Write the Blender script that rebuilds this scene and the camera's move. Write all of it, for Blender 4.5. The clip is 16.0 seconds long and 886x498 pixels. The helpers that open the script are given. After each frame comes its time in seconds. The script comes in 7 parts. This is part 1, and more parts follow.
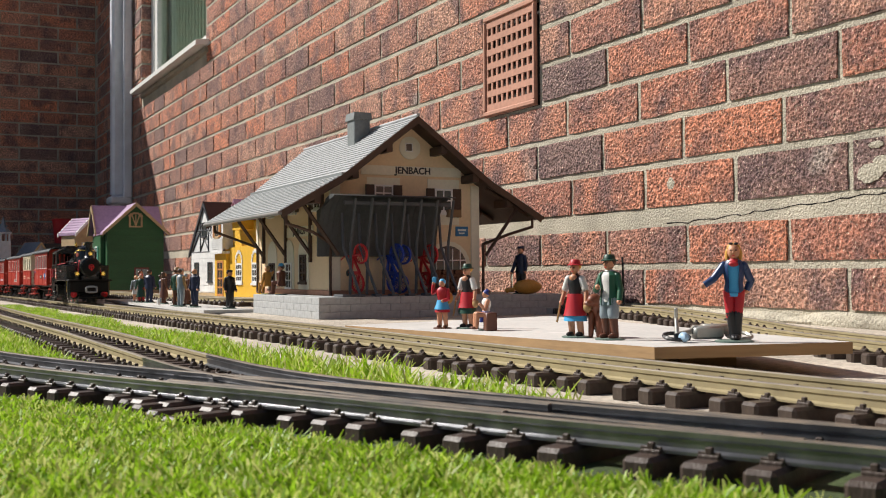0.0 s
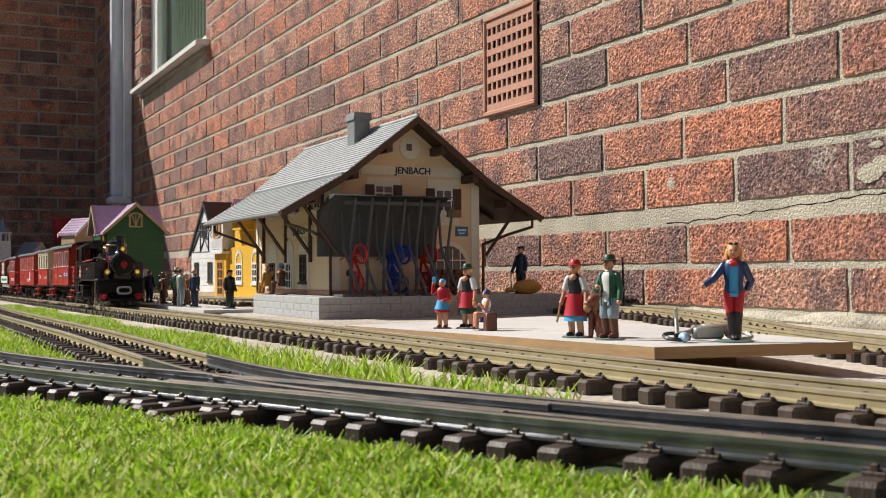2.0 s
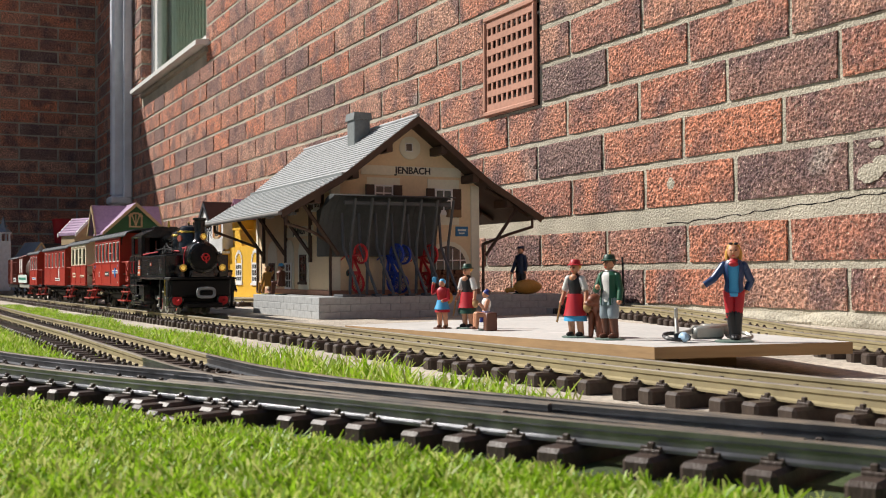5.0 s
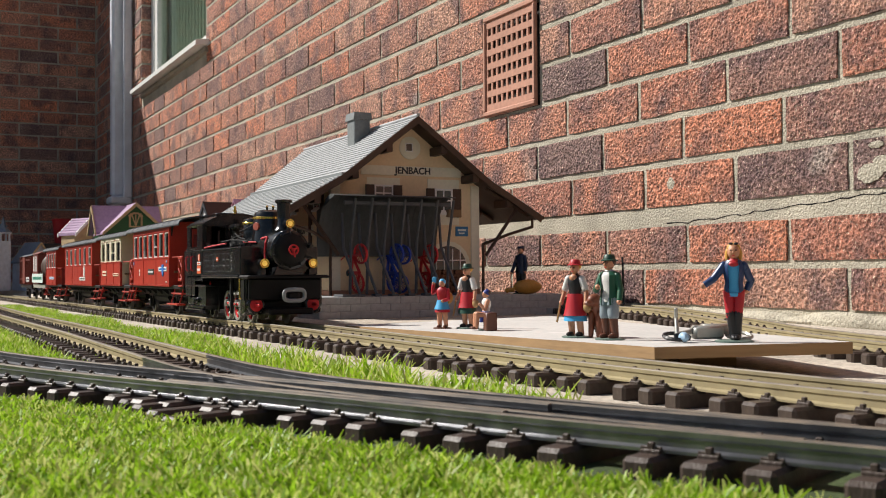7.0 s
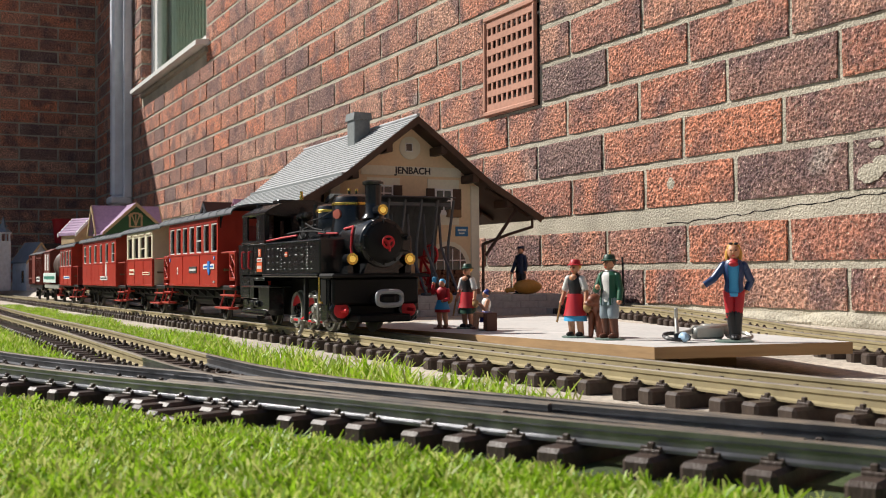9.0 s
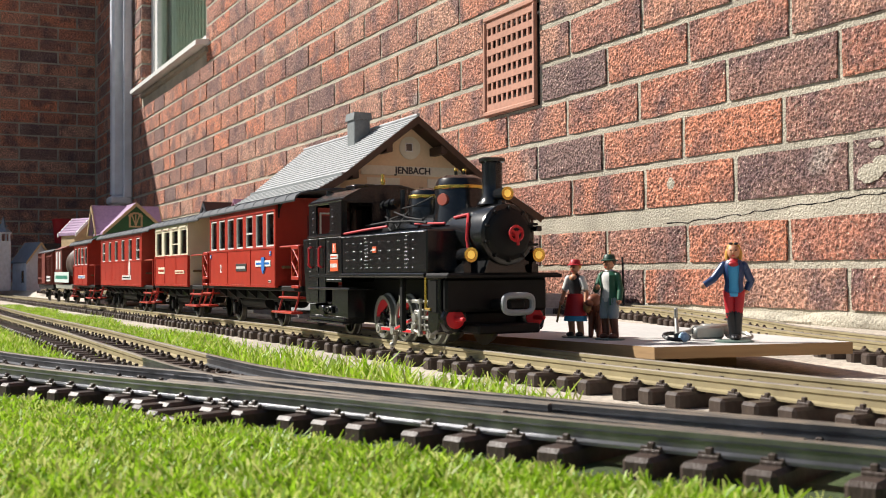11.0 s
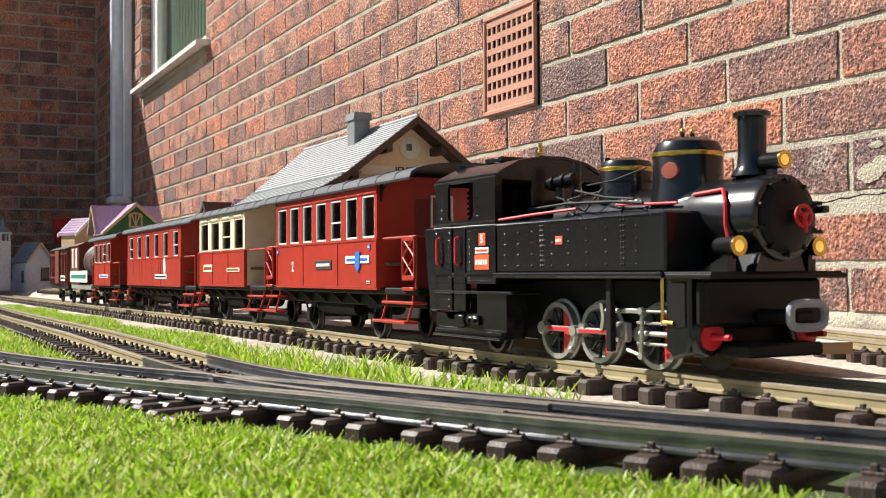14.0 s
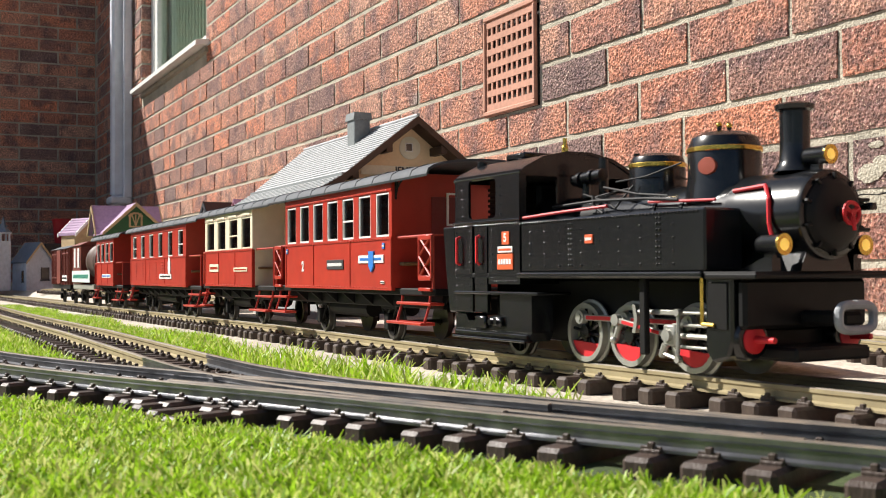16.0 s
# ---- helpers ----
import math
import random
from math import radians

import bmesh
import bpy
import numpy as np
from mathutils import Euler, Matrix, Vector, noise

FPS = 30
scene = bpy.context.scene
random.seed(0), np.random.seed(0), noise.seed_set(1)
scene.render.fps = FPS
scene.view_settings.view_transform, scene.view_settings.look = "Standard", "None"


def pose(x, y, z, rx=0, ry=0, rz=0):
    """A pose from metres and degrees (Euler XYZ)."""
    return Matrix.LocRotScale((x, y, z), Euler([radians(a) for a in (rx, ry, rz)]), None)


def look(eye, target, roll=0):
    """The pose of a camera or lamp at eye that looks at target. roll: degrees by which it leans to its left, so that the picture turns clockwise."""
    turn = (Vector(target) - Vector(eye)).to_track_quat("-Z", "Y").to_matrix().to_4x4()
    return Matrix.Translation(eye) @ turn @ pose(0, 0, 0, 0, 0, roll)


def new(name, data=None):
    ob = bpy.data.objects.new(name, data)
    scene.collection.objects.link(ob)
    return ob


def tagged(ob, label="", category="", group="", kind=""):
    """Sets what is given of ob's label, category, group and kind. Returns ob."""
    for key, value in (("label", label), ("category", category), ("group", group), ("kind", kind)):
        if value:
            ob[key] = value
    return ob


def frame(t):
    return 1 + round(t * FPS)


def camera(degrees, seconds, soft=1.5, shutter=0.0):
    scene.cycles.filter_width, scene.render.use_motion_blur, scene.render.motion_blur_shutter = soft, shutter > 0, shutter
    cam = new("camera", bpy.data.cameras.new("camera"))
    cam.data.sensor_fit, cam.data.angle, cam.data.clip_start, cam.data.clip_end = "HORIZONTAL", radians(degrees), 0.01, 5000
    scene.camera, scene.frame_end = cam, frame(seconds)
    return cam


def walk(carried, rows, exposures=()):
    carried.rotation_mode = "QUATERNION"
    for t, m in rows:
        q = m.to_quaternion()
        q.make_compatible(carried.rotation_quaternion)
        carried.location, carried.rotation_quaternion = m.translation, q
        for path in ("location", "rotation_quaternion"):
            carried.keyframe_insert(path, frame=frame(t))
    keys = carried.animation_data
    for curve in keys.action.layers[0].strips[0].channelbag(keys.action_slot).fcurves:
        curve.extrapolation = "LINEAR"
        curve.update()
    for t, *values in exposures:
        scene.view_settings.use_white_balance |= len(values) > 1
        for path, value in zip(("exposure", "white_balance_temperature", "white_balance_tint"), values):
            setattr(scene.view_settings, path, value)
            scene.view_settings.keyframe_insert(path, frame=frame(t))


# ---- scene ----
EYE = Vector((1.4312, -1.1313, -0.1011))
VIEW = Vector((-0.89757, 0.44037, 0.02101))
cam = camera(43.18, 16.0, soft=1.0)
walk(cam, [(0.0, look(EYE, EYE + VIEW, -0.347)), (16.0, look(EYE, EYE + VIEW, -0.347))],
     exposures=[(0.0, 0.39), (9.2, 0.39), (11.3, 0.72), (12.5, 0.79), (16.0, 0.86)])
cam.data.dof.use_dof, cam.data.dof.focus_distance, cam.data.dof.aperture_fstop = True, 1.3, 36.0

# ---- light: a clear sun from beyond the left wall, open sky ----
world = bpy.data.worlds.new("sky")
scene.world = world
world.use_nodes = True
SUN_DIR = Vector((1.07, 1.0, -1.3)).normalized()
_n = world.node_tree.nodes
_sky = _n.new("ShaderNodeTexSky")
_sky.sky_type, _sky.sun_disc = "NISHITA", False
_sky.sun_elevation = math.asin(-SUN_DIR.z)
_sky.sun_rotation = math.atan2(-SUN_DIR.x, -SUN_DIR.y)
_bg = _n["Background"]
_bg.inputs["Strength"].default_value = 0.053
world.node_tree.links.new(_sky.outputs[0], _bg.inputs["Color"])
sun = new("sun", bpy.data.lights.new("sun", "SUN"))
sun.data.energy, sun.data.angle, sun.data.color = 5.0, radians(0.53), (1.0, 0.95, 0.88)
sun.matrix_world = look((0, 0, 0), SUN_DIR)


# ---- materials ----
def mat(name, color, rough=0.6, metal=0.0, var=0.12, grain=60.0, bump=0.15, dist=0.001, color2=None, big=6.0,
        spec=0.5, detail=6.0, coat=0.0, stretch=(1, 1, 1), wear=None):
    """Base colour with variation at two scales, roughness variation and fine relief."""
    m = bpy.data.materials.new(name)
    m.use_nodes = True
    nt = m.node_tree
    nd, ln = nt.nodes, nt.links.new
    b = nd["Principled BSDF"]
    tc = nd.new("ShaderNodeTexCoord")
    mp = nd.new("ShaderNodeMapping")
    mp.inputs["Scale"].default_value = stretch
    ln(tc.outputs["Object"], mp.inputs[0])
    fine, coarse = nd.new("ShaderNodeTexNoise"), nd.new("ShaderNodeTexNoise")
    for n, s in ((fine, grain), (coarse, big)):
        n.inputs["Scale"].default_value, n.inputs["Detail"].default_value = s, detail
        ln(mp.outputs[0], n.inputs["Vector"])
    mix = nd.new("ShaderNodeMix")
    mix.data_type = "RGBA"
    c2 = color2 or tuple(c * (1 - 2.2 * var) for c in color)
    mix.inputs[6].default_value, mix.inputs[7].default_value = (*color, 1), (*c2, 1)
    add = nd.new("ShaderNodeMath")
    add.operation = "ADD"
    ln(fine.outputs[0], add.inputs[0])
    ln(coarse.outputs[0], add.inputs[1])
    mr = nd.new("ShaderNodeMapRange")
    mr.inputs[1].default_value, mr.inputs[2].default_value = 0.75, 1.25
    ln(add.outputs[0], mr.inputs[0])
    ln(mr.outputs[0], mix.inputs[0])
    out = mix.outputs[2]
    if wear:
        w = nd.new("ShaderNodeMix")
        w.data_type = "RGBA"
        w.inputs[7].default_value = (*wear[0], 1)
        wn = nd.new("ShaderNodeTexNoise")
        wn.inputs["Scale"].default_value, wn.inputs["Detail"].default_value = wear[1], 8
        ln(mp.outputs[0], wn.inputs["Vector"])
        wr = nd.new("ShaderNodeMapRange")
        wr.inputs[1].default_value, wr.inputs[2].default_value = wear[2], wear[2] + 0.08
        ln(wn.outputs[0], wr.inputs[0])
        ln(wr.outputs[0], w.inputs[0])
        ln(out, w.inputs[6])
        out = w.outputs[2]
    ln(out, b.inputs["Base Color"])
    rr = nd.new("ShaderNodeMapRange")
    rr.inputs[3].default_value, rr.inputs[4].default_value = max(0.03, rough - 0.1), min(1.0, rough + 0.12)
    ln(coarse.outputs[0], rr.inputs[0])
    ln(rr.outputs[0], b.inputs["Roughness"])
    b.inputs["Metallic"].default_value = metal
    b.inputs["Specular IOR Level"].default_value = spec
    b.inputs["Coat Weight"].default_value = coat
    if bump:
        bp = nd.new("ShaderNodeBump")
        bp.inputs["Strength"].default_value, bp.inputs["Distance"].default_value = bump, dist
        ln(fine.outputs[0], bp.inputs["Height"])
        ln(bp.outputs[0], b.inputs["Normal"])
    return m


def brick_mat(name, island):
    """Rustic red brick: each piece takes its own tint; dragged, pitted face."""
    m = bpy.data.materials.new(name)
    m.use_nodes = True
    nt = m.node_tree
    nd, ln = nt.nodes, nt.links.new
    b = nd["Principled BSDF"]
    if island:
        rnd = nd.new("ShaderNodeNewGeometry").outputs["Random Per Island"]
    else:
        rnd = nd.new("ShaderNodeObjectInfo").outputs["Random"]
    pos = nd.new("ShaderNodeNewGeometry").outputs["Position"]
    ramp = nd.new("ShaderNodeValToRGB")
    ramp.color_ramp.interpolation = "LINEAR"
    stops = [(0.0, (0.24, 0.155, 0.14)), (0.18, (0.42, 0.205, 0.15)), (0.38, (0.6, 0.24, 0.145)), (0.6, (0.56, 0.31, 0.22)),
             (0.8, (0.46, 0.195, 0.135)), (1.0, (0.66, 0.25, 0.14))]
    els = ramp.color_ramp.elements
    els[0].position, els[0].color = stops[0][0], (*stops[0][1], 1)
    els[1].position, els[1].color = stops[-1][0], (*stops[-1][1], 1)
    for s, c in stops[1:-1]:
        els.new(s).color = (*c, 1)
    ln(rnd, ramp.inputs[0])
    # soot and burnt patches inside a piece
    blot = nd.new("ShaderNodeTexNoise")
    blot.inputs["Scale"].default_value, blot.inputs["Detail"].default_value = 12.0, 6.0
    ln(pos, blot.inputs["Vector"])
    br = nd.new("ShaderNodeMapRange")
    br.inputs[1].default_value, br.inputs[2].default_value = 0.46, 0.64
    br.inputs[4].default_value = 0.8
    ln(blot.outputs[0], br.inputs[0])
    mx = nd.new("ShaderNodeMix")
    mx.data_type = "RGBA"
    mx.inputs[7].default_value = (0.17, 0.1, 0.1, 1)
    ln(br.outputs[0], mx.inputs[0])
    ln(ramp.outputs[0], mx.inputs[6])
    # speckles of pale sand
    sp = nd.new("ShaderNodeTexNoise")
    sp.inputs["Scale"].default_value, sp.inputs["Detail"].default_value = 260.0, 3.0
    ln(pos, sp.inputs["Vector"])
    sr = nd.new("ShaderNodeMapRange")
    sr.inputs[1].default_value, sr.inputs[2].default_value, sr.inputs[4].default_value = 0.61, 0.68, 0.9
    ln(sp.outputs[0], sr.inputs[0])
    mx2 = nd.new("ShaderNodeMix")
    mx2.data_type = "RGBA"
    mx2.inputs[7].default_value = (0.72, 0.54, 0.4, 1)
    ln(sr.outputs[0], mx2.inputs[0])
    ln(mx.outputs[2], mx2.inputs[6])
    # lime bloom
    lm = nd.new("ShaderNodeTexNoise")
    lm.inputs["Scale"].default_value, lm.inputs["Detail"].default_value = 5.5, 9.0
    ln(pos, lm.inputs["Vector"])
    lr = nd.new("ShaderNodeMapRange")
    lr.inputs[1].default_value, lr.inputs[2].default_value, lr.inputs[4].default_value = 0.66, 0.76, 0.7
    ln(lm.outputs[0], lr.inputs[0])
    mx3 = nd.new("ShaderNodeMix")
    mx3.data_type = "RGBA"
    mx3.inputs[7].default_value = (0.5, 0.42, 0.36, 1)
    ln(lr.outputs[0], mx3.inputs[0])
    ln(mx2.outputs[2], mx3.inputs[6])
    b.inputs["Roughness"].default_value = 0.88
    # dragged vertical grooves and pits
    mp = nd.new("ShaderNodeMapping")
    mp.inputs["Scale"].default_value = (200, 110, 85)
    ln(pos, mp.inputs[0])
    gr = nd.new("ShaderNodeTexNoise")
    gr.inputs["Scale"].default_value, gr.inputs["Detail"].default_value, gr.inputs["Roughness"].default_value = 1.0, 8.0, 0.65
    ln(mp.outputs[0], gr.inputs["Vector"])
    vo = nd.new("ShaderNodeTexVoronoi")
    vo.inputs["Scale"].default_value = 190.0
    ln(pos, vo.inputs["Vector"])
    ad = nd.new("ShaderNodeMath")
    ad.operation = "MULTIPLY_ADD"
    ad.inputs[1].default_value = 0.5
    ln(vo.outputs["Distance"], ad.inputs[0])
    ln(gr.outputs[0], ad.inputs[2])
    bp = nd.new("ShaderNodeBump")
    # pits and grooves are also darkened in colour, for the shade they hold
    pit_shade = nd.new("ShaderNodeMapRange")
    pit_shade.inputs[1].default_value, pit_shade.inputs[2].default_value, pit_shade.inputs[3].default_value, pit_shade.inputs[4].default_value = 0.5, 0.72, 0.75, 0.0
    ln(ad.outputs[0], pit_shade.inputs[0])
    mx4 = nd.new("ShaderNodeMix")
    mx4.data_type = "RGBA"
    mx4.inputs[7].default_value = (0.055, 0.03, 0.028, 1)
    ln(pit_shade.outputs[0], mx4.inputs[0])
    fg = nd.new("ShaderNodeTexNoise")
    fg.inputs["Scale"].default_value, fg.inputs["Detail"].default_value = 120.0, 9.0
    ln(pos, fg.inputs["Vector"])
    fr = nd.new("ShaderNodeMapRange")
    fr.inputs[1].default_value, fr.inputs[2].default_value, fr.inputs[3].default_value, fr.inputs[4].default_value = 0.34, 0.66, 0.58, 1.72
    ln(fg.outputs[0], fr.inputs[0])
    vm = nd.new("ShaderNodeVectorMath")
    vm.operation = "SCALE"
    ln(mx3.outputs[2], vm.inputs[0])
    ln(fr.outputs[0], vm.inputs["Scale"])
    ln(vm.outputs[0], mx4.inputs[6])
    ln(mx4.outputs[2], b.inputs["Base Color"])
    bp.inputs["Strength"].default_value, bp.inputs["Distance"].default_value = 1.0, 0.018
    ln(ad.outputs[0], bp.inputs["Height"])
    ln(bp.outputs[0], b.inputs["Normal"])
    return m


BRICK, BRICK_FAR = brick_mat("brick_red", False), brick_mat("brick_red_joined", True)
MORTAR = mat("mortar", (0.56, 0.51, 0.4), 0.95, grain=260, bump=1.0, dist=0.004, var=0.2, big=9, wear=((0.34, 0.3, 0.24), 330, 0.6))
CONCRETE = mat("paving", (0.6, 0.53, 0.44), 0.95, grain=170, bump=0.9, dist=0.004, var=0.2, big=5, wear=((0.2, 0.17, 0.13), 240, 0.62))
SOIL = mat("turf_base", (0.05, 0.075, 0.02), 0.95, grain=90, bump=0.8, dist=0.004)
TERRA = mat("terracotta", (0.5, 0.25, 0.17), 0.75, grain=120, bump=0.2)
VOID = mat("vent_void", (0.02, 0.015, 0.012), 0.9, bump=0)
WHITE = mat("white_paint", (0.75, 0.75, 0.72), 0.4, grain=40, bump=0.05, var=0.06)
GREYPIPE = mat("grey_plastic_pipe", (0.68, 0.7, 0.76), 0.35, grain=20, bump=0.03, var=0.08)
GLASS = mat("window_glass", (0.06, 0.07, 0.065), 0.04, bump=0, var=0.1, spec=0.8)
NET = mat("net_curtain", (0.45, 0.48, 0.42), 0.9, grain=300, bump=0.2)
SILL_UNDER = mat("sill_stone", (0.42, 0.37, 0.3), 0.8, grain=120)
RAIL = mat("rail_brass", (0.36, 0.3, 0.17), 0.6, 0.1, grain=60, bump=0.04, color2=(0.25, 0.205, 0.12), big=8, spec=0.3)
RAIL_HEAD = mat("rail_head_tarnished", (0.24, 0.21, 0.165), 0.55, 0.15, grain=90, bump=0.05, color2=(0.15, 0.125, 0.1), big=10, spec=0.3)
RAIL_HEAD_DARK = mat("rail_head_dark", (0.2, 0.16, 0.12), 0.6, 0.0, grain=90, bump=0.1, color2=(0.09, 0.08, 0.07), big=12, spec=0.2)
RAIL_DARK = mat("rail_steel_dark", (0.3, 0.305, 0.32), 0.32, 0.85, grain=60, bump=0.03, color2=(0.12, 0.122, 0.13), big=9)
SLEEPER = mat("sleeper_plastic", (0.075, 0.055, 0.045), 0.42, grain=260, bump=0.35, var=0.2, stretch=(3, 1, 1), spec=0.28)
WOOD = mat("board_cut_edge", (0.42, 0.26, 0.12), 0.8, grain=50, bump=0.3, stretch=(1, 0.2, 6))
BOARD = mat("grey_board", (0.58, 0.565, 0.54), 0.8, grain=120, bump=0.12, var=0.1, wear=((0.62, 0.6, 0.58), 24, 0.62))

BLADE = bpy.data.materials.new("artificial_grass")
BLADE.use_nodes = True
_nd, _ln = BLADE.node_tree.nodes, BLADE.node_tree.links.new
_r = _nd.new("ShaderNodeNewGeometry")
_cr = _nd.new("ShaderNodeValToRGB")
_cr.color_ramp.elements[0].color, _cr.color_ramp.elements[1].color = (0.19, 0.35, 0.013, 1), (0.5, 0.6, 0.1, 1)
_cr.color_ramp.elements.new(0.5).color = (0.35, 0.54, 0.035, 1)
_cr.color_ramp.elements.new(0.94).color = (0.55, 0.55, 0.22, 1)
_ln(_r.outputs["Random Per Island"], _cr.inputs[0])
_b = _nd["Principled BSDF"]
_ln(_cr.outputs[0], _b.inputs["Base Color"])
_b.inputs["Roughness"].default_value = 0.45
_b.inputs["Specular IOR Level"].default_value = 0.35
_tr = _nd.new("ShaderNodeBsdfTranslucent")
_ln(_cr.outputs[0], _tr.inputs[0])
_ms = _nd.new("ShaderNodeMixShader")
_ms.inputs[0].default_value = 0.5
_ln(_b.outputs[0], _ms.inputs[1])
_ln(_tr.outputs[0], _ms.inputs[2])
_ln(_ms.outputs[0], _nd["Material Output"].inputs[0])


# ---- mesh helpers ----
def finish(name, bm, material, smooth=False):
    me = bpy.data.meshes.new(name)
    bm.normal_update()
    bm.to_mesh(me)
    bm.free()
    for m in (material if isinstance(material, (list, tuple)) else [material]):
        me.materials.append(m)
    if smooth:
        me.polygons.foreach_set("use_smooth", [True] * len(me.polygons))
        me.set_sharp_from_angle(angle=radians(38))
    return me


def part(name, bm, material, parent=None, label="", m=None, smooth=False):
    ob = new(name, finish(name, bm, material, smooth))
    if parent:
        ob.parent = parent
    if m is not None:
        ob.matrix_basis = m
    return tagged(ob, label)


def thing(name, label, category, m=None, group="", kind=""):
    ob = new(name)
    if m is not None:
        ob.matrix_basis = m
    return tagged(ob, label, category, group, kind)


def box(bm, x0, x1, y0, y1, z0, z1, bev=0.0, mi=0, m=None):
    """An upright box, its edges chamfered by bev."""
    b = bmesh.new()
    bmesh.ops.create_cube(b, size=1)
    for v in b.verts:
        v.co = ((x0 + x1) / 2 + v.co.x * (x1 - x0), (y0 + y1) / 2 + v.co.y * (y1 - y0), (z0 + z1) / 2 + v.co.z * (z1 - z0))
    if bev:
        bmesh.ops.bevel(b, geom=b.edges[:], offset=min(bev, 0.45 * min(abs(x1 - x0), abs(y1 - y0), abs(z1 - z0))), segments=1, affect="EDGES")
    return merge(bm, b, mi, m)


def merge(bm, b, mi=0, m=None):
    vs = {}
    for v in b.verts:
        vs[v] = bm.verts.new(m @ v.co if m else v.co)
    for f in b.faces:
        g = bm.faces.new([vs[v] for v in f.verts])
        g.material_index = mi
    b.free()
    return bm


def tube(bm, p0, p1, r, r2=None, seg=12, mi=0, caps=True):
    """A round bar or cone from p0 to p1."""
    p0, p1 = Vector(p0), Vector(p1)
    q = (p1 - p0).to_track_quat("Z", "Y")
    r2 = r if r2 is None else r2
    rings = []
    for p, rr in ((p0, r), (p1, r2)):
        rings.append([bm.verts.new(p + q @ Vector((rr * math.cos(2 * math.pi * i / seg), rr * math.sin(2 * math.pi * i / seg), 0))) for i in range(seg)])
    for i in range(seg):
        bm.faces.new((rings[0][i], rings[0][(i + 1) % seg], rings[1][(i + 1) % seg], rings[1][i])).material_index = mi
    if caps:
        bm.faces.new(rings[0][::-1]).material_index = mi
        bm.faces.new(rings[1]).material_index = mi
    return bm


def lathe(bm, profile, at=(0, 0, 0), axis="Z", seg=20, mi=0, squash=(1, 1)):
    """Turn (radius, height) pairs round an axis through at."""
    at = Vector(at)
    rings = []
    for r, h in profile:
        ring = []
        for i in range(seg):
            a = 2 * math.pi * i / seg
            c, s = r * math.cos(a) * squash[0], r * math.sin(a) * squash[1]
            v = {"Z": (c, s, h), "X": (h, c, s), "Y": (s, h, c)}[axis]
            ring.append(bm.verts.new(at + Vector(v)))
        rings.append(ring)
    for a, b in zip(rings, rings[1:]):
        for i in range(seg):
            bm.faces.new((a[i], a[(i + 1) % seg], b[(i + 1) % seg], b[i])).material_index = mi
    for ring, flip in ((rings[0], True), (rings[-1], False)):
        if profile[0 if flip else -1][0] > 1e-5:
            bm.faces.new(ring[::-1] if flip else ring).material_index = mi
    return bm


def prism(bm, poly, axis, a0, a1, mi=0):
    """A polygon in the plane across an axis ("X": (y, z), "Y": (x, z), "Z": (x, y)), pushed from a0 to a1."""
    def at(p, a):
        return {"X": (a, p[0], p[1]), "Y": (p[0], a, p[1]), "Z": (p[0], p[1], a)}[axis]
    lo, hi = [bm.verts.new(at(p, a0)) for p in poly], [bm.verts.new(at(p, a1)) for p in poly]
    n = len(poly)
    for i in range(n):
        bm.faces.new((lo[i], lo[(i + 1) % n], hi[(i + 1) % n], hi[i])).material_index = mi
    bm.faces.new(lo[::-1]).material_index = mi
    bm.faces.new(hi).material_index = mi
    return bm


def ball(bm, at, r, mi=0, squash=(1, 1, 1), seg=12, rings=7):
    at = Vector(at)
    prof = [(math.sin(math.pi * i / rings), -math.cos(math.pi * i / rings)) for i in range(rings + 1)]
    prof[0], prof[-1] = (1e-6, -1), (1e-6, 1)
    b = bmesh.new()
    lathe(b, prof, seg=seg)
    for v in b.verts:
        v.co = at + Vector((v.co.x * r * squash[0], v.co.y * r * squash[1], v.co.z * r * squash[2]))
    return merge(bm, b, mi)


def sweep(bm, pts, r, seg=8, mi=0):
    for a, b in zip(pts, pts[1:]):
        tube(bm, a, b, r, seg=seg, mi=mi)
    for p in pts[1:-1]:
        ball(bm, p, r * 1.02, mi, seg=seg, rings=5)
    return bm


def text(name, body, size, material, parent, m, depth=0.0003, label=""):
    cu = bpy.data.curves.new(name, "FONT")
    cu.body, cu.size, cu.extrude, cu.align_x, cu.align_y = body, size, depth, "CENTER", "CENTER"
    cu.offset = size * 0.03
    cu.materials.append(material)
    tmp = bpy.data.objects.new(name, cu)
    scene.collection.objects.link(tmp)
    me = bpy.data.meshes.new_from_object(tmp.evaluated_get(bpy.context.evaluated_depsgraph_get()))
    bpy.data.objects.remove(tmp)
    ob = new(name, me)
    ob.parent, ob.matrix_basis = parent, m
    return tagged(ob, label)


# ---- plan ----
def rail_z(x):
    """Height of the rail tops: level near the camera, falling gently away."""
    return -0.161 - 0.0065 * max(0.0, 0.2 - x)


def main_y(x):
    """Centre line of the line that the train runs on."""
    return -0.703 + 0.019 * min(max((x - 0.45) / 0.55, 0.0), 1.3) ** 2


def ground_z(x, y):
    low = rail_z(x) - 0.0185
    high = -0.1725 - 0.0075 * min(max((x - 0.1) / 0.4, 0.0), 1.0)
    k = min(max((y + 0.64) / 0.05, 0.0), 1.0)
    return low + (high - low) * k * k * (3 - 2 * k)


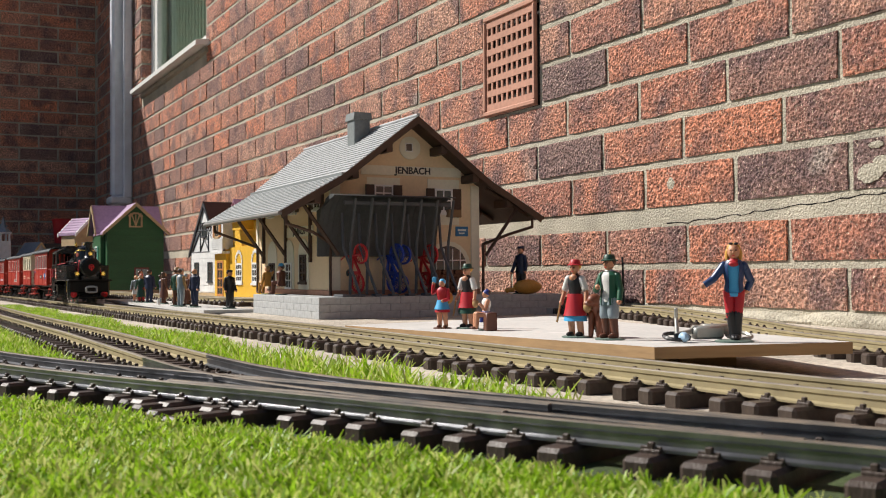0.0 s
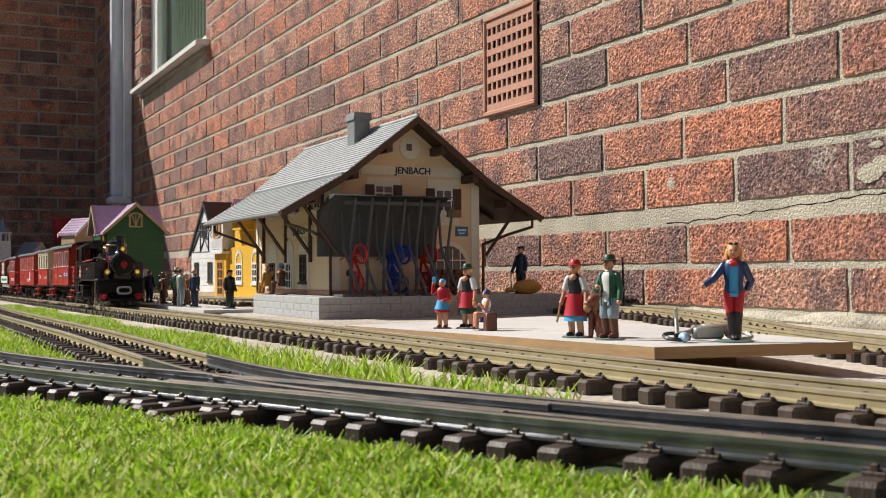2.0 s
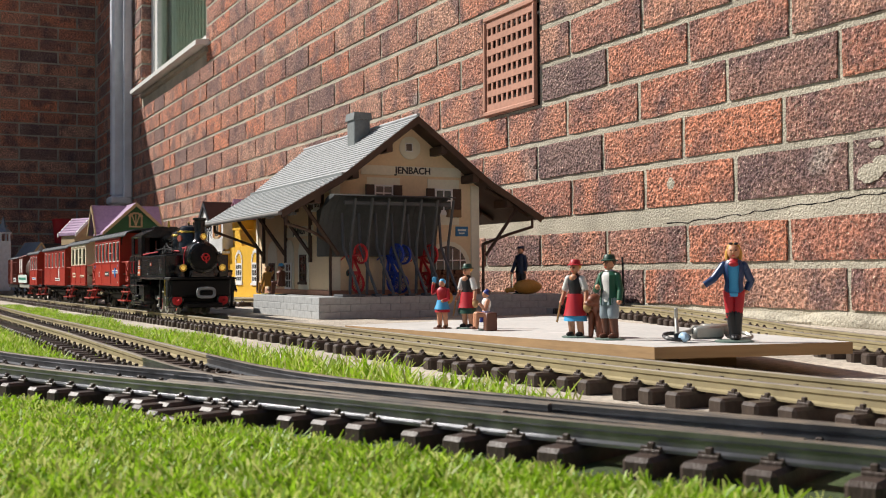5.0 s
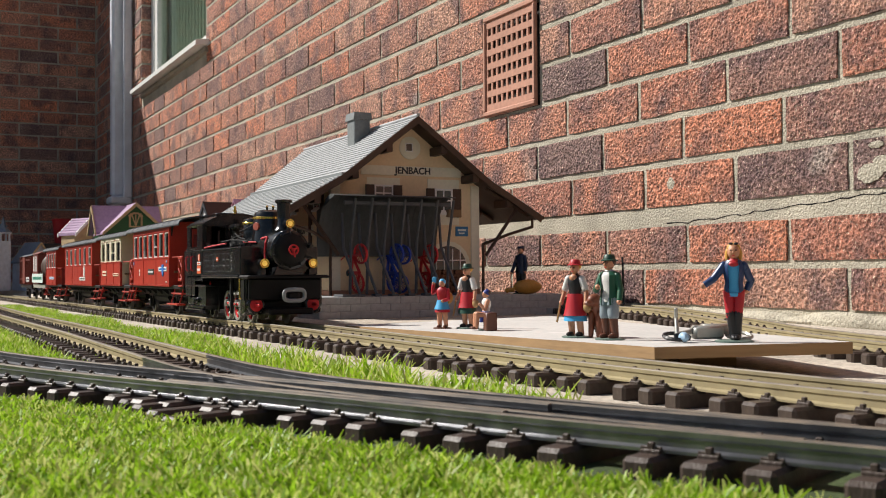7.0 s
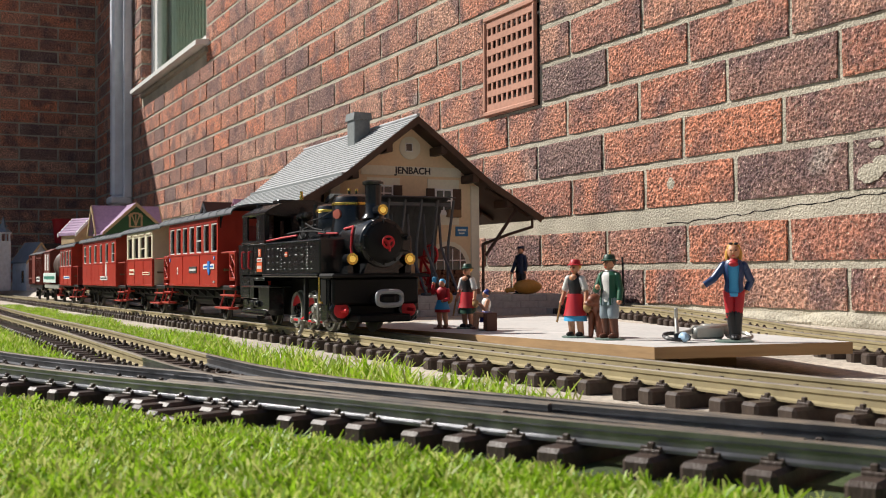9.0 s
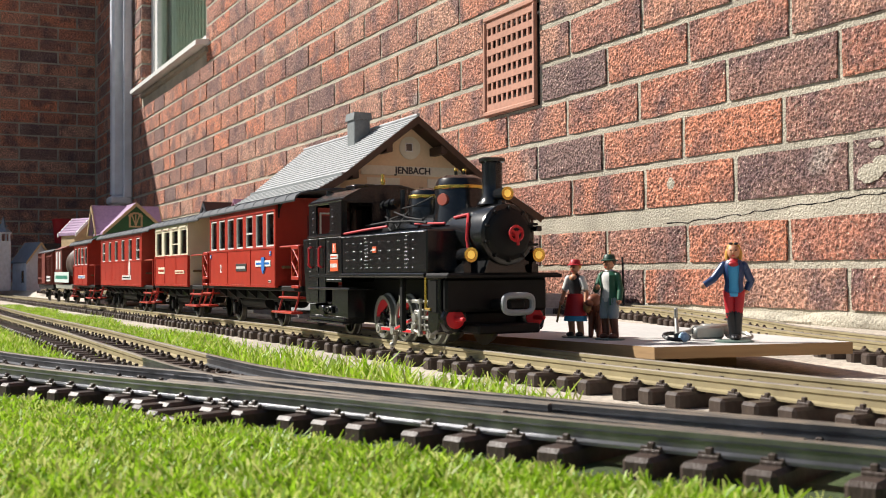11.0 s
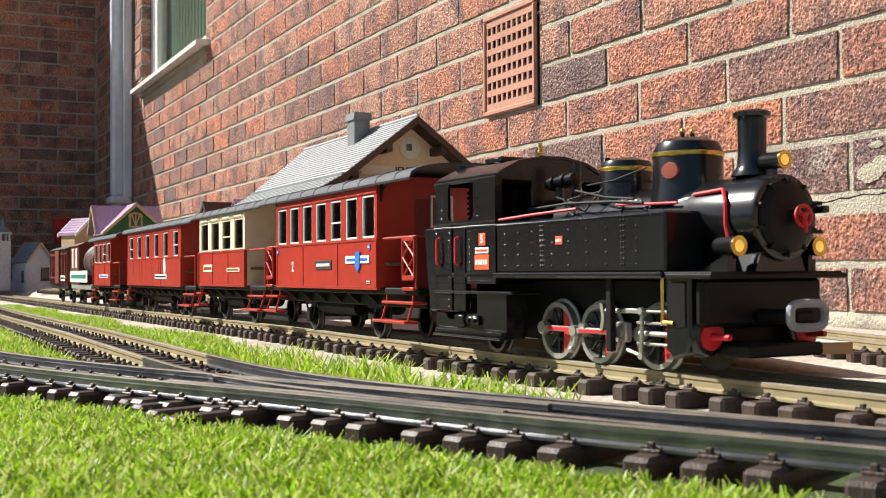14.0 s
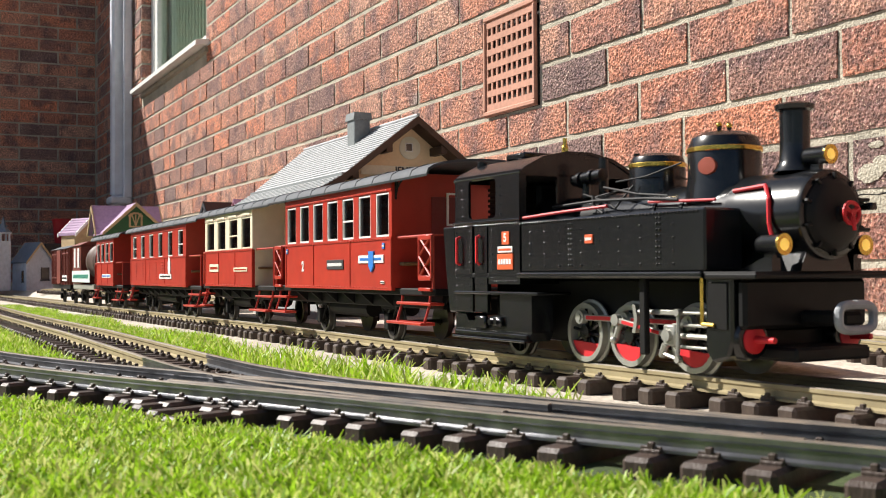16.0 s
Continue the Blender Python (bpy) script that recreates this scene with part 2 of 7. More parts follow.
# ---- ground ----
def build_ground():
    bm = bmesh.new()
    xs = sorted(set([-400, -60, -14, -8] + [round(-6 + 0.1 * i, 3) for i in range(80)] + [2.5, 4, 12, 60, 400]))
    ys = sorted(set([-400, -60, -12, -4, -2.2, -1.7] + [round(-1.4 + 0.05 * i, 3) for i in range(30)] + [-0.64, -0.615, -0.59, 0.3, 4, 60, 400]))
    grid = [[bm.verts.new((x, y, ground_z(max(min(x, 1.8), -6), y))) for y in ys] for x in xs]
    for i in range(len(xs) - 1):
        for j in range(len(ys) - 1):
            bm.faces.new((grid[i][j], grid[i + 1][j], grid[i + 1][j + 1], grid[i][j + 1]))
    part("ground", bm, CONCRETE, label="pale gritty concrete paving under the garden railway", smooth=True)
    tagged(bpy.data.objects["ground"], kind="structure", category="ground")


build_ground()

# ---- the house wall ----
COURSE_SHIFT = {-2: 0.002, -1: 0.005, 0: 0.006, 1: -0.004, 2: -0.009, 3: 0.012}


def course_span(k):
    """Bottom and top of the bricks of one course; a thick bed under course 0."""
    if k == -2:
        return -0.155, -0.0985
    if k == -1:
        return -0.0875, -0.0285
    if k == 0:
        return 0.0045, 0.0695
    return 0.075 * k + 0.0055, 0.075 * k + 0.0695


WALL_END = -5.8
VENT = (-0.664, -0.4465, 0.226, 0.44)
WIN = (-4.36, -3.05, 0.862)


def brick_mesh(w, h, seed):
    """One brick 0.02 m deep with uneven arrises and a slightly pillowed face at y = 0."""
    rnd = random.Random(seed)
    bm = bmesh.new()
    nx, nz = 9, 4
    def j(a):
        return rnd.uniform(-a, a)
    front = [[None] * (nz + 1) for _ in range(nx + 1)]
    for i in range(nx + 1):
        for k in range(nz + 1):
            edge = i in (0, nx) or k in (0, nz)
            x, z = (i / nx - 0.5) * w, (k / nz - 0.5) * h
            front[i][k] = bm.verts.new((x + j(0.001), (0.0014 if edge else 0.0) + j(0.0007), z + j(0.0009)))
    back = [bm.verts.new((sx * w / 2, 0.02, sz * h / 2)) for sx, sz in ((-1, -1), (1, -1), (1, 1), (-1, 1))]
    for i in range(nx):
        for k in range(nz):
            bm.faces.new((front[i][k], front[i + 1][k], front[i + 1][k + 1], front[i][k + 1]))
    bm.faces.new([back[0], back[1]] + [front[i][0] for i in range(nx, -1, -1)])
    bm.faces.new([back[2], back[3]] + [front[i][nz] for i in range(nx + 1)])
    bm.faces.new([back[1], back[2]] + [front[nx][k] for k in range(nz, -1, -1)])
    bm.faces.new([back[3], back[0]] + [front[0][k] for k in range(nz + 1)])
    return bm


def wall_bricks():
    """(x, z, width, height) of each brick of the long wall, openings cut out."""
    out = []
    for k in range(-2, 40):
        z0, z1 = course_span(k)
        half = 0.1125 if k % 2 == 0 else 0.0
        shift = COURSE_SHIFT.get(k, random.uniform(-0.006, 0.006))
        for n in range(-26, 14):
            a = n * 0.225 + half + shift + 0.005
            b = a + 0.215
            if b > WALL_END:
                cuts = [(max(a, WALL_END), b)]
                for ox0, ox1, oz0, oz1 in ((*VENT[:2], VENT[2], VENT[3]), (WIN[0], WIN[1], WIN[2] - 0.07, 2.2)):
                    if z1 > oz0 + 0.02 and z0 < oz1 - 0.02:
                        nxt = []
                        for s, e in cuts:
                            if e <= ox0 or s >= ox1:
                                nxt.append((s, e))
                            else:
                                nxt += [(s, ox0 - 0.006)] if ox0 - 0.006 - s > 0.015 else []
                                nxt += [(ox1 + 0.006, e)] if e - ox1 - 0.006 > 0.015 else []
                        cuts = nxt
                out += [((s + e) / 2, (z0 + z1) / 2, e - s, z1 - z0) for s, e in cuts if e - s > 0.012]
    return out


def build_walls():
    # mortar body of the long wall, in blocks round the openings
    bm = bmesh.new()
    f = 0.0038
    x0, x1, zt = WALL_END - 0.3, 3.2, 3.0
    box(bm, x0, WIN[0], f, 0.26, -0.3, zt)
    box(bm, WIN[0], WIN[1], f, 0.26, -0.3, WIN[2] - 0.05)
    box(bm, WIN[0], WIN[1], f, 0.26, 2.2, zt)
    box(bm, WIN[1], VENT[0], f, 0.26, -0.3, zt)
    box(bm, VENT[0], VENT[1], f, 0.26, -0.3, VENT[2])
    box(bm, VENT[0], VENT[1], f + 0.03, 0.26, VENT[2], VENT[3])
    box(bm, VENT[0], VENT[1], f, 0.26, VENT[3], zt)
    box(bm, VENT[1], x1, f, 0.26, -0.3, zt)
    wall = part("wall_north", bm, MORTAR, label="sunlit red brick house wall with pale sand mortar")
    tagged(wall, kind="structure", category="wall")
    bricks = sorted(wall_bricks(), key=lambda b: -b[0])
    # mortar slop along the foot of the wall
    bm = bmesh.new()
    for i in range(60):
        x = 1.6 - i * 0.075
        w, h, d = random.uniform(0.05, 0.1), random.uniform(0.006, 0.016), random.uniform(0.006, 0.013)
        ball(bm, (x, 0.004, -0.172), 1.0, 0, (w, d, h), 10, 6)
    part("mortar_fillet", bm, MORTAR, wall, "rough mortar smeared along the foot of the wall", smooth=True)
    rnd = random.Random(5)
    bm = bmesh.new()
    x, z, pts = -0.05, -0.0235, []
    while x < 0.45:
        pts.append((x, 0.0022, z + rnd.uniform(-0.0018, 0.0018) + 0.054 * max(x, 0.0)))
        x += rnd.uniform(0.008, 0.02)
    for p, q in zip(pts, pts[1:]):
        tube(bm, (p[0], 0.0036, p[2]), (q[0], 0.0036, q[2]), rnd.uniform(0.0004, 0.0011), rnd.uniform(0.0004, 0.0011), 4)
    part("crack", bm, VOID, wall, "thin dark crack along the thick mortar bed")
    for cx, cz, w, h in ((0.378, 0.024, 0.022, 0.013), (0.4, 0.034, 0.02, 0.012), (0.389, 0.06, 0.012, 0.005), (-0.034, 0.041, 0.01, 0.01)):
        bm = bmesh.new()
        ring = [bm.verts.new((cx + w * math.cos(a) * r, -0.0004 + rnd.uniform(-0.0004, 0.0004), cz + h * math.sin(a) * r)) for a, r in [(2 * math.pi * i / 22, rnd.uniform(0.82, 1.06)) for i in range(22)]]
        mid = bm.verts.new((cx, -0.0016, cz))
        low = [bm.verts.new((v.co.x, 0.003, v.co.z)) for v in ring]
        for i in range(22):
            k = (i + 1) % 22
            bm.faces.new((mid, ring[k], ring[i]))
            bm.faces.new((ring[i], ring[k], low[k], low[i]))
        bmesh.ops.recalc_face_normals(bm, faces=bm.faces[:])
        part("mortar_smear", bm, MORTAR, wall, "pale mortar smeared over the brick face")
    near = [b for b in bricks if -3.0 < b[0] < 0.85 and b[1] < 0.35 + (0.85 - b[0]) * 0.26][:300]
    meshes = {}
    keep = set(near)
    for b in near:
        key = (round(b[2], 3), round(b[3], 3), random.randrange(5))
        if key not in meshes:
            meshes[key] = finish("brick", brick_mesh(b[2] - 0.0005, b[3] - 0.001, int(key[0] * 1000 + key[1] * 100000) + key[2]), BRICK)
        ob = new("brick", meshes[key])
        ob.parent = wall
        ob.location = (b[0], random.uniform(-0.0008, 0.0006), b[1])
    bm = bmesh.new()
    for b in bricks:
        if b not in keep and b[1] < 2.9:
            box(bm, b[0] - b[2] / 2 + 0.001, b[0] + b[2] / 2 - 0.001, random.uniform(-0.001, 0.001), 0.02, b[1] - b[3] / 2 + 0.001, b[1] + b[3] / 2 - 0.001)
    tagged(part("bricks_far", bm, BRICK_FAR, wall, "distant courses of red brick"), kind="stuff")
    # the shaded garden wall that closes the yard
    bm = bmesh.new()
    top = 2.5
    box(bm, WALL_END - 0.22, WALL_END - f, -6.0, f, -0.3, top)
    west = part("wall_west", bm, MORTAR, label="brick wall standing in deep shade across the yard")
    tagged(west, kind="structure", category="wall")
    bm = bmesh.new()
    for k in range(-2, 33):
        z0 = 0.075 * k
        if k % 2 and z0 + 0.07 < top:
            box(bm, WALL_END - 0.02, WALL_END, -0.1075, -0.004, z0 + 0.005, z0 + 0.07)
        for n in range(0, 27):
            y1 = -n * 0.225 - (0.1125 if k % 2 else 0) - 0.005
            if z0 + 0.07 < top:
                box(bm, WALL_END - 0.02, WALL_END, y1 - 0.215, min(y1, -0.004), z0 + 0.005, z0 + 0.07)
    tagged(part("bricks_shaded", bm, BRICK_FAR, west, "dark courses of red brick in shade"), kind="stuff")
    # returning bricks inside the window reveal
    bm = bmesh.new()
    for k in range(11, 29):
        box(bm, WIN[0] - 0.02, WIN[0] + 0.002, 0.003, 0.05, 0.075 * k + 0.0055, 0.075 * k + 0.0695)
    part("reveal_bricks", bm, BRICK_FAR, wall)


build_walls()


# ---- unseen hedges added behind the camera to hold back low sky light ----
SKY_BLOCK = mat("sky_block_green", (0.035, 0.07, 0.02), 0.9, grain=30, bump=1.0, dist=0.05, var=0.25, big=4)


def build_sky_blocks():
    for x0, x1, y0, y1, h in ((5.6, 6.4, -8.0, 0.3, 0.55), (-8.0, 4.6, -8.4, -7.6, 0.9)):
        bm = bmesh.new()
        box(bm, x0, x1, y0, y1, -0.25, h)
        bmesh.ops.subdivide_edges(bm, edges=bm.edges[:], cuts=14, use_grid_fill=True)
        for v in bm.verts:
            v.co += Vector((random.uniform(-0.09, 0.09), random.uniform(-0.09, 0.09), random.uniform(-0.06, 0.06)))
        tagged(part("hedge", bm, SKY_BLOCK, label="unseen dark green hedge added to hold back low sky light", smooth=True), kind="structure", category="hedge")


build_sky_blocks()


def clear_glass(name, tint, gloss=0.0):
    m = bpy.data.materials.new(name)
    m.use_nodes = True
    nd, ln = m.node_tree.nodes, m.node_tree.links.new
    t, g, f, x = nd.new("ShaderNodeBsdfTransparent"), nd.new("ShaderNodeBsdfGlossy"), nd.new("ShaderNodeFresnel"), nd.new("ShaderNodeMixShader")
    t.inputs[0].default_value, g.inputs["Roughness"].default_value = (*tint, 1), 0.03
    f.inputs[0].default_value = 1.5
    if gloss:
        x.inputs[0].default_value = gloss
    else:
        ln(f.outputs[0], x.inputs[0])
    ln(t.outputs[0], x.inputs[1])
    ln(g.outputs[0], x.inputs[2])
    ln(x.outputs[0], nd["Material Output"].inputs[0])
    return m


WINDOW_PANE = clear_glass("house_glass", (0.8, 0.85, 0.81), 0.12)
# ---- air vent, window, downpipe ----
def build_fixtures():
    v = thing("air_brick", "square terracotta air vent with a grid of square holes", "vent", kind="structure")
    bm = bmesh.new()
    x0, x1, z0, z1 = VENT
    cols, rows = 9, 6
    mx, mz = 0.014, 0.02
    cw, ch = (x1 - x0 - 2 * mx) / cols, (z1 - z0 - 2 * mz) / rows
    y0, y1 = -0.004, 0.0
    for r in range(rows + 1):
        za = z0 if r == 0 else z0 + mz + r * ch - ch * 0.23
        zb = z1 if r == rows else z0 + mz + r * ch + ch * 0.23
        box(bm, x0 + 0.003, x1 - 0.003, y0, y1, za, zb)
    for r in range(rows):
        za, zb = z0 + mz + r * ch + ch * 0.23, z0 + mz + (r + 1) * ch - ch * 0.23
        for c in range(cols + 1):
            xa = x0 + 0.003 if c == 0 else x0 + mx + c * cw - cw * 0.17
            xb = x1 - 0.003 if c == cols else x0 + mx + c * cw + cw * 0.17
            box(bm, xa, xb, y0 + 0.0005, y1, za, zb)
    part("grille", bm, TERRA, v)
    bm = bmesh.new()
    box(bm, x0 + 0.003, x1 - 0.003, -0.008, 0.0, z0 + 0.002, z0 + 0.012, 0.002)
    box(bm, x0 + 0.003, x1 - 0.003, -0.008, 0.0, z1 - 0.012, z1 - 0.002, 0.002)
    box(bm, x0 + 0.002, x0 + 0.012, -0.008, 0.0, z0 + 0.012, z1 - 0.012, 0.002)
    box(bm, x1 - 0.012, x1 - 0.002, -0.008, 0.0, z0 + 0.012, z1 - 0.012, 0.002)
    part("frame", bm, TERRA, v)
    bm = bmesh.new()
    box(bm, x0 + 0.004, x1 - 0.004, 0.02, 0.03, z0 + 0.004, z1 - 0.004)
    part("backing", bm, VOID, v)

    w = thing("window_1", "white framed window with net curtain above a projecting sill", "window", kind="structure")
    a, b, zs = WIN
    bm = bmesh.new()
    prism(bm, [(-0.055, zs - 0.047), (0.1, zs - 0.04), (0.1, zs - 0.006), (-0.055, zs - 0.028)], "X", a - 0.01, b + 0.06)
    part("sill", bm, [WHITE], w, "white painted projecting sill")
    bm = bmesh.new()
    prism(bm, [(-0.012, zs - 0.068), (0.1, zs - 0.085), (0.1, zs - 0.048), (-0.012, zs - 0.0495)], "X", a + 0.02, b + 0.04)
    part("sill_support", bm, SILL_UNDER, w, "weathered stone under the sill")
    bm = bmesh.new()
    for c in (a + 0.03, a + 0.12, b - 0.03):
        box(bm, c - 0.03, c + 0.03, 0.05, 0.1, zs, 2.2, 0.004)
    box(bm, a, b, 0.05, 0.1, zs - 0.006, zs + 0.05, 0.004)
    part("window_frame", bm, WHITE, w)
    bm = bmesh.new()
    box(bm, a + 0.02, b - 0.02, 0.07, 0.076, zs + 0.03, 2.2)
    part("pane", bm, WINDOW_PANE, w)
    bm = bmesh.new()
    for i in range(40):
        x = a + 0.05 + i * (b - a - 0.1) / 40
        tube(bm, (x, 0.126 + 0.008 * (i % 2), zs), (x, 0.126 + 0.008 * (i % 2), 2.2), 0.022, seg=8)
    tagged(part("net_curtain", bm, NET, label="grey-green net curtain hanging behind the window glass"), category="curtain")
    bm = bmesh.new()
    box(bm, a - 0.1, b + 0.1, 0.26, 0.3, 0.6, 2.6)
    tagged(part("room_back", bm, VOID, label="unlit room behind the window"), kind="structure", category="wall")

    d = thing("downpipe", "grey plastic downpipe fixed in the corner of the walls", "pipe")
    bm = bmesh.new()
    box(bm, -4.705, -4.625, -0.1, -0.022, 0.31, 3.0, 0.014)
    part("pipe", bm, GREYPIPE, d)
    bm = bmesh.new()
    box(bm, -4.6, -4.57, -0.05, -0.004, 0.3, 3.0, 0.006)
    part("cable_duct", bm, GREYPIPE, d)
    bm = bmesh.new()
    box(bm, -4.72, -4.58, -0.115, -0.002, 0.27, 0.31, 0.008)
    part("socket", bm, GREYPIPE, d)
    bm = bmesh.new()
    tube(bm, (-4.665, -0.06, -0.21), (-4.665, -0.06, 0.28), 0.038, seg=18)
    part("lower_pipe", bm, GREYPIPE, d)


build_fixtures()

# ---- tracks ----
def rail_profile():
    return [(-0.0036, 0.0), (0.0036, 0.0), (0.0036, 0.0012), (0.0011, 0.0022), (0.0011, 0.0055), (0.0019, 0.0064), (0.0019, 0.0084), (0.0013, 0.009),
            (-0.0013, 0.009), (-0.0019, 0.0084), (-0.0019, 0.0064), (-0.0011, 0.0055), (-0.0011, 0.0022), (-0.0036, 0.0012)]


def smooth_path(ctrl, step=0.012):
    """Points along a smooth curve through the control points, at even steps."""
    c = [Vector(p) for p in ctrl]
    c = [2 * c[0] - c[1]] + c + [2 * c[-1] - c[-2]]
    dense = []
    for a, b, d, e in zip(c, c[1:], c[2:], c[3:]):
        for i in range(40):
            t = i / 40
            dense.append(0.5 * ((2 * b) + (d - a) * t + (2 * a - 5 * b + 4 * d - e) * t * t + (3 * b - a - 3 * d + e) * t ** 3))
    dense.append(c[-2])
    out, need = [dense[0]], step
    for a, b in zip(dense, dense[1:]):
        seg = (b - a).length
        while seg >= need:
            a = a + (b - a) * (need / seg)
            out.append(a)
            seg = (b - a).length
            need = step
        need -= seg
    return out


def offset_path(pts, off):
    out = []
    for i, p in enumerate(pts):
        d = (pts[min(i + 1, len(pts) - 1)] - pts[max(i - 1, 0)]).normalized()
        out.append(p + Vector((-d.y, d.x, 0)) * off)
    return out


def rail_bm(pts, base):
    bm = bmesh.new()
    prof = rail_profile()
    prev = None
    for i, p in enumerate(pts):
        d = (pts[min(i + 1, len(pts) - 1)] - pts[max(i - 1, 0)]).normalized()
        n = Vector((-d.y, d.x, 0))
        ring = [bm.verts.new((p.x + n.x * u, p.y + n.y * u, base(p) + v)) for u, v in prof]
        if prev:
            for k in range(len(prof)):
                bm.faces.new((prev[k], prev[(k + 1) % len(prof)], ring[(k + 1) % len(prof)], ring[k])).material_index = 1 if k in (6, 7, 8) else 0
        else:
            bm.faces.new(ring[::-1])
        prev = ring
    bm.faces.new(prev)
    return bm


def sleeper_mesh(length, name="sleeper"):
    """A moulded sleeper with rail chairs and spikes, its top at z = 0, lying along y."""
    bm = bmesh.new()
    box(bm, -0.0062, 0.0062, -length / 2, length / 2, -0.0105, 0.0, 0.0018)
    for s in (-1, 1):
        for u in (-0.0058, 0.0058):
            y = s * 0.0237 + u
            box(bm, -0.0042, 0.0042, y - 0.0018, y + 0.0018, -0.001, 0.0016, 0.0005)
            box(bm, -0.0014, 0.0014, y - 0.0012, y + 0.0012, 0.001, 0.0042, 0.0004)
            box(bm, -0.0044, 0.0044, y - 0.0007, y + 0.0007, 0.001, 0.0026, 0.0003)
    return finish(name, bm, SLEEPER)


def build_track(label, ctrl, material, zoff=0.0, pitch=0.0275, length=0.088, rails=True, gaps=True, limit=999, base=None):
    pts = smooth_path(ctrl)
    base = base or (lambda p: rail_z(p.x) - 0.009 + zoff)
    tr = thing("track", label, "railway track", group="model railway tracks")
    if rails:
        for off in (-0.0237, 0.0237):
            part("rail", rail_bm(offset_path(pts, off), base), [material, RAIL_HEAD if material == RAIL else RAIL_HEAD_DARK], tr)
    me = sleeper_mesh(length)
    dist, acc, n = 0.0, 0.0, 0
    for a, b in zip(pts, pts[1:]):
        dist += (b - a).length
        if dist >= acc:
            ob = new("sleeper", me)
            ob.parent = tr
            d = (b - a).normalized()
            ob.matrix_basis = pose(a.x, a.y, base(a), 0, 0, math.degrees(math.atan2(d.y, d.x)) + random.uniform(-0.8, 0.8))
            n += 1
            acc += pitch * (1.28 if gaps and n % 11 == 0 else 1.0)
    return tr


MAIN = [(1.75, -0.655, 0), (1.35, main_y(1.35), 0)] + [(x, main_y(x), 0) for x in (1.1, 0.95, 0.8, 0.6, 0.4, 0.0, -0.6, -1.2, -1.8, -2.4, -3.2, -4.2)]
BACK = [(1.6, -0.56, 0), (1.15, -0.465, 0), (0.92, -0.41, 0), (0.74, -0.357, 0), (0.56, -0.295, 0), (0.33, -0.20, 0), (0.1, -0.128, 0), (-0.15, -0.085, 0), (-0.4, -0.066, 0),
        (-0.62, -0.085, 0), (-0.78, -0.19, 0), (-0.87, -0.34, 0), (-1.0, -0.44, 0), (-1.32, -0.475, 0), (-1.8, -0.5, 0), (-2.6, -0.54, 0), (-3.3, -0.58, 0)]
SIDING = [(0.60, -0.943, 0), (0.4, -0.944, 0), (0.0, -0.946, 0), (-0.6, -0.948, 0), (-1.2, -0.942, 0), (-2.2, -0.93, 0), (-3.6, -0.92, 0)]
CURVE = [(1.42, -0.69, 0), (1.28, -0.752, 0), (1.14, -0.812, 0), (1.03, -0.866, 0), (0.92, -0.912, 0), (0.83, -0.952, 0), (0.74, -0.993, 0),
         (0.64, -1.032, 0), (0.52, -1.07, 0), (0.36, -1.105, 0), (0.1, -1.14, 0), (-0.3, -1.165, 0)]
build_track("model railway track with brass rails on brown sleepers", MAIN, RAIL)
build_track("weathered loop track curving behind the model station", BACK, RAIL, base=lambda p: ground_z(p.x, p.y) + 0.0095)
build_track("siding track with brass rails running through grass", SIDING, RAIL, pitch=0.0275)
build_track("dark turnout track with steel rails beside the lawn", CURVE, RAIL_DARK, length=0.086)


def build_turnout():
    t = thing("turnout", "dark steel switch rails of a model turnout", "railway switch", group="model railway tracks")
    z = lambda p: rail_z(p.x) - 0.009
    div = smooth_path([(1.12, -0.818, 0), (1.02, -0.858, 0), (0.92, -0.896, 0), (0.82, -0.925, 0), (0.72, -0.939, 0), (0.6, -0.943, 0)])
    part("switch_rail", rail_bm(offset_path(div, -0.0237), z), [RAIL_DARK, RAIL_HEAD_DARK], t)
    part("switch_rail", rail_bm(offset_path(div, 0.0237), z), [RAIL_DARK, RAIL_HEAD_DARK], t)
    main = smooth_path([(1.0, -0.878, 0), (0.9, -0.92, 0), (0.78, -0.975, 0)])
    for off in (-0.0165, 0.0165):
        part("check_rail", rail_bm(offset_path(main, off), z), [RAIL_DARK, RAIL_HEAD_DARK], t)
    me = sleeper_mesh(0.13)
    for i in range(9):
        x = 0.64 + i * 0.0275
        ob = new("sleeper", me)
        ob.parent = t
        ob.matrix_basis = pose(x, -0.96 + 0.01 * i / 9, rail_z(x) - 0.0096, 0, 0, 4 + 2 * i)


build_turnout()


# ---- artificial grass ----
def near_track(x, y, lines, r):
    for pts in lines:
        for p in pts:
            if (p.x - x) ** 2 + (p.y - y) ** 2 < r * r:
                return True
    return False


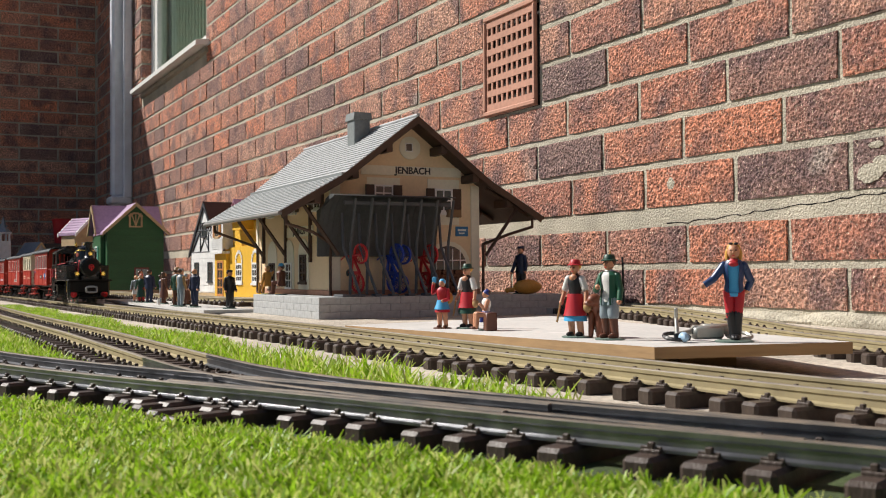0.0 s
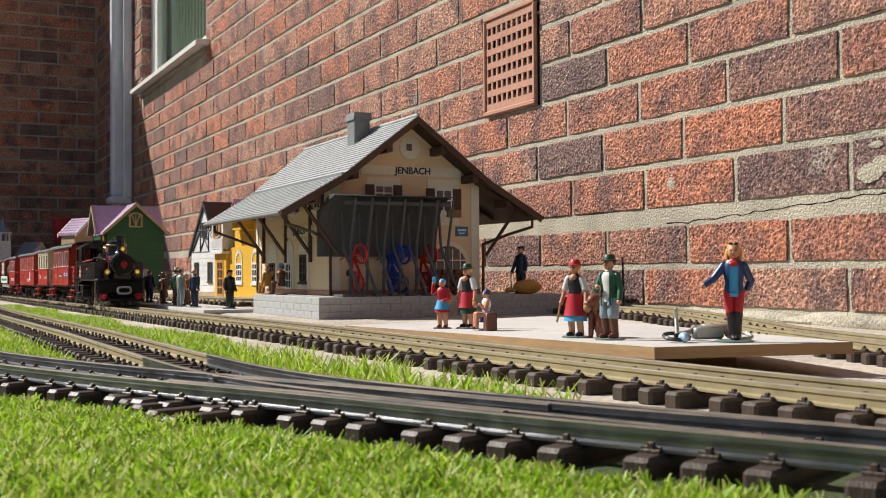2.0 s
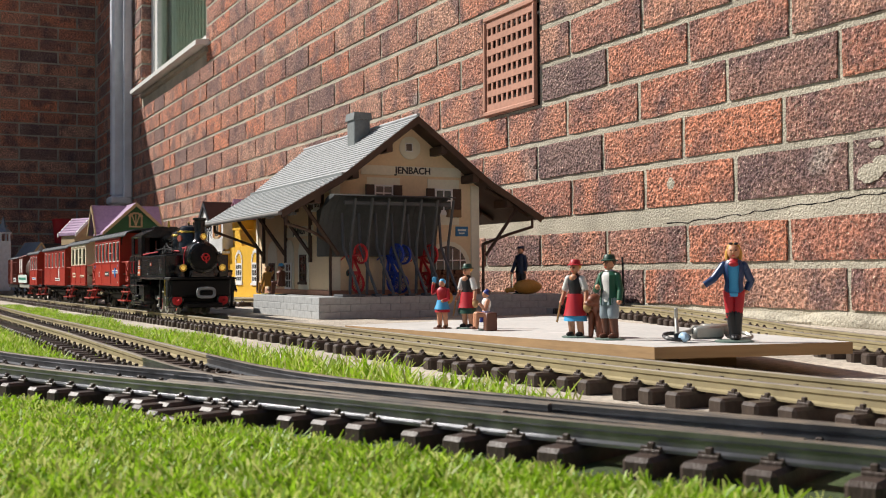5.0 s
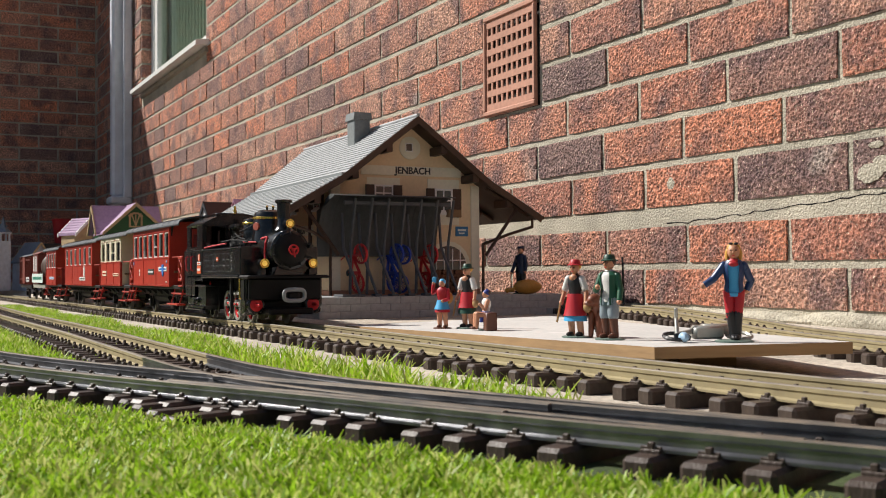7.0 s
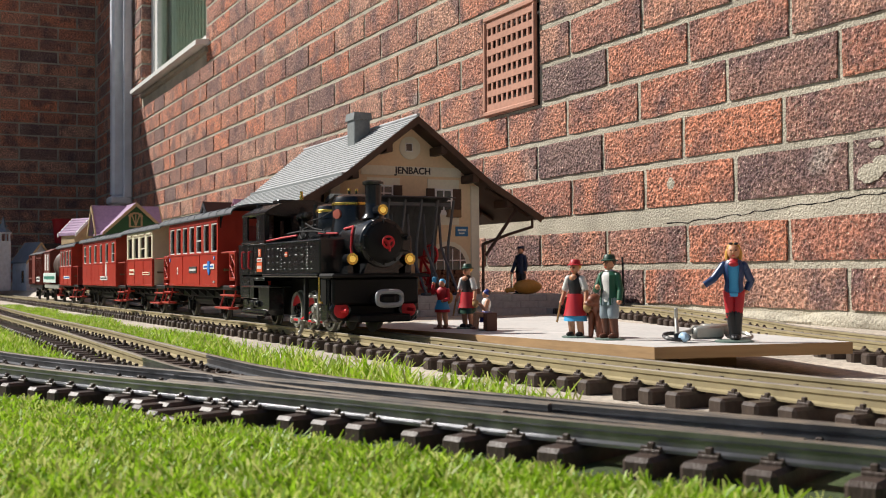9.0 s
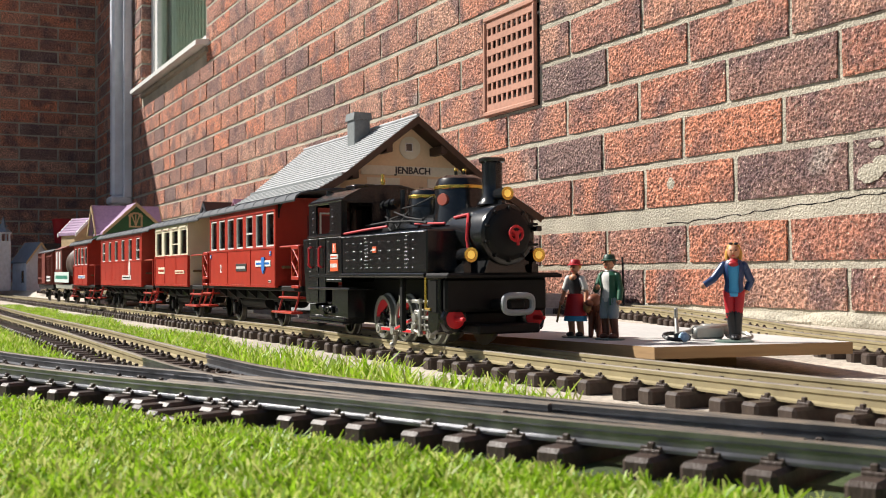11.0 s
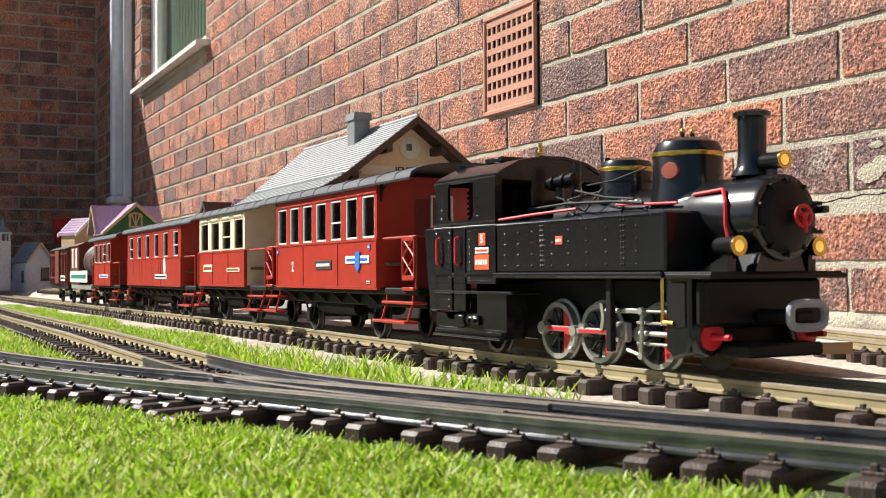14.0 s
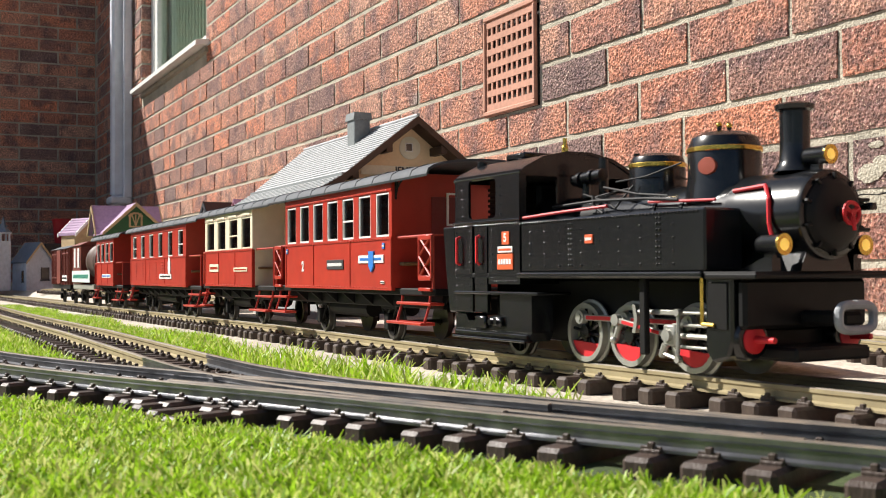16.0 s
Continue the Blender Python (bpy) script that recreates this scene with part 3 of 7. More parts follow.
def grass(name, label, n, region, h0, h1, seed, lines, clear=0.05):
    rnd = random.Random(seed)
    verts, faces = [], []
    x0, x1, y0, y1, keep = region
    made = 0
    tries = 0
    while made < n and tries < n * 12:
        tries += 1
        x, y = rnd.uniform(x0, x1), rnd.uniform(y0, y1)
        if not keep(x, y) or near_track(x, y, lines, clear):
            continue
        made += 1
        z = ground_z(x, y) - 0.001
        h = rnd.uniform(h0, h1) * (1 + 0.4 * noise.noise((x * 45, y * 45, 0.0)))
        a, lean, w = rnd.uniform(0, 6.283), rnd.uniform(0.1, 0.85) * h, rnd.uniform(0.00045, 0.00105)
        dx, dy = math.cos(a), math.sin(a)
        b = rnd.uniform(0, 6.283)
        wx, wy = math.cos(b) * w, math.sin(b) * w
        i = len(verts)
        mx, my = x + dx * lean * 0.35, y + dy * lean * 0.35
        tx, ty = x + dx * lean, y + dy * lean
        verts += [(x - wx, y - wy, z), (x + wx, y + wy, z), (mx + wx, my + wy, z + h * 0.6), (mx - wx, my - wy, z + h * 0.6),
                  (tx + wx * 0.4, ty + wy * 0.4, z + h), (tx - wx * 0.4, ty - wy * 0.4, z + h)]
        faces += [(i, i + 1, i + 2, i + 3), (i + 3, i + 2, i + 4, i + 5)]
    me = bpy.data.meshes.new(name)
    me.from_pydata(verts, [], faces)
    me.materials.append(BLADE)
    tagged(new(name, me), label, "grass", kind="stuff")


def coarse(ctrl):
    return smooth_path(ctrl, 0.03)


def curve_y(x):
    best = min(CURVE_PTS, key=lambda p: abs(p.x - x))
    return best.y


CURVE_PTS, SIDING_PTS, MAIN_PTS = coarse(CURVE), coarse(SIDING), coarse(MAIN)
grass("lawn", "bright green artificial grass lawn", 165000,
      (0.15, 1.32, -1.35, -0.85, lambda x, y: y < curve_y(x) - 0.062 and (x - EYE.x) ** 2 + (y - EYE.y) ** 2 > 0.03), 0.0045, 0.0105, 11, [CURVE_PTS], 0.064)
grass("grass_wedge", "artificial grass between two model tracks", 24000,
      (-1.2, 0.78, -1.16, -0.985, lambda x, y: y > curve_y(x) + 0.05 and y < -0.992), 0.006, 0.013, 12, [CURVE_PTS, SIDING_PTS], 0.056)
grass("grass_strip", "strip of artificial grass beside the paving", 24000,
      (-1.8, 0.42, -0.896, -0.8, lambda x, y: y < -0.822 + 0.014 * math.sin(9 * x) - 0.05 * max(0, x - 0.2)), 0.006, 0.014, 13, [SIDING_PTS], 0.056)
grass("grass_tufts", "sparse green tufts growing along the track edge", 1500,
      (0.40, 0.93, -0.9, -0.775, lambda x, y: abs(y + 0.852 - 0.06 * (x - 0.4)) < 0.026 + 0.012 * math.sin(40 * x)), 0.008, 0.019, 14, [SIDING_PTS, CURVE_PTS], 0.05)
grass("grass_between_rails", "thin grass blades between the siding rails", 900,
      (-0.6, 0.7, -0.99, -0.9, lambda x, y: True), 0.005, 0.011, 15, [], 0.0)


def build_turf():
    bm = bmesh.new()
    xs, ys = [-3.0 + 0.05 * i for i in range(88)], [-2.4 + 0.05 * j for j in range(32)]
    vs = {}
    def vert(x, y):
        k = (round(x, 3), round(y, 3))
        if k not in vs:
            vs[k] = bm.verts.new((x, y, ground_z(max(min(x, 1.8), -6), y) + 0.0015))
        return vs[k]
    for x in xs:
        for y in ys:
            u, v = x + 0.025, y + 0.025
            # carried under the curved track: its dark colour gives soil and shade between sleepers
            if v < (-0.98 if u < 0.55 else min(-0.76, curve_y(u) + 0.04)):
                bm.faces.new((vert(x, y), vert(x + 0.05, y), vert(x + 0.05, y + 0.05), vert(x, y + 0.05)))
    tagged(part("turf_backing", bm, SOIL, label="green backing sheet of the artificial grass", smooth=True), kind="structure", category="ground")


build_turf()
# ---- the train ----
BLACK = mat("black_enamel", (0.0085, 0.009, 0.01), 0.22, grain=160, bump=0.06, var=0.15, big=14, spec=0.55)
BLACK_DOOR = mat("black_smokebox_door", (0.01, 0.0095, 0.0095), 0.5, grain=140, bump=0.06, var=0.15, big=20, spec=0.22)
COUPLING_GREY = mat("grey_coupling_paint", (0.36, 0.38, 0.4), 0.5, grain=120, bump=0.04)
BLACK_MATT = mat("black_chassis", (0.009, 0.0085, 0.0085), 0.6, grain=90, bump=0.1, spec=0.22)
RED = mat("coach_red", (0.45, 0.034, 0.018), 0.38, grain=70, bump=0.04, var=0.1, big=9)
# the coach red again, darkened for the shade on the coach ends
RED_SHADED = mat("coach_red_shaded", (0.2, 0.013, 0.012), 0.45, grain=70, bump=0.05, var=0.12)
RED_BRIGHT = mat("signal_red", (0.62, 0.012, 0.02), 0.55, bump=0, var=0.08)
CREAM = mat("coach_cream", (0.82, 0.74, 0.55), 0.42, grain=70, bump=0.04, var=0.06)
ROOF = mat("coach_roof_grey", (0.08, 0.088, 0.1), 0.62, grain=60, bump=0.08, var=0.14, big=12, spec=0.3)
BROWN = mat("wagon_brown", (0.2, 0.036, 0.022), 0.5, grain=80, bump=0.1, stretch=(1, 1, 4))
BARREL = mat("tank_brown", (0.075, 0.04, 0.03), 0.5, grain=60, bump=0.12)
TYRE = mat("dull_steel_tyre", (0.16, 0.15, 0.14), 0.4, 0.8, grain=120, bump=0.05)
SILVER = mat("bright_steel", (0.46, 0.455, 0.41), 0.42, 0.6, grain=120, bump=0.05)
GOLD = mat("brass_band", (0.8, 0.55, 0.12), 0.25, 0.95, bump=0)
WHITE_TRIM = mat("white_trim", (0.78, 0.77, 0.74), 0.45, bump=0, var=0.04)
BLUE_TRIM = mat("blue_shield", (0.03, 0.2, 0.62), 0.45, bump=0, var=0.05)
ORANGE_PLATE = mat("orange_plate", (0.72, 0.12, 0.04), 0.4, bump=0, var=0.05)
SEAT_RED = mat("cab_seat_red", (0.06, 0.014, 0.012), 0.7, bump=0.05, var=0.15, spec=0.2)
WORKS_RED = mat("works_plate_red", (0.42, 0.09, 0.055), 0.45, bump=0, var=0.1)
DARK_TRIM = mat("dark_lettering", (0.03, 0.03, 0.03), 0.6, bump=0, var=0.05)
SEAT = mat("seat_wood", (0.22, 0.13, 0.06), 0.6)
SIGN_GREEN = mat("sign_green", (0.05, 0.28, 0.2), 0.5, bump=0, var=0.05)
PALE_SIGN = mat("sign_pale", (0.68, 0.78, 0.72), 0.5, bump=0, var=0.05)
GREY_SOLE = mat("wagon_grey", (0.3, 0.3, 0.25), 0.6)


PANE = clear_glass("coach_glass", (0.55, 0.57, 0.62))


def glow(name, color, strength):
    m = bpy.data.materials.new(name)
    m.use_nodes = True
    b = m.node_tree.nodes["Principled BSDF"]
    b.inputs["Base Color"].default_value = (*color, 1)
    b.inputs["Roughness"].default_value = 0.15
    b.inputs["Emission Color"].default_value = (*color, 1)
    b.inputs["Emission Strength"].default_value = strength
    return m


LENS = glow("lamp_lens", (0.9, 0.55, 0.1), 0.36)

# lamp position of the locomotive along the line, second by second
RUN = [(0, -1.387), (0.5, -1.286), (1, -1.18), (1.5, -1.071), (2, -0.961), (2.5, -0.849), (3, -0.732), (3.5, -0.616), (4, -0.505), (6.3, 0.003), (6.5, 0.046),
       (7, 0.136), (7.5, 0.216), (8, 0.287), (8.5, 0.355), (9, 0.421), (11.3, 0.702), (11.5, 0.727), (12, 0.787), (12.5, 0.844), (13, 0.892), (13.5, 0.928),
       (14, 0.954), (14.5, 0.97), (15, 0.979), (15.5, 0.984), (16, 0.986)]


def run_at(t):
    """Smooth position along the line, measured from where the train stands at the end."""
    ts, xs = [r[0] for r in RUN], [r[1] for r in RUN]
    h = [b - a for a, b in zip(ts, ts[1:])]
    d = [(b - a) / k for a, b, k in zip(xs, xs[1:], h)]
    m = [d[0]] + [2 * a * b / (a + b) for a, b in zip(d, d[1:])] + [d[-1] * 0.3]
    t = min(max(t, 0.0), 16.0)
    i = max(k for k in range(len(h)) if ts[k] <= t)
    u = (t - ts[i]) / h[i]
    return ((2 * u ** 3 - 3 * u * u + 1) * xs[i] + (u ** 3 - 2 * u * u + u) * h[i] * m[i]
            + (-2 * u ** 3 + 3 * u * u) * xs[i + 1] + (u ** 3 - u * u) * h[i] * m[i + 1]) - 0.986


VEHICLES, WHEELS, RODS, PISTONS = [], [], [], []
ROD_LENGTH, CRANK, DRIVER_R, DRIVER_X, PISTON_Z = 0.0498, 0.0105, 0.0198, 0.013, 0.0228


def vehicle(name, label, category, x_end):
    v = thing(name, label, category, pose(x_end, main_y(x_end), rail_z(x_end)), group="the train")
    VEHICLES.append((v, x_end))
    return v


def wheelset(parent, x, r, spoke=BLACK_MATT, centre=None, name="wheelset", phase=0.0):
    """Two flanged spoked wheels on an axle."""
    bm = bmesh.new()
    for s in (-1, 1):
        y = s * 0.0205
        o = s
        lathe(bm, [(r * 0.8, y), (r * 1.1, y), (r * 1.1, y + o * 0.0012), (r, y + o * 0.0018), (r * 0.98, y + o * 0.006), (r * 0.82, y + o * 0.006), (r * 0.8, y + o * 0.004), (r * 0.8, y)],
              axis="Y", seg=28, mi=0)
        n = 10
        for i in range(n):
            a = 2 * math.pi * i / n
            tube(bm, (r * 0.2 * math.cos(a), y + o * 0.003, r * 0.2 * math.sin(a)), (r * 0.82 * math.cos(a), y + o * 0.003, r * 0.82 * math.sin(a)), r * 0.07, r * 0.055, 6, 1)
        tube(bm, (0, y, 0), (0, y + o * 0.0065, 0), r * 0.24, seg=12, mi=1)
        if centre:
            seg = [(r * 0.8 * math.cos(a), r * 0.8 * math.sin(a)) for a in [math.radians(q) for q in range(66, 205, 12)]]
            prism(bm, seg, "Y", y + (0.001 if s > 0 else -0.0048), y + (0.0048 if s > 0 else -0.001), 2)
    tube(bm, (0, -0.024, 0), (0, 0.024, 0), 0.002, seg=8, mi=0)
    ob = part(name, bm, [SILVER if centre else TYRE, spoke, RED_BRIGHT], parent, smooth=True)
    ob.matrix_basis = pose(x, 0, r)
    WHEELS.append((ob, x, r, phase))
    return ob


def plate(parent, name, x0, x1, z0, z1, y, bg, fg, bars=1, label=""):
    """A small lettered plate on the side; its writing stands as plain bars."""
    bm = bmesh.new()
    s = -1 if y < 0 else 1
    ya, yb = sorted((y, y + s * 0.0008))
    box(bm, x0, x1, ya, yb, z0, z1, 0.0002, 0)
    h = (z1 - z0) / (bars * 2 + 1)
    for i in range(bars):
        zz = z0 + h * (2 * i + 1)
        yc, yd = sorted((y + s * 0.0008, y + s * 0.0011))
        n = max(2, int((x1 - x0) / max(h, 0.0012)))
        w = (x1 - x0) * 0.86 / n
        for k in range(n):
            xa = x0 + (x1 - x0) * 0.07 + k * w
            box(bm, xa + w * 0.1, xa + w * 0.82, yc, yd, zz, zz + h, 0, 1)
    return part(name, bm, [bg, fg], parent, label)


def rivets(bm, pts, y, r=0.0009, mi=0):
    s = -1 if y < 0 else 1
    for x, z in pts:
        lathe(bm, [(r, 0), (r * 0.8, s * r * 0.7), (r * 0.3, s * r)], (x, y, z), "Y", 6, mi)


def loco_wheel_rods(loco, xs, r, crank):
    for s in (-1, 1):
        bm = bmesh.new()
        y = s * 0.0305
        box(bm, xs[0] - 0.004, xs[-1] + 0.004, y - 0.0012, y + 0.0012, -0.0019, 0.0019, 0.0004)
        for x in xs:
            tube(bm, (x, y - 0.0022, 0), (x, y + 0.0022, 0), 0.0044, seg=14)
            tube(bm, (x, y - 0.003, 0), (x, y + 0.003, 0), 0.0022, seg=10)
        rod = part("coupling_rod", bm, SILVER, loco, "polished steel coupling rod", smooth=True)
        bm = bmesh.new()
        box(bm, xs[0] + 0.0065, xs[1] - 0.0065, y + s * 0.0012 - 0.0003, y + s * 0.0012 + 0.0003, -0.0012, 0.0012)
        part("rod_inlay", bm, RED_BRIGHT, rod, "red painted inlay")
        bm = bmesh.new()
        box(bm, xs[1] + 0.0065, xs[2] - 0.0065, y + s * 0.0012 - 0.0003, y + s * 0.0012 + 0.0003, -0.0012, 0.0012)
        part("rod_inlay", bm, RED_BRIGHT, rod, "red painted inlay")
        bm = bmesh.new()
        sweep(bm, [(xs[1], s * 0.0345, 0.0), (xs[1] - 0.0035, s * 0.0362, -0.0125)], 0.0021, 8)
        ball(bm, (xs[1] - 0.0035, s * 0.0375, -0.0125), 0.0024)
        part("return_crank", bm, SILVER, rod, "bright steel return crank", smooth=True)
        RODS.append((rod, r, crank, 0.0 if s < 0 else 90.0))


def build_loco():
    X0 = 0.84
    lo = vehicle("steam_locomotive", "black narrow gauge steam tank engine with red and brass trim", "locomotive", X0)
    W = 0.050
    # frame and footplate
    bm = bmesh.new()
    box(bm, -0.16, 0.112, -0.017, 0.017, 0.012, 0.0556, 0.002)
    box(bm, -0.165, 0.146, -W, W, 0.0555, 0.0595, 0.0008)
    part("chassis", bm, BLACK_MATT, lo)
    # boiler, smokebox
    bm = bmesh.new()
    lathe(bm, [(0.0228, -0.075), (0.0228, 0.095)], (0, 0, 0.0895), "X", 32)
    for x in (-0.03, 0.03, 0.055, 0.094):
        lathe(bm, [(0.0235, x), (0.0235, x + 0.0025)], (0, 0, 0.0895), "X", 32)
    part("boiler", bm, BLACK, lo, smooth=True)
    bm = bmesh.new()
    lathe(bm, [(0.0245, 0.096), (0.0245, 0.148), (0.0238, 0.1503), (0.022, 0.151), (0.0001, 0.151)], (0, 0, 0.0895), "X", 36)
    prism(bm, [(-0.019, 0.0595), (0.019, 0.0595), (0.014, 0.072), (-0.014, 0.072)], "X", 0.1, 0.147)
    box(bm, 0.148, 0.158, 0.022, 0.027, 0.092, 0.096, 0.0006)
    sb = part("smokebox", bm, BLACK, lo, smooth=True)
    bm = bmesh.new()
    lathe(bm, [(0.0203, 0.1508), (0.0203, 0.1525), (0.0188, 0.1532), (0.0178, 0.1545), (0.016, 0.1552), (0.01, 0.157), (0.0045, 0.1574), (0.0042, 0.1592), (0.0001, 0.1594)], (0, 0, 0.0895), "X", 36)
    for k in range(10):
        a = k * math.pi / 5 + 0.3
        m = Matrix.Translation((0.1525, 0.0203 * math.cos(a), 0.0895 + 0.0203 * math.sin(a))) @ pose(0, 0, 0, math.degrees(a), 0, 0)
        box(bm, -0.001, 0.0016, -0.0018, 0.0018, -0.0009, 0.0009, 0.0003, 0, m)
    for zz in (0.0975, 0.0815):
        box(bm, 0.151, 0.1545, 0.008, 0.0255, zz - 0.0011, zz + 0.0011, 0.0005)
    part("smokebox_door", bm, BLACK_DOOR, lo, "dull black smokebox door with clamps", smooth=True)
    bm = bmesh.new()
    for k in range(24):
        a, b2 = 2 * math.pi * k / 24, 2 * math.pi * (k + 1) / 24
        tube(bm, (0.164, 0.0056 * math.cos(a), 0.0895 + 0.0056 * math.sin(a)), (0.164, 0.0056 * math.cos(b2), 0.0895 + 0.0056 * math.sin(b2)), 0.0011, seg=6)
    for k in range(3):
        a = 2 * math.pi * k / 3 + 0.5
        tube(bm, (0.164, 0, 0.0895), (0.164, 0.0056 * math.cos(a), 0.0895 + 0.0056 * math.sin(a)), 0.0013, seg=6)
    tube(bm, (0.158, 0, 0.0895), (0.1655, 0, 0.0895), 0.002, seg=8)
    tube(bm, (0.165, 0, 0.0895), (0.165, 0.001, 0.0805), 0.0011, seg=6)
    part("handwheel", bm, RED_BRIGHT, sb, "red smokebox handwheel", smooth=True)
    # chimney
    bm = bmesh.new()
    lathe(bm, [(0.0125, 0.114), (0.0105, 0.1165), (0.0086, 0.12), (0.008, 0.13), (0.0083, 0.147), (0.0105, 0.148), (0.0108, 0.1505), (0.009, 0.1515), (0.0066, 0.1515), (0.006, 0.13)], (0.126, 0, 0), "Z", 24)
    part("chimney", bm, BLACK, lo, smooth=True)
    # domes
    bm = bmesh.new()
    lathe(bm, [(0.0235, 0.1), (0.0225, 0.109), (0.0215, 0.114), (0.0215, 0.133), (0.019, 0.1385), (0.0125, 0.1415), (0.0001, 0.1425)], (0.071, 0, 0), "Z", 28)
    for y in (-0.004, 0.004):
        tube(bm, (0.071, y, 0.141), (0.071, y, 0.1455), 0.0014, seg=8)
    d = part("steam_dome", bm, BLACK, lo, smooth=True)
    bm = bmesh.new()
    lathe(bm, [(0.0217, 0.1295), (0.0222, 0.13), (0.0222, 0.132), (0.0217, 0.1325)], (0.071, 0, 0), "Z", 28)
    for y in (-0.004, 0.004):
        ball(bm, (0.071, y, 0.146), 0.0018)
    part("brass_band", bm, GOLD, d, "polished brass band", smooth=True)
    bm = bmesh.new()
    lathe(bm, [(0.0188, 0.1), (0.0178, 0.112), (0.0178, 0.1285), (0.016, 0.1325), (0.009, 0.1348), (0.0001, 0.1355)], (0.010, 0, 0), "Z", 26)
    d = part("sand_dome", bm, BLACK, lo, smooth=True)
    bm = bmesh.new()
    lathe(bm, [(0.018, 0.1255), (0.0184, 0.126), (0.0184, 0.128), (0.018, 0.1285)], (0.010, 0, 0), "Z", 26)
    part("brass_band", bm, GOLD, d, "polished brass band", smooth=True)
    bm = bmesh.new()
    lathe(bm, [(0.0001, -0.0228), (0.0048, -0.0226), (0.0052, -0.0215), (0.0052, -0.02)], (0, 0, 0), "Y", 22, 0, (1, 1.15))
    part("works_plate", bm, WORKS_RED, lo, "oval dull red works plate", pose(0.071, 0, 0.1205, 0, 0, 20), True)
    # generator, whistle, safety valves, pipes
    bm = bmesh.new()
    tube(bm, (-0.062, -0.013, 0.1225), (-0.03, -0.013, 0.1245), 0.0042, seg=14)
    tube(bm, (-0.055, -0.013, 0.1225), (-0.052, -0.013, 0.1225), 0.0058, seg=14)
    tube(bm, (-0.042, -0.013, 0.1235), (-0.039, -0.013, 0.1235), 0.0056, seg=14)
    tube(bm, (-0.05, -0.012, 0.11), (-0.05, -0.012, 0.12), 0.003, seg=8)
    part("turbo_generator", bm, BLACK, lo, smooth=True)
    bm = bmesh.new()
    tube(bm, (-0.052, 0.004, 0.11), (-0.052, 0.004, 0.138), 0.0035, seg=10)
    tube(bm, (-0.018, 0.006, 0.112), (-0.018, 0.006, 0.138), 0.002, seg=10)
    part("vent_pipe", bm, BLACK, lo, smooth=True)
    bm = bmesh.new()
    tube(bm, (-0.092, 0, 0.144), (-0.092, 0, 0.156), 0.0016, seg=8)
    tube(bm, (-0.096, 0.002, 0.147), (-0.087, -0.002, 0.147), 0.0012, seg=8)
    ball(bm, (-0.092, 0, 0.149), 0.0026)
    ball(bm, (-0.096, 0.002, 0.148), 0.002)
    part("whistle", bm, GOLD, lo, "brass steam whistle", smooth=True)
    for s in (-1, 1):
        for pts, r in (([(-0.064, s * 0.03, 0.104), (-0.02, s * 0.0262, 0.106), (0.03, s * 0.0262, 0.1045), (0.06, s * 0.0265, 0.102)], 0.001),
                       ([(-0.02, s * 0.02, 0.115), (0.02, s * 0.025, 0.108), (0.05, s * 0.0256, 0.105)], 0.0008),
                       ([(-0.045, s * 0.018, 0.112), (-0.012, s * 0.024, 0.105), (0.0, s * 0.0265, 0.1), (0.012, s * 0.021, 0.114)], 0.0007),
                       ([(-0.03, s * 0.022, 0.11), (-0.022, s * 0.026, 0.102), (-0.012, s * 0.027, 0.0975)], 0.0009),
                       ([(-0.012, s * 0.016, 0.118), (0.02, s * 0.018, 0.119), (0.05, s * 0.015, 0.125)], 0.0006),
                       ([(0.02, s * 0.012, 0.1145), (-0.01, s * 0.017, 0.112), (-0.03, s * 0.02, 0.109)], 0.0006)):
            bm = bmesh.new()
            sweep(bm, pts, r, 6)
            part("boiler_pipe", bm, BLACK_MATT, lo, smooth=True)
    for s in (-1, 1):
        for pts, r in (([(-0.0745, s * 0.0475, 0.0968), (-0.03, s * 0.0445, 0.099), (0.01, s * 0.0405, 0.1005)], 0.0011), ([(0.028, s * 0.0222, 0.1025), (0.088, s * 0.0232, 0.1005)], 0.0009),
                       ([(0.1, s * 0.0205, 0.1045), (0.124, s * 0.0205, 0.106), (0.1305, s * 0.0248, 0.098), (0.132, s * 0.0262, 0.085), (0.134, s * 0.026, 0.077)], 0.0012)):
            bm = bmesh.new()
            sweep(bm, pts, r, 6)
            part("red_pipe", bm, RED_BRIGHT, lo, "thin red steam pipe", smooth=True)
    # side tanks
    for s in (-1, 1):
        bm = bmesh.new()
        y0, y1 = sorted((s * 0.022, s * W))
        prism(bm, [(-0.074, 0.0595), (0.1085, 0.0595), (0.1085, 0.0945), (-0.074, 0.0945)], "Y", y0, y1)
        bmesh.ops.bevel(bm, geom=bm.edges[:], offset=0.0012, segments=1, affect="EDGES")
        tank = part("side_tank", bm, BLACK, lo, "riveted black water tank")
        bm = bmesh.new()
        pts = []
        for x in (-0.0175, -0.0148, 0.0686, 0.0713):
            pts += [(x, 0.064 + 0.0033 * i) for i in range(9)]
        for x in (-0.062, -0.045, -0.028, -0.004, 0.0145, 0.034, 0.054, 0.083):
            pts += [(x, z) for z in (0.064, 0.0715, 0.079, 0.0865)]
        pts += [(-0.074 + 0.0031 * i, 0.0928) for i in range(58)]
        rivets(bm, pts, s * W)
        tagged(part("rivets", bm, BLACK, tank), kind="stuff")
        bm = bmesh.new()
        box(bm, -0.076, 0.1075, *sorted((s * (W - 0.001), s * (W + 0.0028))), 0.0562, 0.0595, 0.0008)
        part("tank_ledge", bm, BLACK, lo)
    # cab
    cab = part("cab", cab_mesh(W), BLACK, lo)
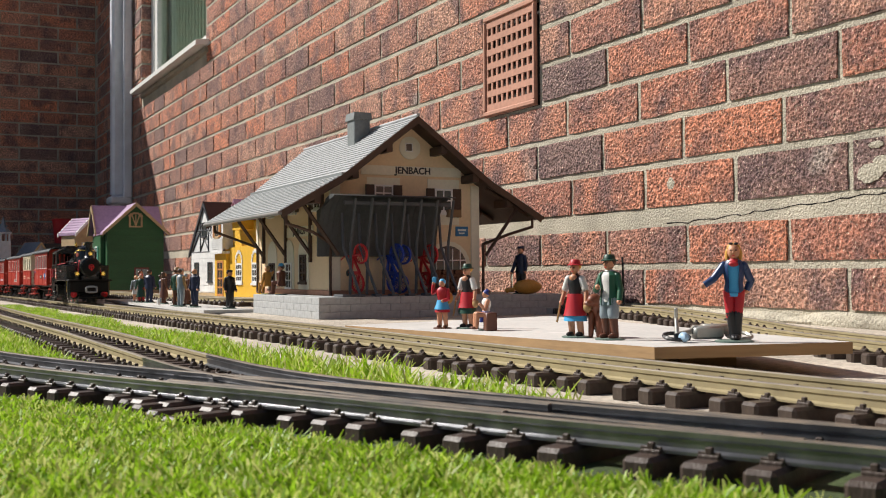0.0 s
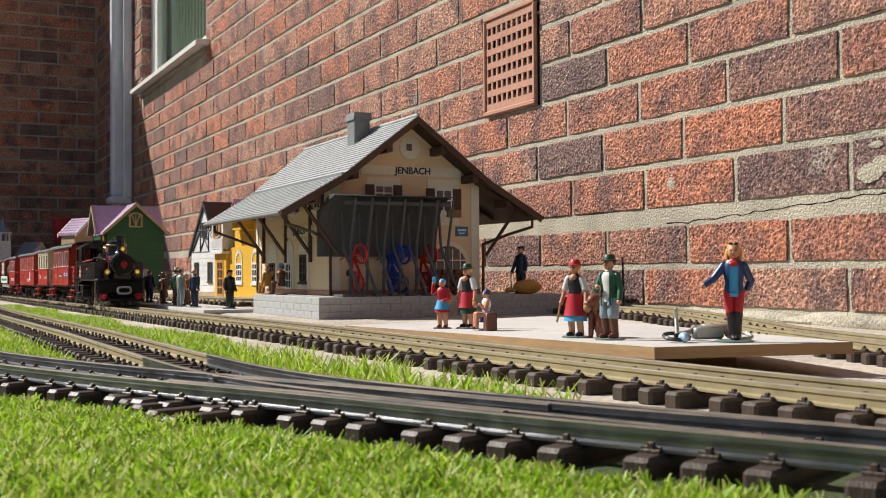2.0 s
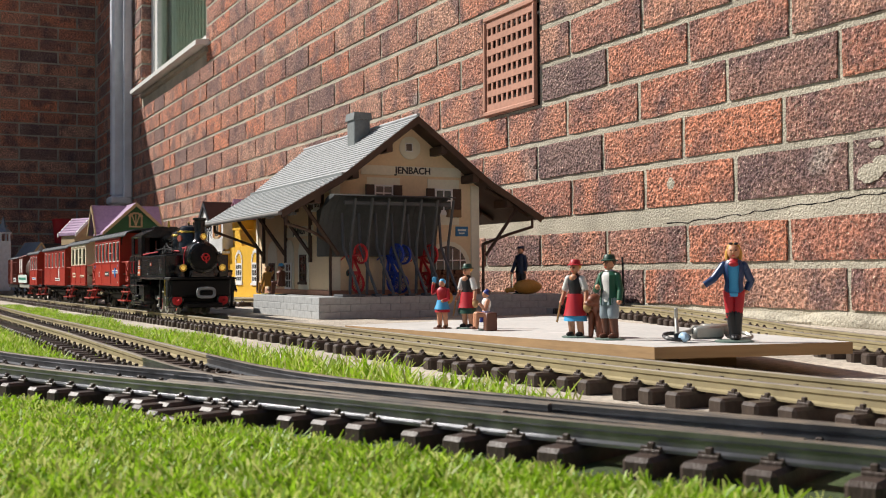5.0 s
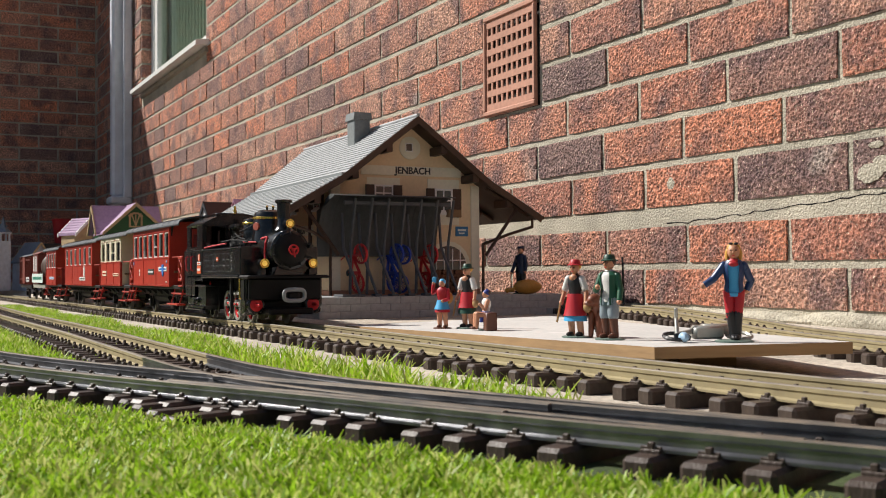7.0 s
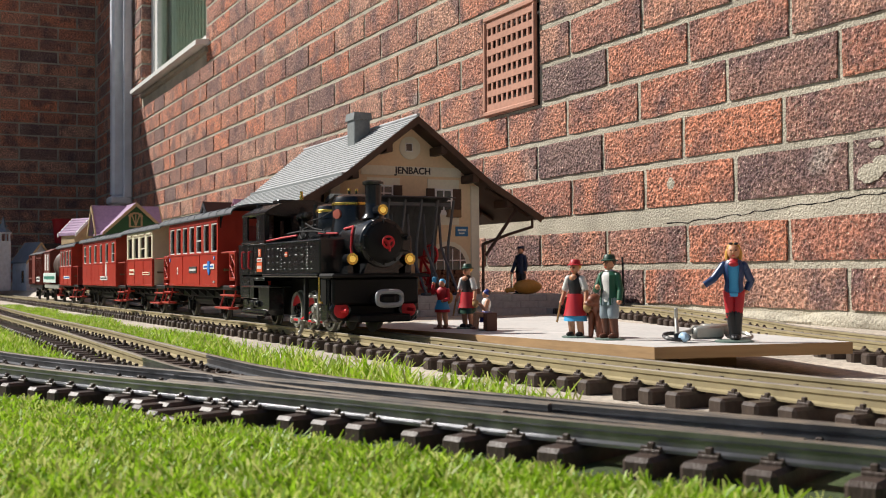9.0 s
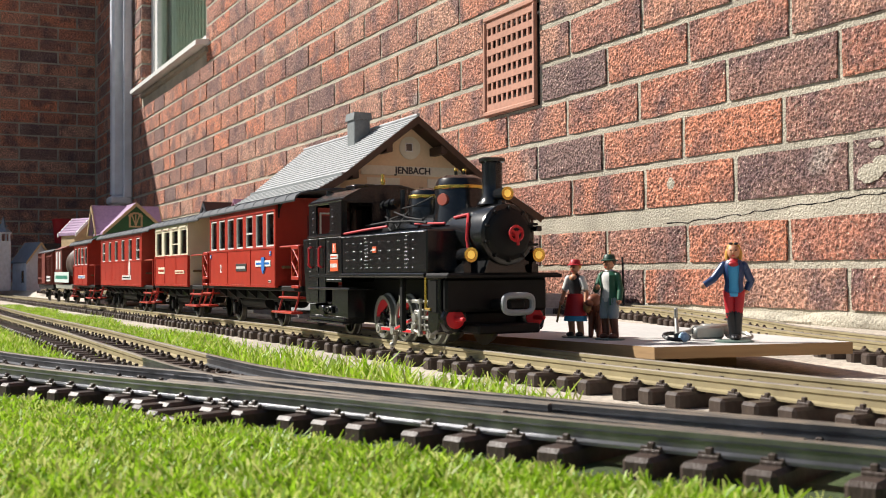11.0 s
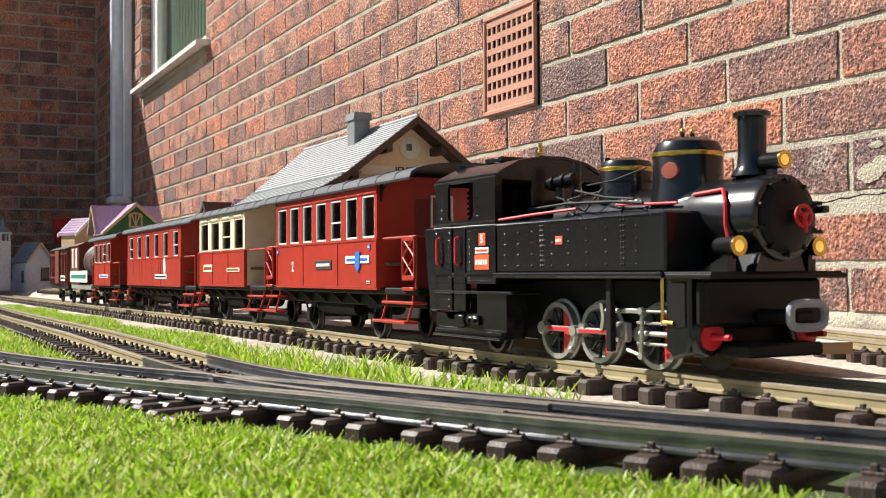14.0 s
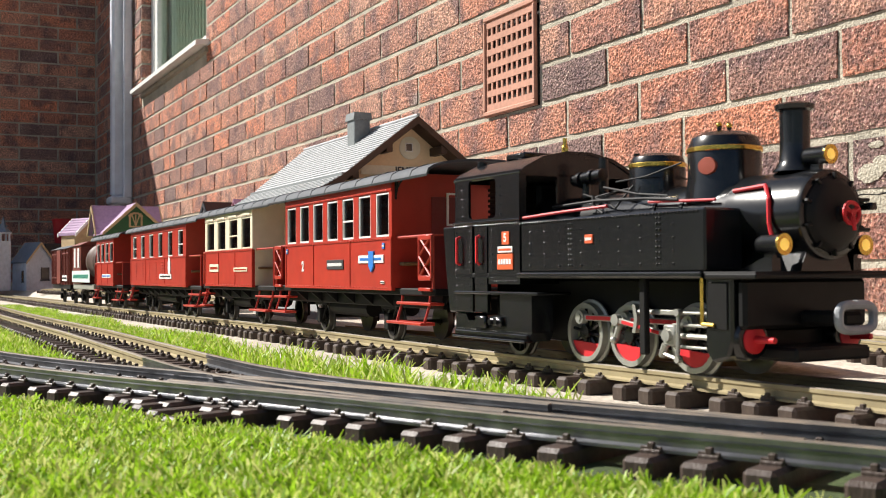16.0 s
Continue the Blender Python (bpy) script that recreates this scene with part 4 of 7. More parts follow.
    bm = bmesh.new()
    arch = [(-W - 0.0004, 0.1285), (-W + 0.004, 0.1325), (-0.03, 0.1405), (-0.01, 0.1445), (0.01, 0.1445), (0.03, 0.1405), (W - 0.004, 0.1325), (W + 0.0004, 0.1285)]
    low = [(y * 0.97, z - 0.002) for y, z in reversed(arch)]
    prism(bm, arch + low, "X", -0.1665, -0.0745)
    box(bm, -0.14, -0.115, -0.02, 0.02, 0.143, 0.1475, 0.001)
    tube(bm, (-0.158, -0.03, 0.139), (-0.158, -0.03, 0.143), 0.004, seg=10)
    part("cab_roof", bm, BLACK, lo, smooth=True)
    for s in (-1, 1):
        bm = bmesh.new()
        box(bm, -0.146, -0.104, *sorted((s * 0.03, s * 0.0305)), 0.098, 0.128)
        for i in range(6):
            box(bm, -0.146, -0.104, *sorted((s * 0.0305, s * 0.0325)), 0.1 + i * 0.004, 0.1022 + i * 0.004, 0.0003)
        part("cab_seat", bm, SEAT_RED, cab, "dark red slatted backrest inside the cab")
        for x in (-0.1566, -0.1278):
            bm = bmesh.new()
            sweep(bm, [(x, s * (W + 0.0005), 0.0655), (x, s * (W + 0.0032), 0.0672), (x, s * (W + 0.0032), 0.0848), (x, s * (W + 0.0005), 0.0862)], 0.0011, 6)
            part("handrail", bm, RED_BRIGHT, cab, "red grab handle", smooth=True)
        yy = s * W
        plate(lo, "number_plate", -0.0976, -0.0881, 0.0792, 0.0882, yy, ORANGE_PLATE, WHITE_TRIM, 0, "orange plate")
        text("number", "5", 0.0085, WHITE_TRIM, lo, pose(-0.0928, yy + s * 0.0008, 0.0837, 90, 0, 0 if s < 0 else 180))
        plate(lo, "name_plate", -0.103, -0.0838, 0.0735, 0.0779, yy, WHITE_TRIM, ORANGE_PLATE, 1)
        plate(lo, "works_plate", -0.1037, -0.0833, 0.0617, 0.0727, yy, ORANGE_PLATE, WHITE_TRIM, 1, "orange plate with white edge")
        plate(lo, "tank_plate", 0.0002, 0.0084, 0.0775, 0.083, yy, ORANGE_PLATE, WHITE_TRIM, 1)
    # lower cab body, ash pan boxes and steps
    for s in (-1, 1):
        bm = bmesh.new()
        prism(bm, [(-0.1842, 0.0945), (-0.1655, 0.0945), (-0.1655, 0.0475), (-0.1645, 0.03), (-0.1745, 0.03), (-0.1785, 0.06)], "Y", *sorted((s * 0.018, s * W)))
        bmesh.ops.bevel(bm, geom=bm.edges[:], offset=0.0012, segments=1, affect="EDGES")
        part("coal_bunker", bm, BLACK, lo, "black coal bunker behind the cab")
        bm = bmesh.new()
        for xa, xb in ((-0.1655, -0.1395), (-0.1362, -0.1188)):
            box(bm, xa, xb, *sorted((s * (W - 0.002), s * W)), 0.031, 0.0515, 0.0004)
        rivets(bm, [(x, 0.034 + 0.0052 * i) for x in (-0.1625, -0.1425) for i in range(4)], s * W, 0.0007)
        part("lower_door", bm, BLACK, lo)
        bm = bmesh.new()
        box(bm, -0.164, -0.0515, *sorted((s * 0.024, s * (W + 0.0022))), 0.0442, 0.0462, 0.0006)
        part("running_board", bm, BLACK, lo)
        bm = bmesh.new()
        prism(bm, [(-0.1665, 0.0292), (-0.152, 0.0292), (-0.1475, 0.0245), (-0.118, 0.0245), (-0.114, 0.0292), (-0.104, 0.0292), (-0.104, 0.044), (-0.0635, 0.044), (-0.0635, 0.0185),
                   (-0.0675, 0.0125), (-0.163, 0.0125), (-0.1665, 0.016)], "Y", *sorted((s * 0.031, s * (W - 0.0015))))
        box(bm, -0.1645, -0.0665, *sorted((s * (W - 0.002), s * (W + 0.0012))), 0.0142, 0.0172, 0.0005)
        box(bm, -0.165, -0.066, *sorted((s * (W - 0.004), s * (W + 0.0032))), 0.0118, 0.0134, 0.0005)
        rivets(bm, [(-0.162 + 0.0031 * i, 0.0182) for i in range(31)], s * (W - 0.0015), 0.0006)
        part("tool_box", bm, BLACK, lo, "riveted black box under the cab")
        bm = bmesh.new()
        for xa, xb, za, zb in ((-0.1335, -0.1195, 0.0195, 0.0285), (-0.115, -0.0985, 0.0215, 0.0285)):
            box(bm, xa, xb, *sorted((s * (W - 0.0018), s * (W + 0.0018))), za, zb, 0.0009)
        for x in (-0.111, -0.103):
            tube(bm, (x, s * (W - 0.0015), 0.025), (x, s * (W + 0.0034), 0.025), 0.002, seg=8)
        part("injector", bm, BLACK, lo, "small black injector fittings", smooth=True)
        bm = bmesh.new()
        box(bm, -0.104, -0.08, *sorted((s * 0.034, s * 0.0475)), 0.0295, 0.0435, 0.001)
        part("ash_pan", bm, BLACK_MATT, lo)
        # cylinder casing with its brass drain pipe
        bm = bmesh.new()
        prism(bm, [(0.1065, 0.0572), (0.1275, 0.0572), (0.1275, 0.0225), (0.124, 0.0135), (0.112, 0.0105), (0.1065, 0.0165)], "Y", *sorted((s * 0.026, s * 0.0488)))
        bmesh.ops.bevel(bm, geom=bm.edges[:], offset=0.0014, segments=1, affect="EDGES")
        cyl = part("cylinder", bm, BLACK, lo, "black cylinder casing")
        bm = bmesh.new()
        box(bm, 0.1095, 0.1245, *sorted((s * 0.0486, s * 0.0496)), 0.0285, 0.054, 0.0006)
        part("cover_plate", bm, BLACK_DOOR, cyl)
        bm = bmesh.new()
        sweep(bm, [(0.1052, s * 0.0495, 0.0565), (0.1052, s * 0.0495, 0.0312), (0.1155, s * 0.0502, 0.0308)], 0.0011, 6)
        part("drain_pipe", bm, GOLD, lo, "thin brass pipe", smooth=True)
        # slide bars, crosshead and valve gear
        bm = bmesh.new()
        box(bm, 0.066, 0.107, *sorted((s * 0.0345, s * 0.0375)), 0.0282, 0.0298, 0.0004)
        box(bm, 0.066, 0.107, *sorted((s * 0.0345, s * 0.0375)), 0.0158, 0.0174, 0.0004)
        tube(bm, (0.068, s * 0.036, 0.0228), (0.107, s * 0.036, 0.0228), 0.0016, seg=8)
        part("slide_bar", bm, SILVER, lo, "bright steel slide bars", smooth=True)
        bm = bmesh.new()
        box(bm, 0.06, 0.0705, *sorted((s * 0.034, s * 0.0392)), 0.0168, 0.029, 0.001)
        tube(bm, (0.0645, s * 0.036, 0.0228), (0.0645, s * 0.0412, 0.0228), 0.0036, seg=12)
        tube(bm, (0.062, s * 0.0385, 0.0175), (0.058, s * 0.0385, 0.0105), 0.0022, seg=8)
        head = part("crosshead", bm, SILVER, lo, "bright steel crosshead", smooth=True)
        bm = bmesh.new()
        box(bm, 0.003, ROD_LENGTH - 0.003, *sorted((s * 0.0372, s * 0.0392)), -0.0016, 0.0016, 0.0004)
        for x in (0.0, ROD_LENGTH):
            tube(bm, (x, s * 0.0365, 0), (x, s * 0.0398, 0), 0.0036, seg=12)
        rod = part("connecting_rod", bm, SILVER, lo, "polished steel connecting rod", smooth=True)
        bm = bmesh.new()
        box(bm, 0.007, ROD_LENGTH - 0.008, *sorted((s * 0.0391, s * 0.0396)), -0.001, 0.001)
        part("rod_inlay", bm, RED_BRIGHT, rod, "red painted inlay")
        PISTONS.append((head, rod, 0.0 if s < 0 else 90.0))
        bm = bmesh.new()
        sweep(bm, [(0.0745, s * 0.0395, 0.0362), (0.0735, s * 0.0395, 0.0095)], 0.0013, 6)
        sweep(bm, [(0.0735, s * 0.0395, 0.0095), (0.058, s * 0.0385, 0.0125)], 0.0012, 6)
        for zz in (0.0362, 0.0095):
            tube(bm, (0.074, s * 0.038, zz), (0.074, s * 0.0412, zz), 0.0022, seg=10)
        part("combination_lever", bm, SILVER, lo, "bright steel valve lever", smooth=True)
        bm = bmesh.new()
        tube(bm, (0.036, s * 0.0385, 0.0357), (0.074, s * 0.0385, 0.0362), 0.0014, seg=8)
        box(bm, 0.052, 0.073, *sorted((s * 0.0365, s * 0.04)), 0.0345, 0.0375, 0.0005)
        tube(bm, (0.074, s * 0.037, 0.0362), (0.107, s * 0.037, 0.0365), 0.0012, seg=8)
        part("valve_rod", bm, SILVER, lo, "bright steel valve rod", smooth=True)
        bm = bmesh.new()
        prism(bm, [(0.0335, 0.0405), (0.0365, 0.0398), (0.0385, 0.0315), (0.0365, 0.0232), (0.0335, 0.0228), (0.0355, 0.0315)], "Y", *sorted((s * 0.0365, s * 0.0405)))
        part("expansion_link", bm, SILVER, lo, smooth=True)
        bm = bmesh.new()
        box(bm, 0.0468, 0.0528, *sorted((s * 0.042, s * 0.046)), 0.011, 0.0565, 0.0009)
        part("brake_hanger", bm, BLACK_MATT, lo, "black hanger under the tank")
    # front: beam, buffers, lamps, coupling
    for nm, dims in (("front_beam", (0.1275, 0.134, -0.046, 0.046, 0.029, 0.0555, 0.002)), ("guard_bar", (0.121, 0.15, -0.026, 0.03, 0.012, 0.0195, 0.0015)),
                     ("lower_beam", (0.11, 0.121, -0.045, 0.045, 0.0125, 0.029, 0.002)), ("front_footplate", (0.11, 0.148, -0.052, 0.052, 0.0555, 0.0585, 0.0008))):
        bm = bmesh.new()
        box(bm, *dims)
        part(nm, bm, BLACK_DOOR, lo)
    for y in (-0.036, 0.036):
        bm = bmesh.new()
        lathe(bm, [(0.0118, 0.112), (0.0118, 0.1275), (0.0105, 0.1295), (0.0085, 0.13), (0.0001, 0.13)], (0, y, 0.0235), "X", 20)
        bf = part("buffer", bm, BLACK, lo, smooth=True)
        bm = bmesh.new()
        lathe(bm, [(0.0078, 0.1295), (0.0078, 0.1308), (0.006, 0.1315), (0.0022, 0.1318), (0.0016, 0.145), (0.0001, 0.1453)], (0, y, 0.0235), "X", 18)
        part("buffer_disc", bm, RED_BRIGHT, bf, "red buffer disc", smooth=True)
    for y, z, x in ((-0.0305, 0.0735, 0.144), (0.0305, 0.0735, 0.144), (0, 0.1215, 0.148)):
        r = 0.0053 if y else 0.0049
        bm = bmesh.new()
        lathe(bm, [(r * 0.85, x - 0.014), (r, x - 0.011), (r, x), (r * 1.08, x + 0.001), (r * 1.08, x + 0.003), (r * 0.9, x + 0.003), (r * 0.9, x + 0.0005), (0.0001, x)], (0, y, z), "X", 20)
        box(bm, x - 0.01, x - 0.004, y - 0.0015, y + 0.0015, (0.0585 if y else 0.112), z - r * 0.8)
        l = part("headlamp", bm, BLACK, lo, smooth=True)
        bm = bmesh.new()
        lathe(bm, [(r * 0.9, x + 0.0008), (r * 0.85, x + 0.0022), (r * 0.5, x + 0.0034), (0.0001, x + 0.0038)], (0, y, z), "X", 18)
        part("lens", bm, LENS, l, "glowing yellow lens", smooth=True)
        bm = bmesh.new()
        lathe(bm, [(r * 0.9, x + 0.003), (r * 1.08, x + 0.0031), (r * 1.08, x + 0.0022)], (0, y, z), "X", 20)
        part("bezel", bm, GOLD, l, "brass bezel", smooth=True)
    bm = bmesh.new()
    ring = []
    for i in range(32):
        a = 2 * math.pi * i / 32
        c, s = math.cos(a), math.sin(a)
        ring.append((0.166, 0.0128 * (1 if c > 0 else -1) * abs(c) ** 0.5, 0.0355 + 0.0066 * (1 if s > 0 else -1) * abs(s) ** 0.6))
    sweep(bm, ring + [ring[0], ring[1]], 0.0024, 8)
    cp = part("coupling_ring", bm, COUPLING_GREY, lo, "pale oval coupling buffer", smooth=True)
    bm = bmesh.new()
    box(bm, 0.134, 0.165, -0.0075, 0.0075, 0.0305, 0.0385, 0.002)
    part("coupling_block", bm, BLACK_MATT, cp)
    bm = bmesh.new()
    bm.free()
    for s in (-1, 1):
        bm = bmesh.new()
        prism(bm, [(0.114, 0.0585), (0.141, 0.0585), (0.141, 0.0665), (0.134, 0.0665), (0.128, 0.064)], "Y", *sorted((s * 0.0275, s * 0.0335)))
        part("lamp_bracket", bm, BLACK, lo)
    for x in (-0.0335, 0.013, 0.0715):
        wheelset(lo, x, 0.0198, BLACK, True, "driving_wheelset", 225.0)
    wheelset(lo, -0.113, 0.0155, BLACK_MATT)
    loco_wheel_rods(lo, (-0.0335, 0.013, 0.0715), 0.0198, 0.0105)
    return lo


def cab_mesh(W):
    """Cab walls with side, front and rear window openings."""
    bm = bmesh.new()
    t = 0.002
    for s in (-1, 1):
        ya, yb = sorted((s * W, s * (W - t)))
        for xa, xb in ((-0.1655, -0.1395), (-0.1362, -0.1188), (-0.1165, -0.0755)):
            box(bm, xa, xb, ya, yb, 0.0515, 0.0965)
        box(bm, -0.1655, -0.0755, *sorted((s * (W - t), s * (W - 2 * t))), 0.0515, 0.0965)
        # window opening with rounded corners, cut in the upper side
        n, x0, x1, z0, z1, rr = 6, -0.1445, -0.1065, 0.0985, 0.1275, 0.0045
        inner = []
        for cx, cz, a0 in ((x1 - rr, z0 + rr, -90), (x1 - rr, z1 - rr, 0), (x0 + rr, z1 - rr, 90), (x0 + rr, z0 + rr, 180)):
            inner.append([(cx + rr * math.cos(radians(a0 + 90 * i / n)), cz + rr * math.sin(radians(a0 + 90 * i / n))) for i in range(n + 1)])
        ox0, ox1, oz0, oz1 = -0.1645, -0.0757, 0.0965, 0.1305
        corner = ((ox1, oz0), (ox1, oz1), (ox0, oz1), (ox0, oz0))
        for q in range(4):
            prism(bm, [corner[q]] + inner[q][::-1], "Y", ya, yb)
            prism(bm, [corner[q], inner[q][-1], inner[(q + 1) % 4][0], corner[(q + 1) % 4]], "Y", ya, yb)
        box(bm, -0.167, -0.0745, *sorted((s * W, s * (W + 0.0012))), 0.0955, 0.097, 0.0004)
        rivets(bm, [(-0.1645 + 0.0031 * i, 0.0937) for i in range(29)], s * W, 0.0007)
        rivets(bm, [(-0.1535, 0.101 + 0.0065 * i) for i in range(4)] + [(-0.1, 0.101 + 0.0065 * i) for i in range(4)], s * W, 0.0007)
        rivets(bm, [(x, 0.056 + 0.0056 * i) for x in (-0.1625, -0.1425, -0.1115) for i in range(7)], s * W, 0.0007)
        rivets(bm, [(-0.114 + 0.0029 * i, 0.0535) for i in range(13)], s * W, 0.0006)
    for x in (-0.1655, -0.078):
        for y0, y1, z0, z1 in ((-W, W, 0.0515, 0.1), (-W, -0.042, 0.1, 0.128), (0.042, W, 0.1, 0.128), (-0.02, 0.02, 0.1, 0.128)):
            box(bm, x, x + 0.002, y0 + 0.002, y1 - 0.002, z0, z1)
        prism(bm, [(-W + 0.002, 0.1265), (W - 0.002, 0.1265), (W - 0.004, 0.1305), (0.03, 0.1385), (0.01, 0.1425), (-0.01, 0.1425), (-0.03, 0.1385), (-W + 0.004, 0.1305)], "X", x, x + 0.002)
    lathe(bm, [(0.026, -0.1), (0.026, -0.077), (0.0001, -0.077)], (0, 0, 0.0895), "X", 24)
    box(bm, -0.12, -0.1, -0.018, 0.018, 0.07, 0.125, 0.003)
    return bm


build_loco()


def coach(name, label, x_end, half, lower, upper, n_win, front, rear, roof_h=0.0135, marks=None, cream_end=False, bogie=False, r=0.0155, wide=0.345, gate=False):
    """A passenger coach: body between -half and half, platforms beyond it, rail level at z = 0."""
    c = vehicle(name, label, "coach", x_end)
    W, z0, zs, zt = 0.051, 0.047, 0.0895, 0.1385
    x0, x1 = -half, half
    bm = bmesh.new()
    box(bm, x0 - rear, x1 + front, -0.046, 0.046, 0.041, 0.047, 0.001)
    for s in (-1, 1):
        box(bm, x0 - rear + 0.01, x1 + front - 0.01, *sorted((s * 0.03, s * 0.034)), 0.03, 0.041, 0.0008)
        for k in range(int(2 * half / 0.045)):
            x = x0 + 0.02 + k * 0.045
            prism(bm, [(s * 0.034, 0.041), (s * 0.046, 0.041), (s * 0.034, 0.031)], "X", x, x + 0.0025)
        tube(bm, (x0 * 0.5, s * 0.02, 0.026), (x1 * 0.2, s * 0.02, 0.026), 0.008, seg=12)
    part("underframe", bm, BLACK_MATT, c)
    body = part("body", coach_body(x0, x1, W, z0, zs, zt, n_win, wide), [lower, upper], c)
    # window frames and panes
    pitch = 2 * half / n_win
    for s in (-1, 1):
        for k in range(n_win):
            xc = x0 + pitch * (k + 0.5)
            w = pitch * wide
            za, zb = zs + 0.0015, 0.1285
            bm = bmesh.new()
            y0, y1 = sorted((s * (W - 0.0028), s * (W - 0.0004)))
            f = 0.0013
            box(bm, xc - w, xc - w + f, y0, y1, za, zb)
            box(bm, xc + w - f, xc + w, y0, y1, za, zb)
            box(bm, xc - w + f, xc + w - f, y0, y1, za, za + f * 1.3)
            box(bm, xc - w + f, xc + w - f, y0, y1, zb - f, zb)
            if (k * 7 + len(label)) % 5 == 3:
                box(bm, xc - w + f, xc + w - f, y0, y1, za + 0.016, za + 0.0175)
            wf = part("window_frame", bm, WHITE_TRIM if upper != CREAM else CREAM, body)
            bm = bmesh.new()
            box(bm, xc - w + f, xc + w - f, *sorted((s * (W - 0.002), s * (W - 0.0026))), za + f, zb - f)
            part("pane", bm, PANE, wf)
    # seats inside
    bm = bmesh.new()
    for k in range(n_win):
        xc = x0 + pitch * (k + 0.9)
        box(bm, xc - 0.003, xc + 0.001, -0.044, 0.044, z0, 0.098, 0.001)
        box(bm, xc - 0.014, xc + 0.012, -0.044, 0.044, 0.066, 0.069, 0.0006)
    part("seats", bm, SEAT, c)
    # roof
    bm = bmesh.new()
    n = 12
    arc = []
    for i in range(n + 1):
        a = math.pi * i / n
        arc.append((-(W + 0.004) * math.cos(a), zt - 0.001 + roof_h * math.sin(a) ** 0.8))
    inner = [(y * 0.985, z - 0.0018) for y, z in reversed(arc)]
    prism(bm, arc + inner, "X", x0 - rear - 0.004, x1 + front + 0.004)
    for k in range(int((2 * half + front + rear) / 0.04)):
        x = x0 - rear + 0.02 + k * 0.04
        prism(bm, [(y * 1.003, z + 0.0006) for y, z in arc] + [(y, z - 0.0008) for y, z in reversed(arc)], "X", x, x + 0.0012)
    part("roof", bm, ROOF, c, "grey curved roof", smooth=True)
    # end platforms with railings and steps
    for d, plat in ((1, front), (-1, rear)):
        if plat < 0.02:
            continue
        xe = x1 if d > 0 else x0
        xo = xe + d * plat
        for s in (-1, 1):
            bm = bmesh.new()
            tube(bm, (xo - d * 0.003, s * 0.046, 0.047), (xo - d * 0.003, s * 0.046, 0.09), 0.0013, seg=8)
            sweep(bm, [(xe + d * 0.001, s * 0.046, 0.0895), (xo - d * 0.003, s * 0.046, 0.0895), (xo - d * 0.003, s * 0.012, 0.0895)], 0.0013, 6)
            gate_rail = part("railing", bm, RED, c, "red platform railing", smooth=True)
            bm = bmesh.new()
            box(bm, *sorted((xo - d * 0.0022, xo - d * 0.0038)), *sorted((s * 0.012, s * 0.0455)), 0.046, 0.0892, 0.0004)
            part("end_sheet", bm, RED_SHADED, gate_rail, "red sheet panel closing the platform, darkened as in shade")
            if gate:
                bm = bmesh.new()
                g0, g1 = xo - d * 0.026, xo - d * 0.003
                yy = s * 0.0475
                for p, q in (((g0, 0.0555), (g0, 0.0895)), ((g1, 0.0555), (g1, 0.0895)), ((g0, 0.056), (g1, 0.073)), ((g1, 0.056), (g0, 0.073)), ((g0, 0.073), (g1, 0.089)), ((g1, 0.073), (g0, 0.089))):
                    tube(bm, (p[0], yy, p[1]), (q[0], yy, q[1]), 0.0011, seg=6)
                for zz in (0.0555, 0.088):
                    box(bm, *sorted((g0, g1)), yy - 0.0012, yy + 0.0012, zz - 0.002, zz + 0.002, 0.0004)
                box(bm, *sorted((g0, g1)), yy - 0.0012, yy + 0.0012, 0.045, 0.0478, 0.0004)
                part("lattice_gate", bm, RED, gate_rail, "bright red lattice gate", smooth=True)
            for zz, yy in ((0.0335, 0.049), (0.0175, 0.054)):
                bm = bmesh.new()
                box(bm, *sorted((xe + d * (0.004 if zz > 0.03 else -0.006), xo - d * (0.003 if zz > 0.03 else 0.01))), *sorted((s * (yy - 0.013), s * yy)), zz, zz + 0.0024, 0.0005)
                part("step", bm, RED, c, "red footstep")
            for xx in (xe + d * 0.007, xo - d * 0.012):
                bm = bmesh.new()
                sweep(bm, [(xx, s * 0.044, 0.044), (xx, s * 0.045, 0.034), (xx, s * 0.05, 0.0185)], 0.0011, 6)
                part("step_hanger", bm, RED, c)
        bm = bmesh.new()
        box(bm, min(xo, xo + d * 0.014), max(xo, xo + d * 0.014), -0.006, 0.006, 0.03, 0.036, 0.001)
        box(bm, min(xo + d * 0.012, xo + d * 0.015), max(xo + d * 0.012, xo + d * 0.015), -0.011, 0.011, 0.026, 0.04, 0.002)
        part("coupling", bm, BLACK_MATT, c)
        bm = bmesh.new()
        box(bm, *sorted((xe + d * 0.0002, xe + d * 0.0012)), -0.014, 0.014, 0.05, 0.125, 0.0003)
        door = part("end_door", bm, CREAM if cream_end else RED_SHADED, body)
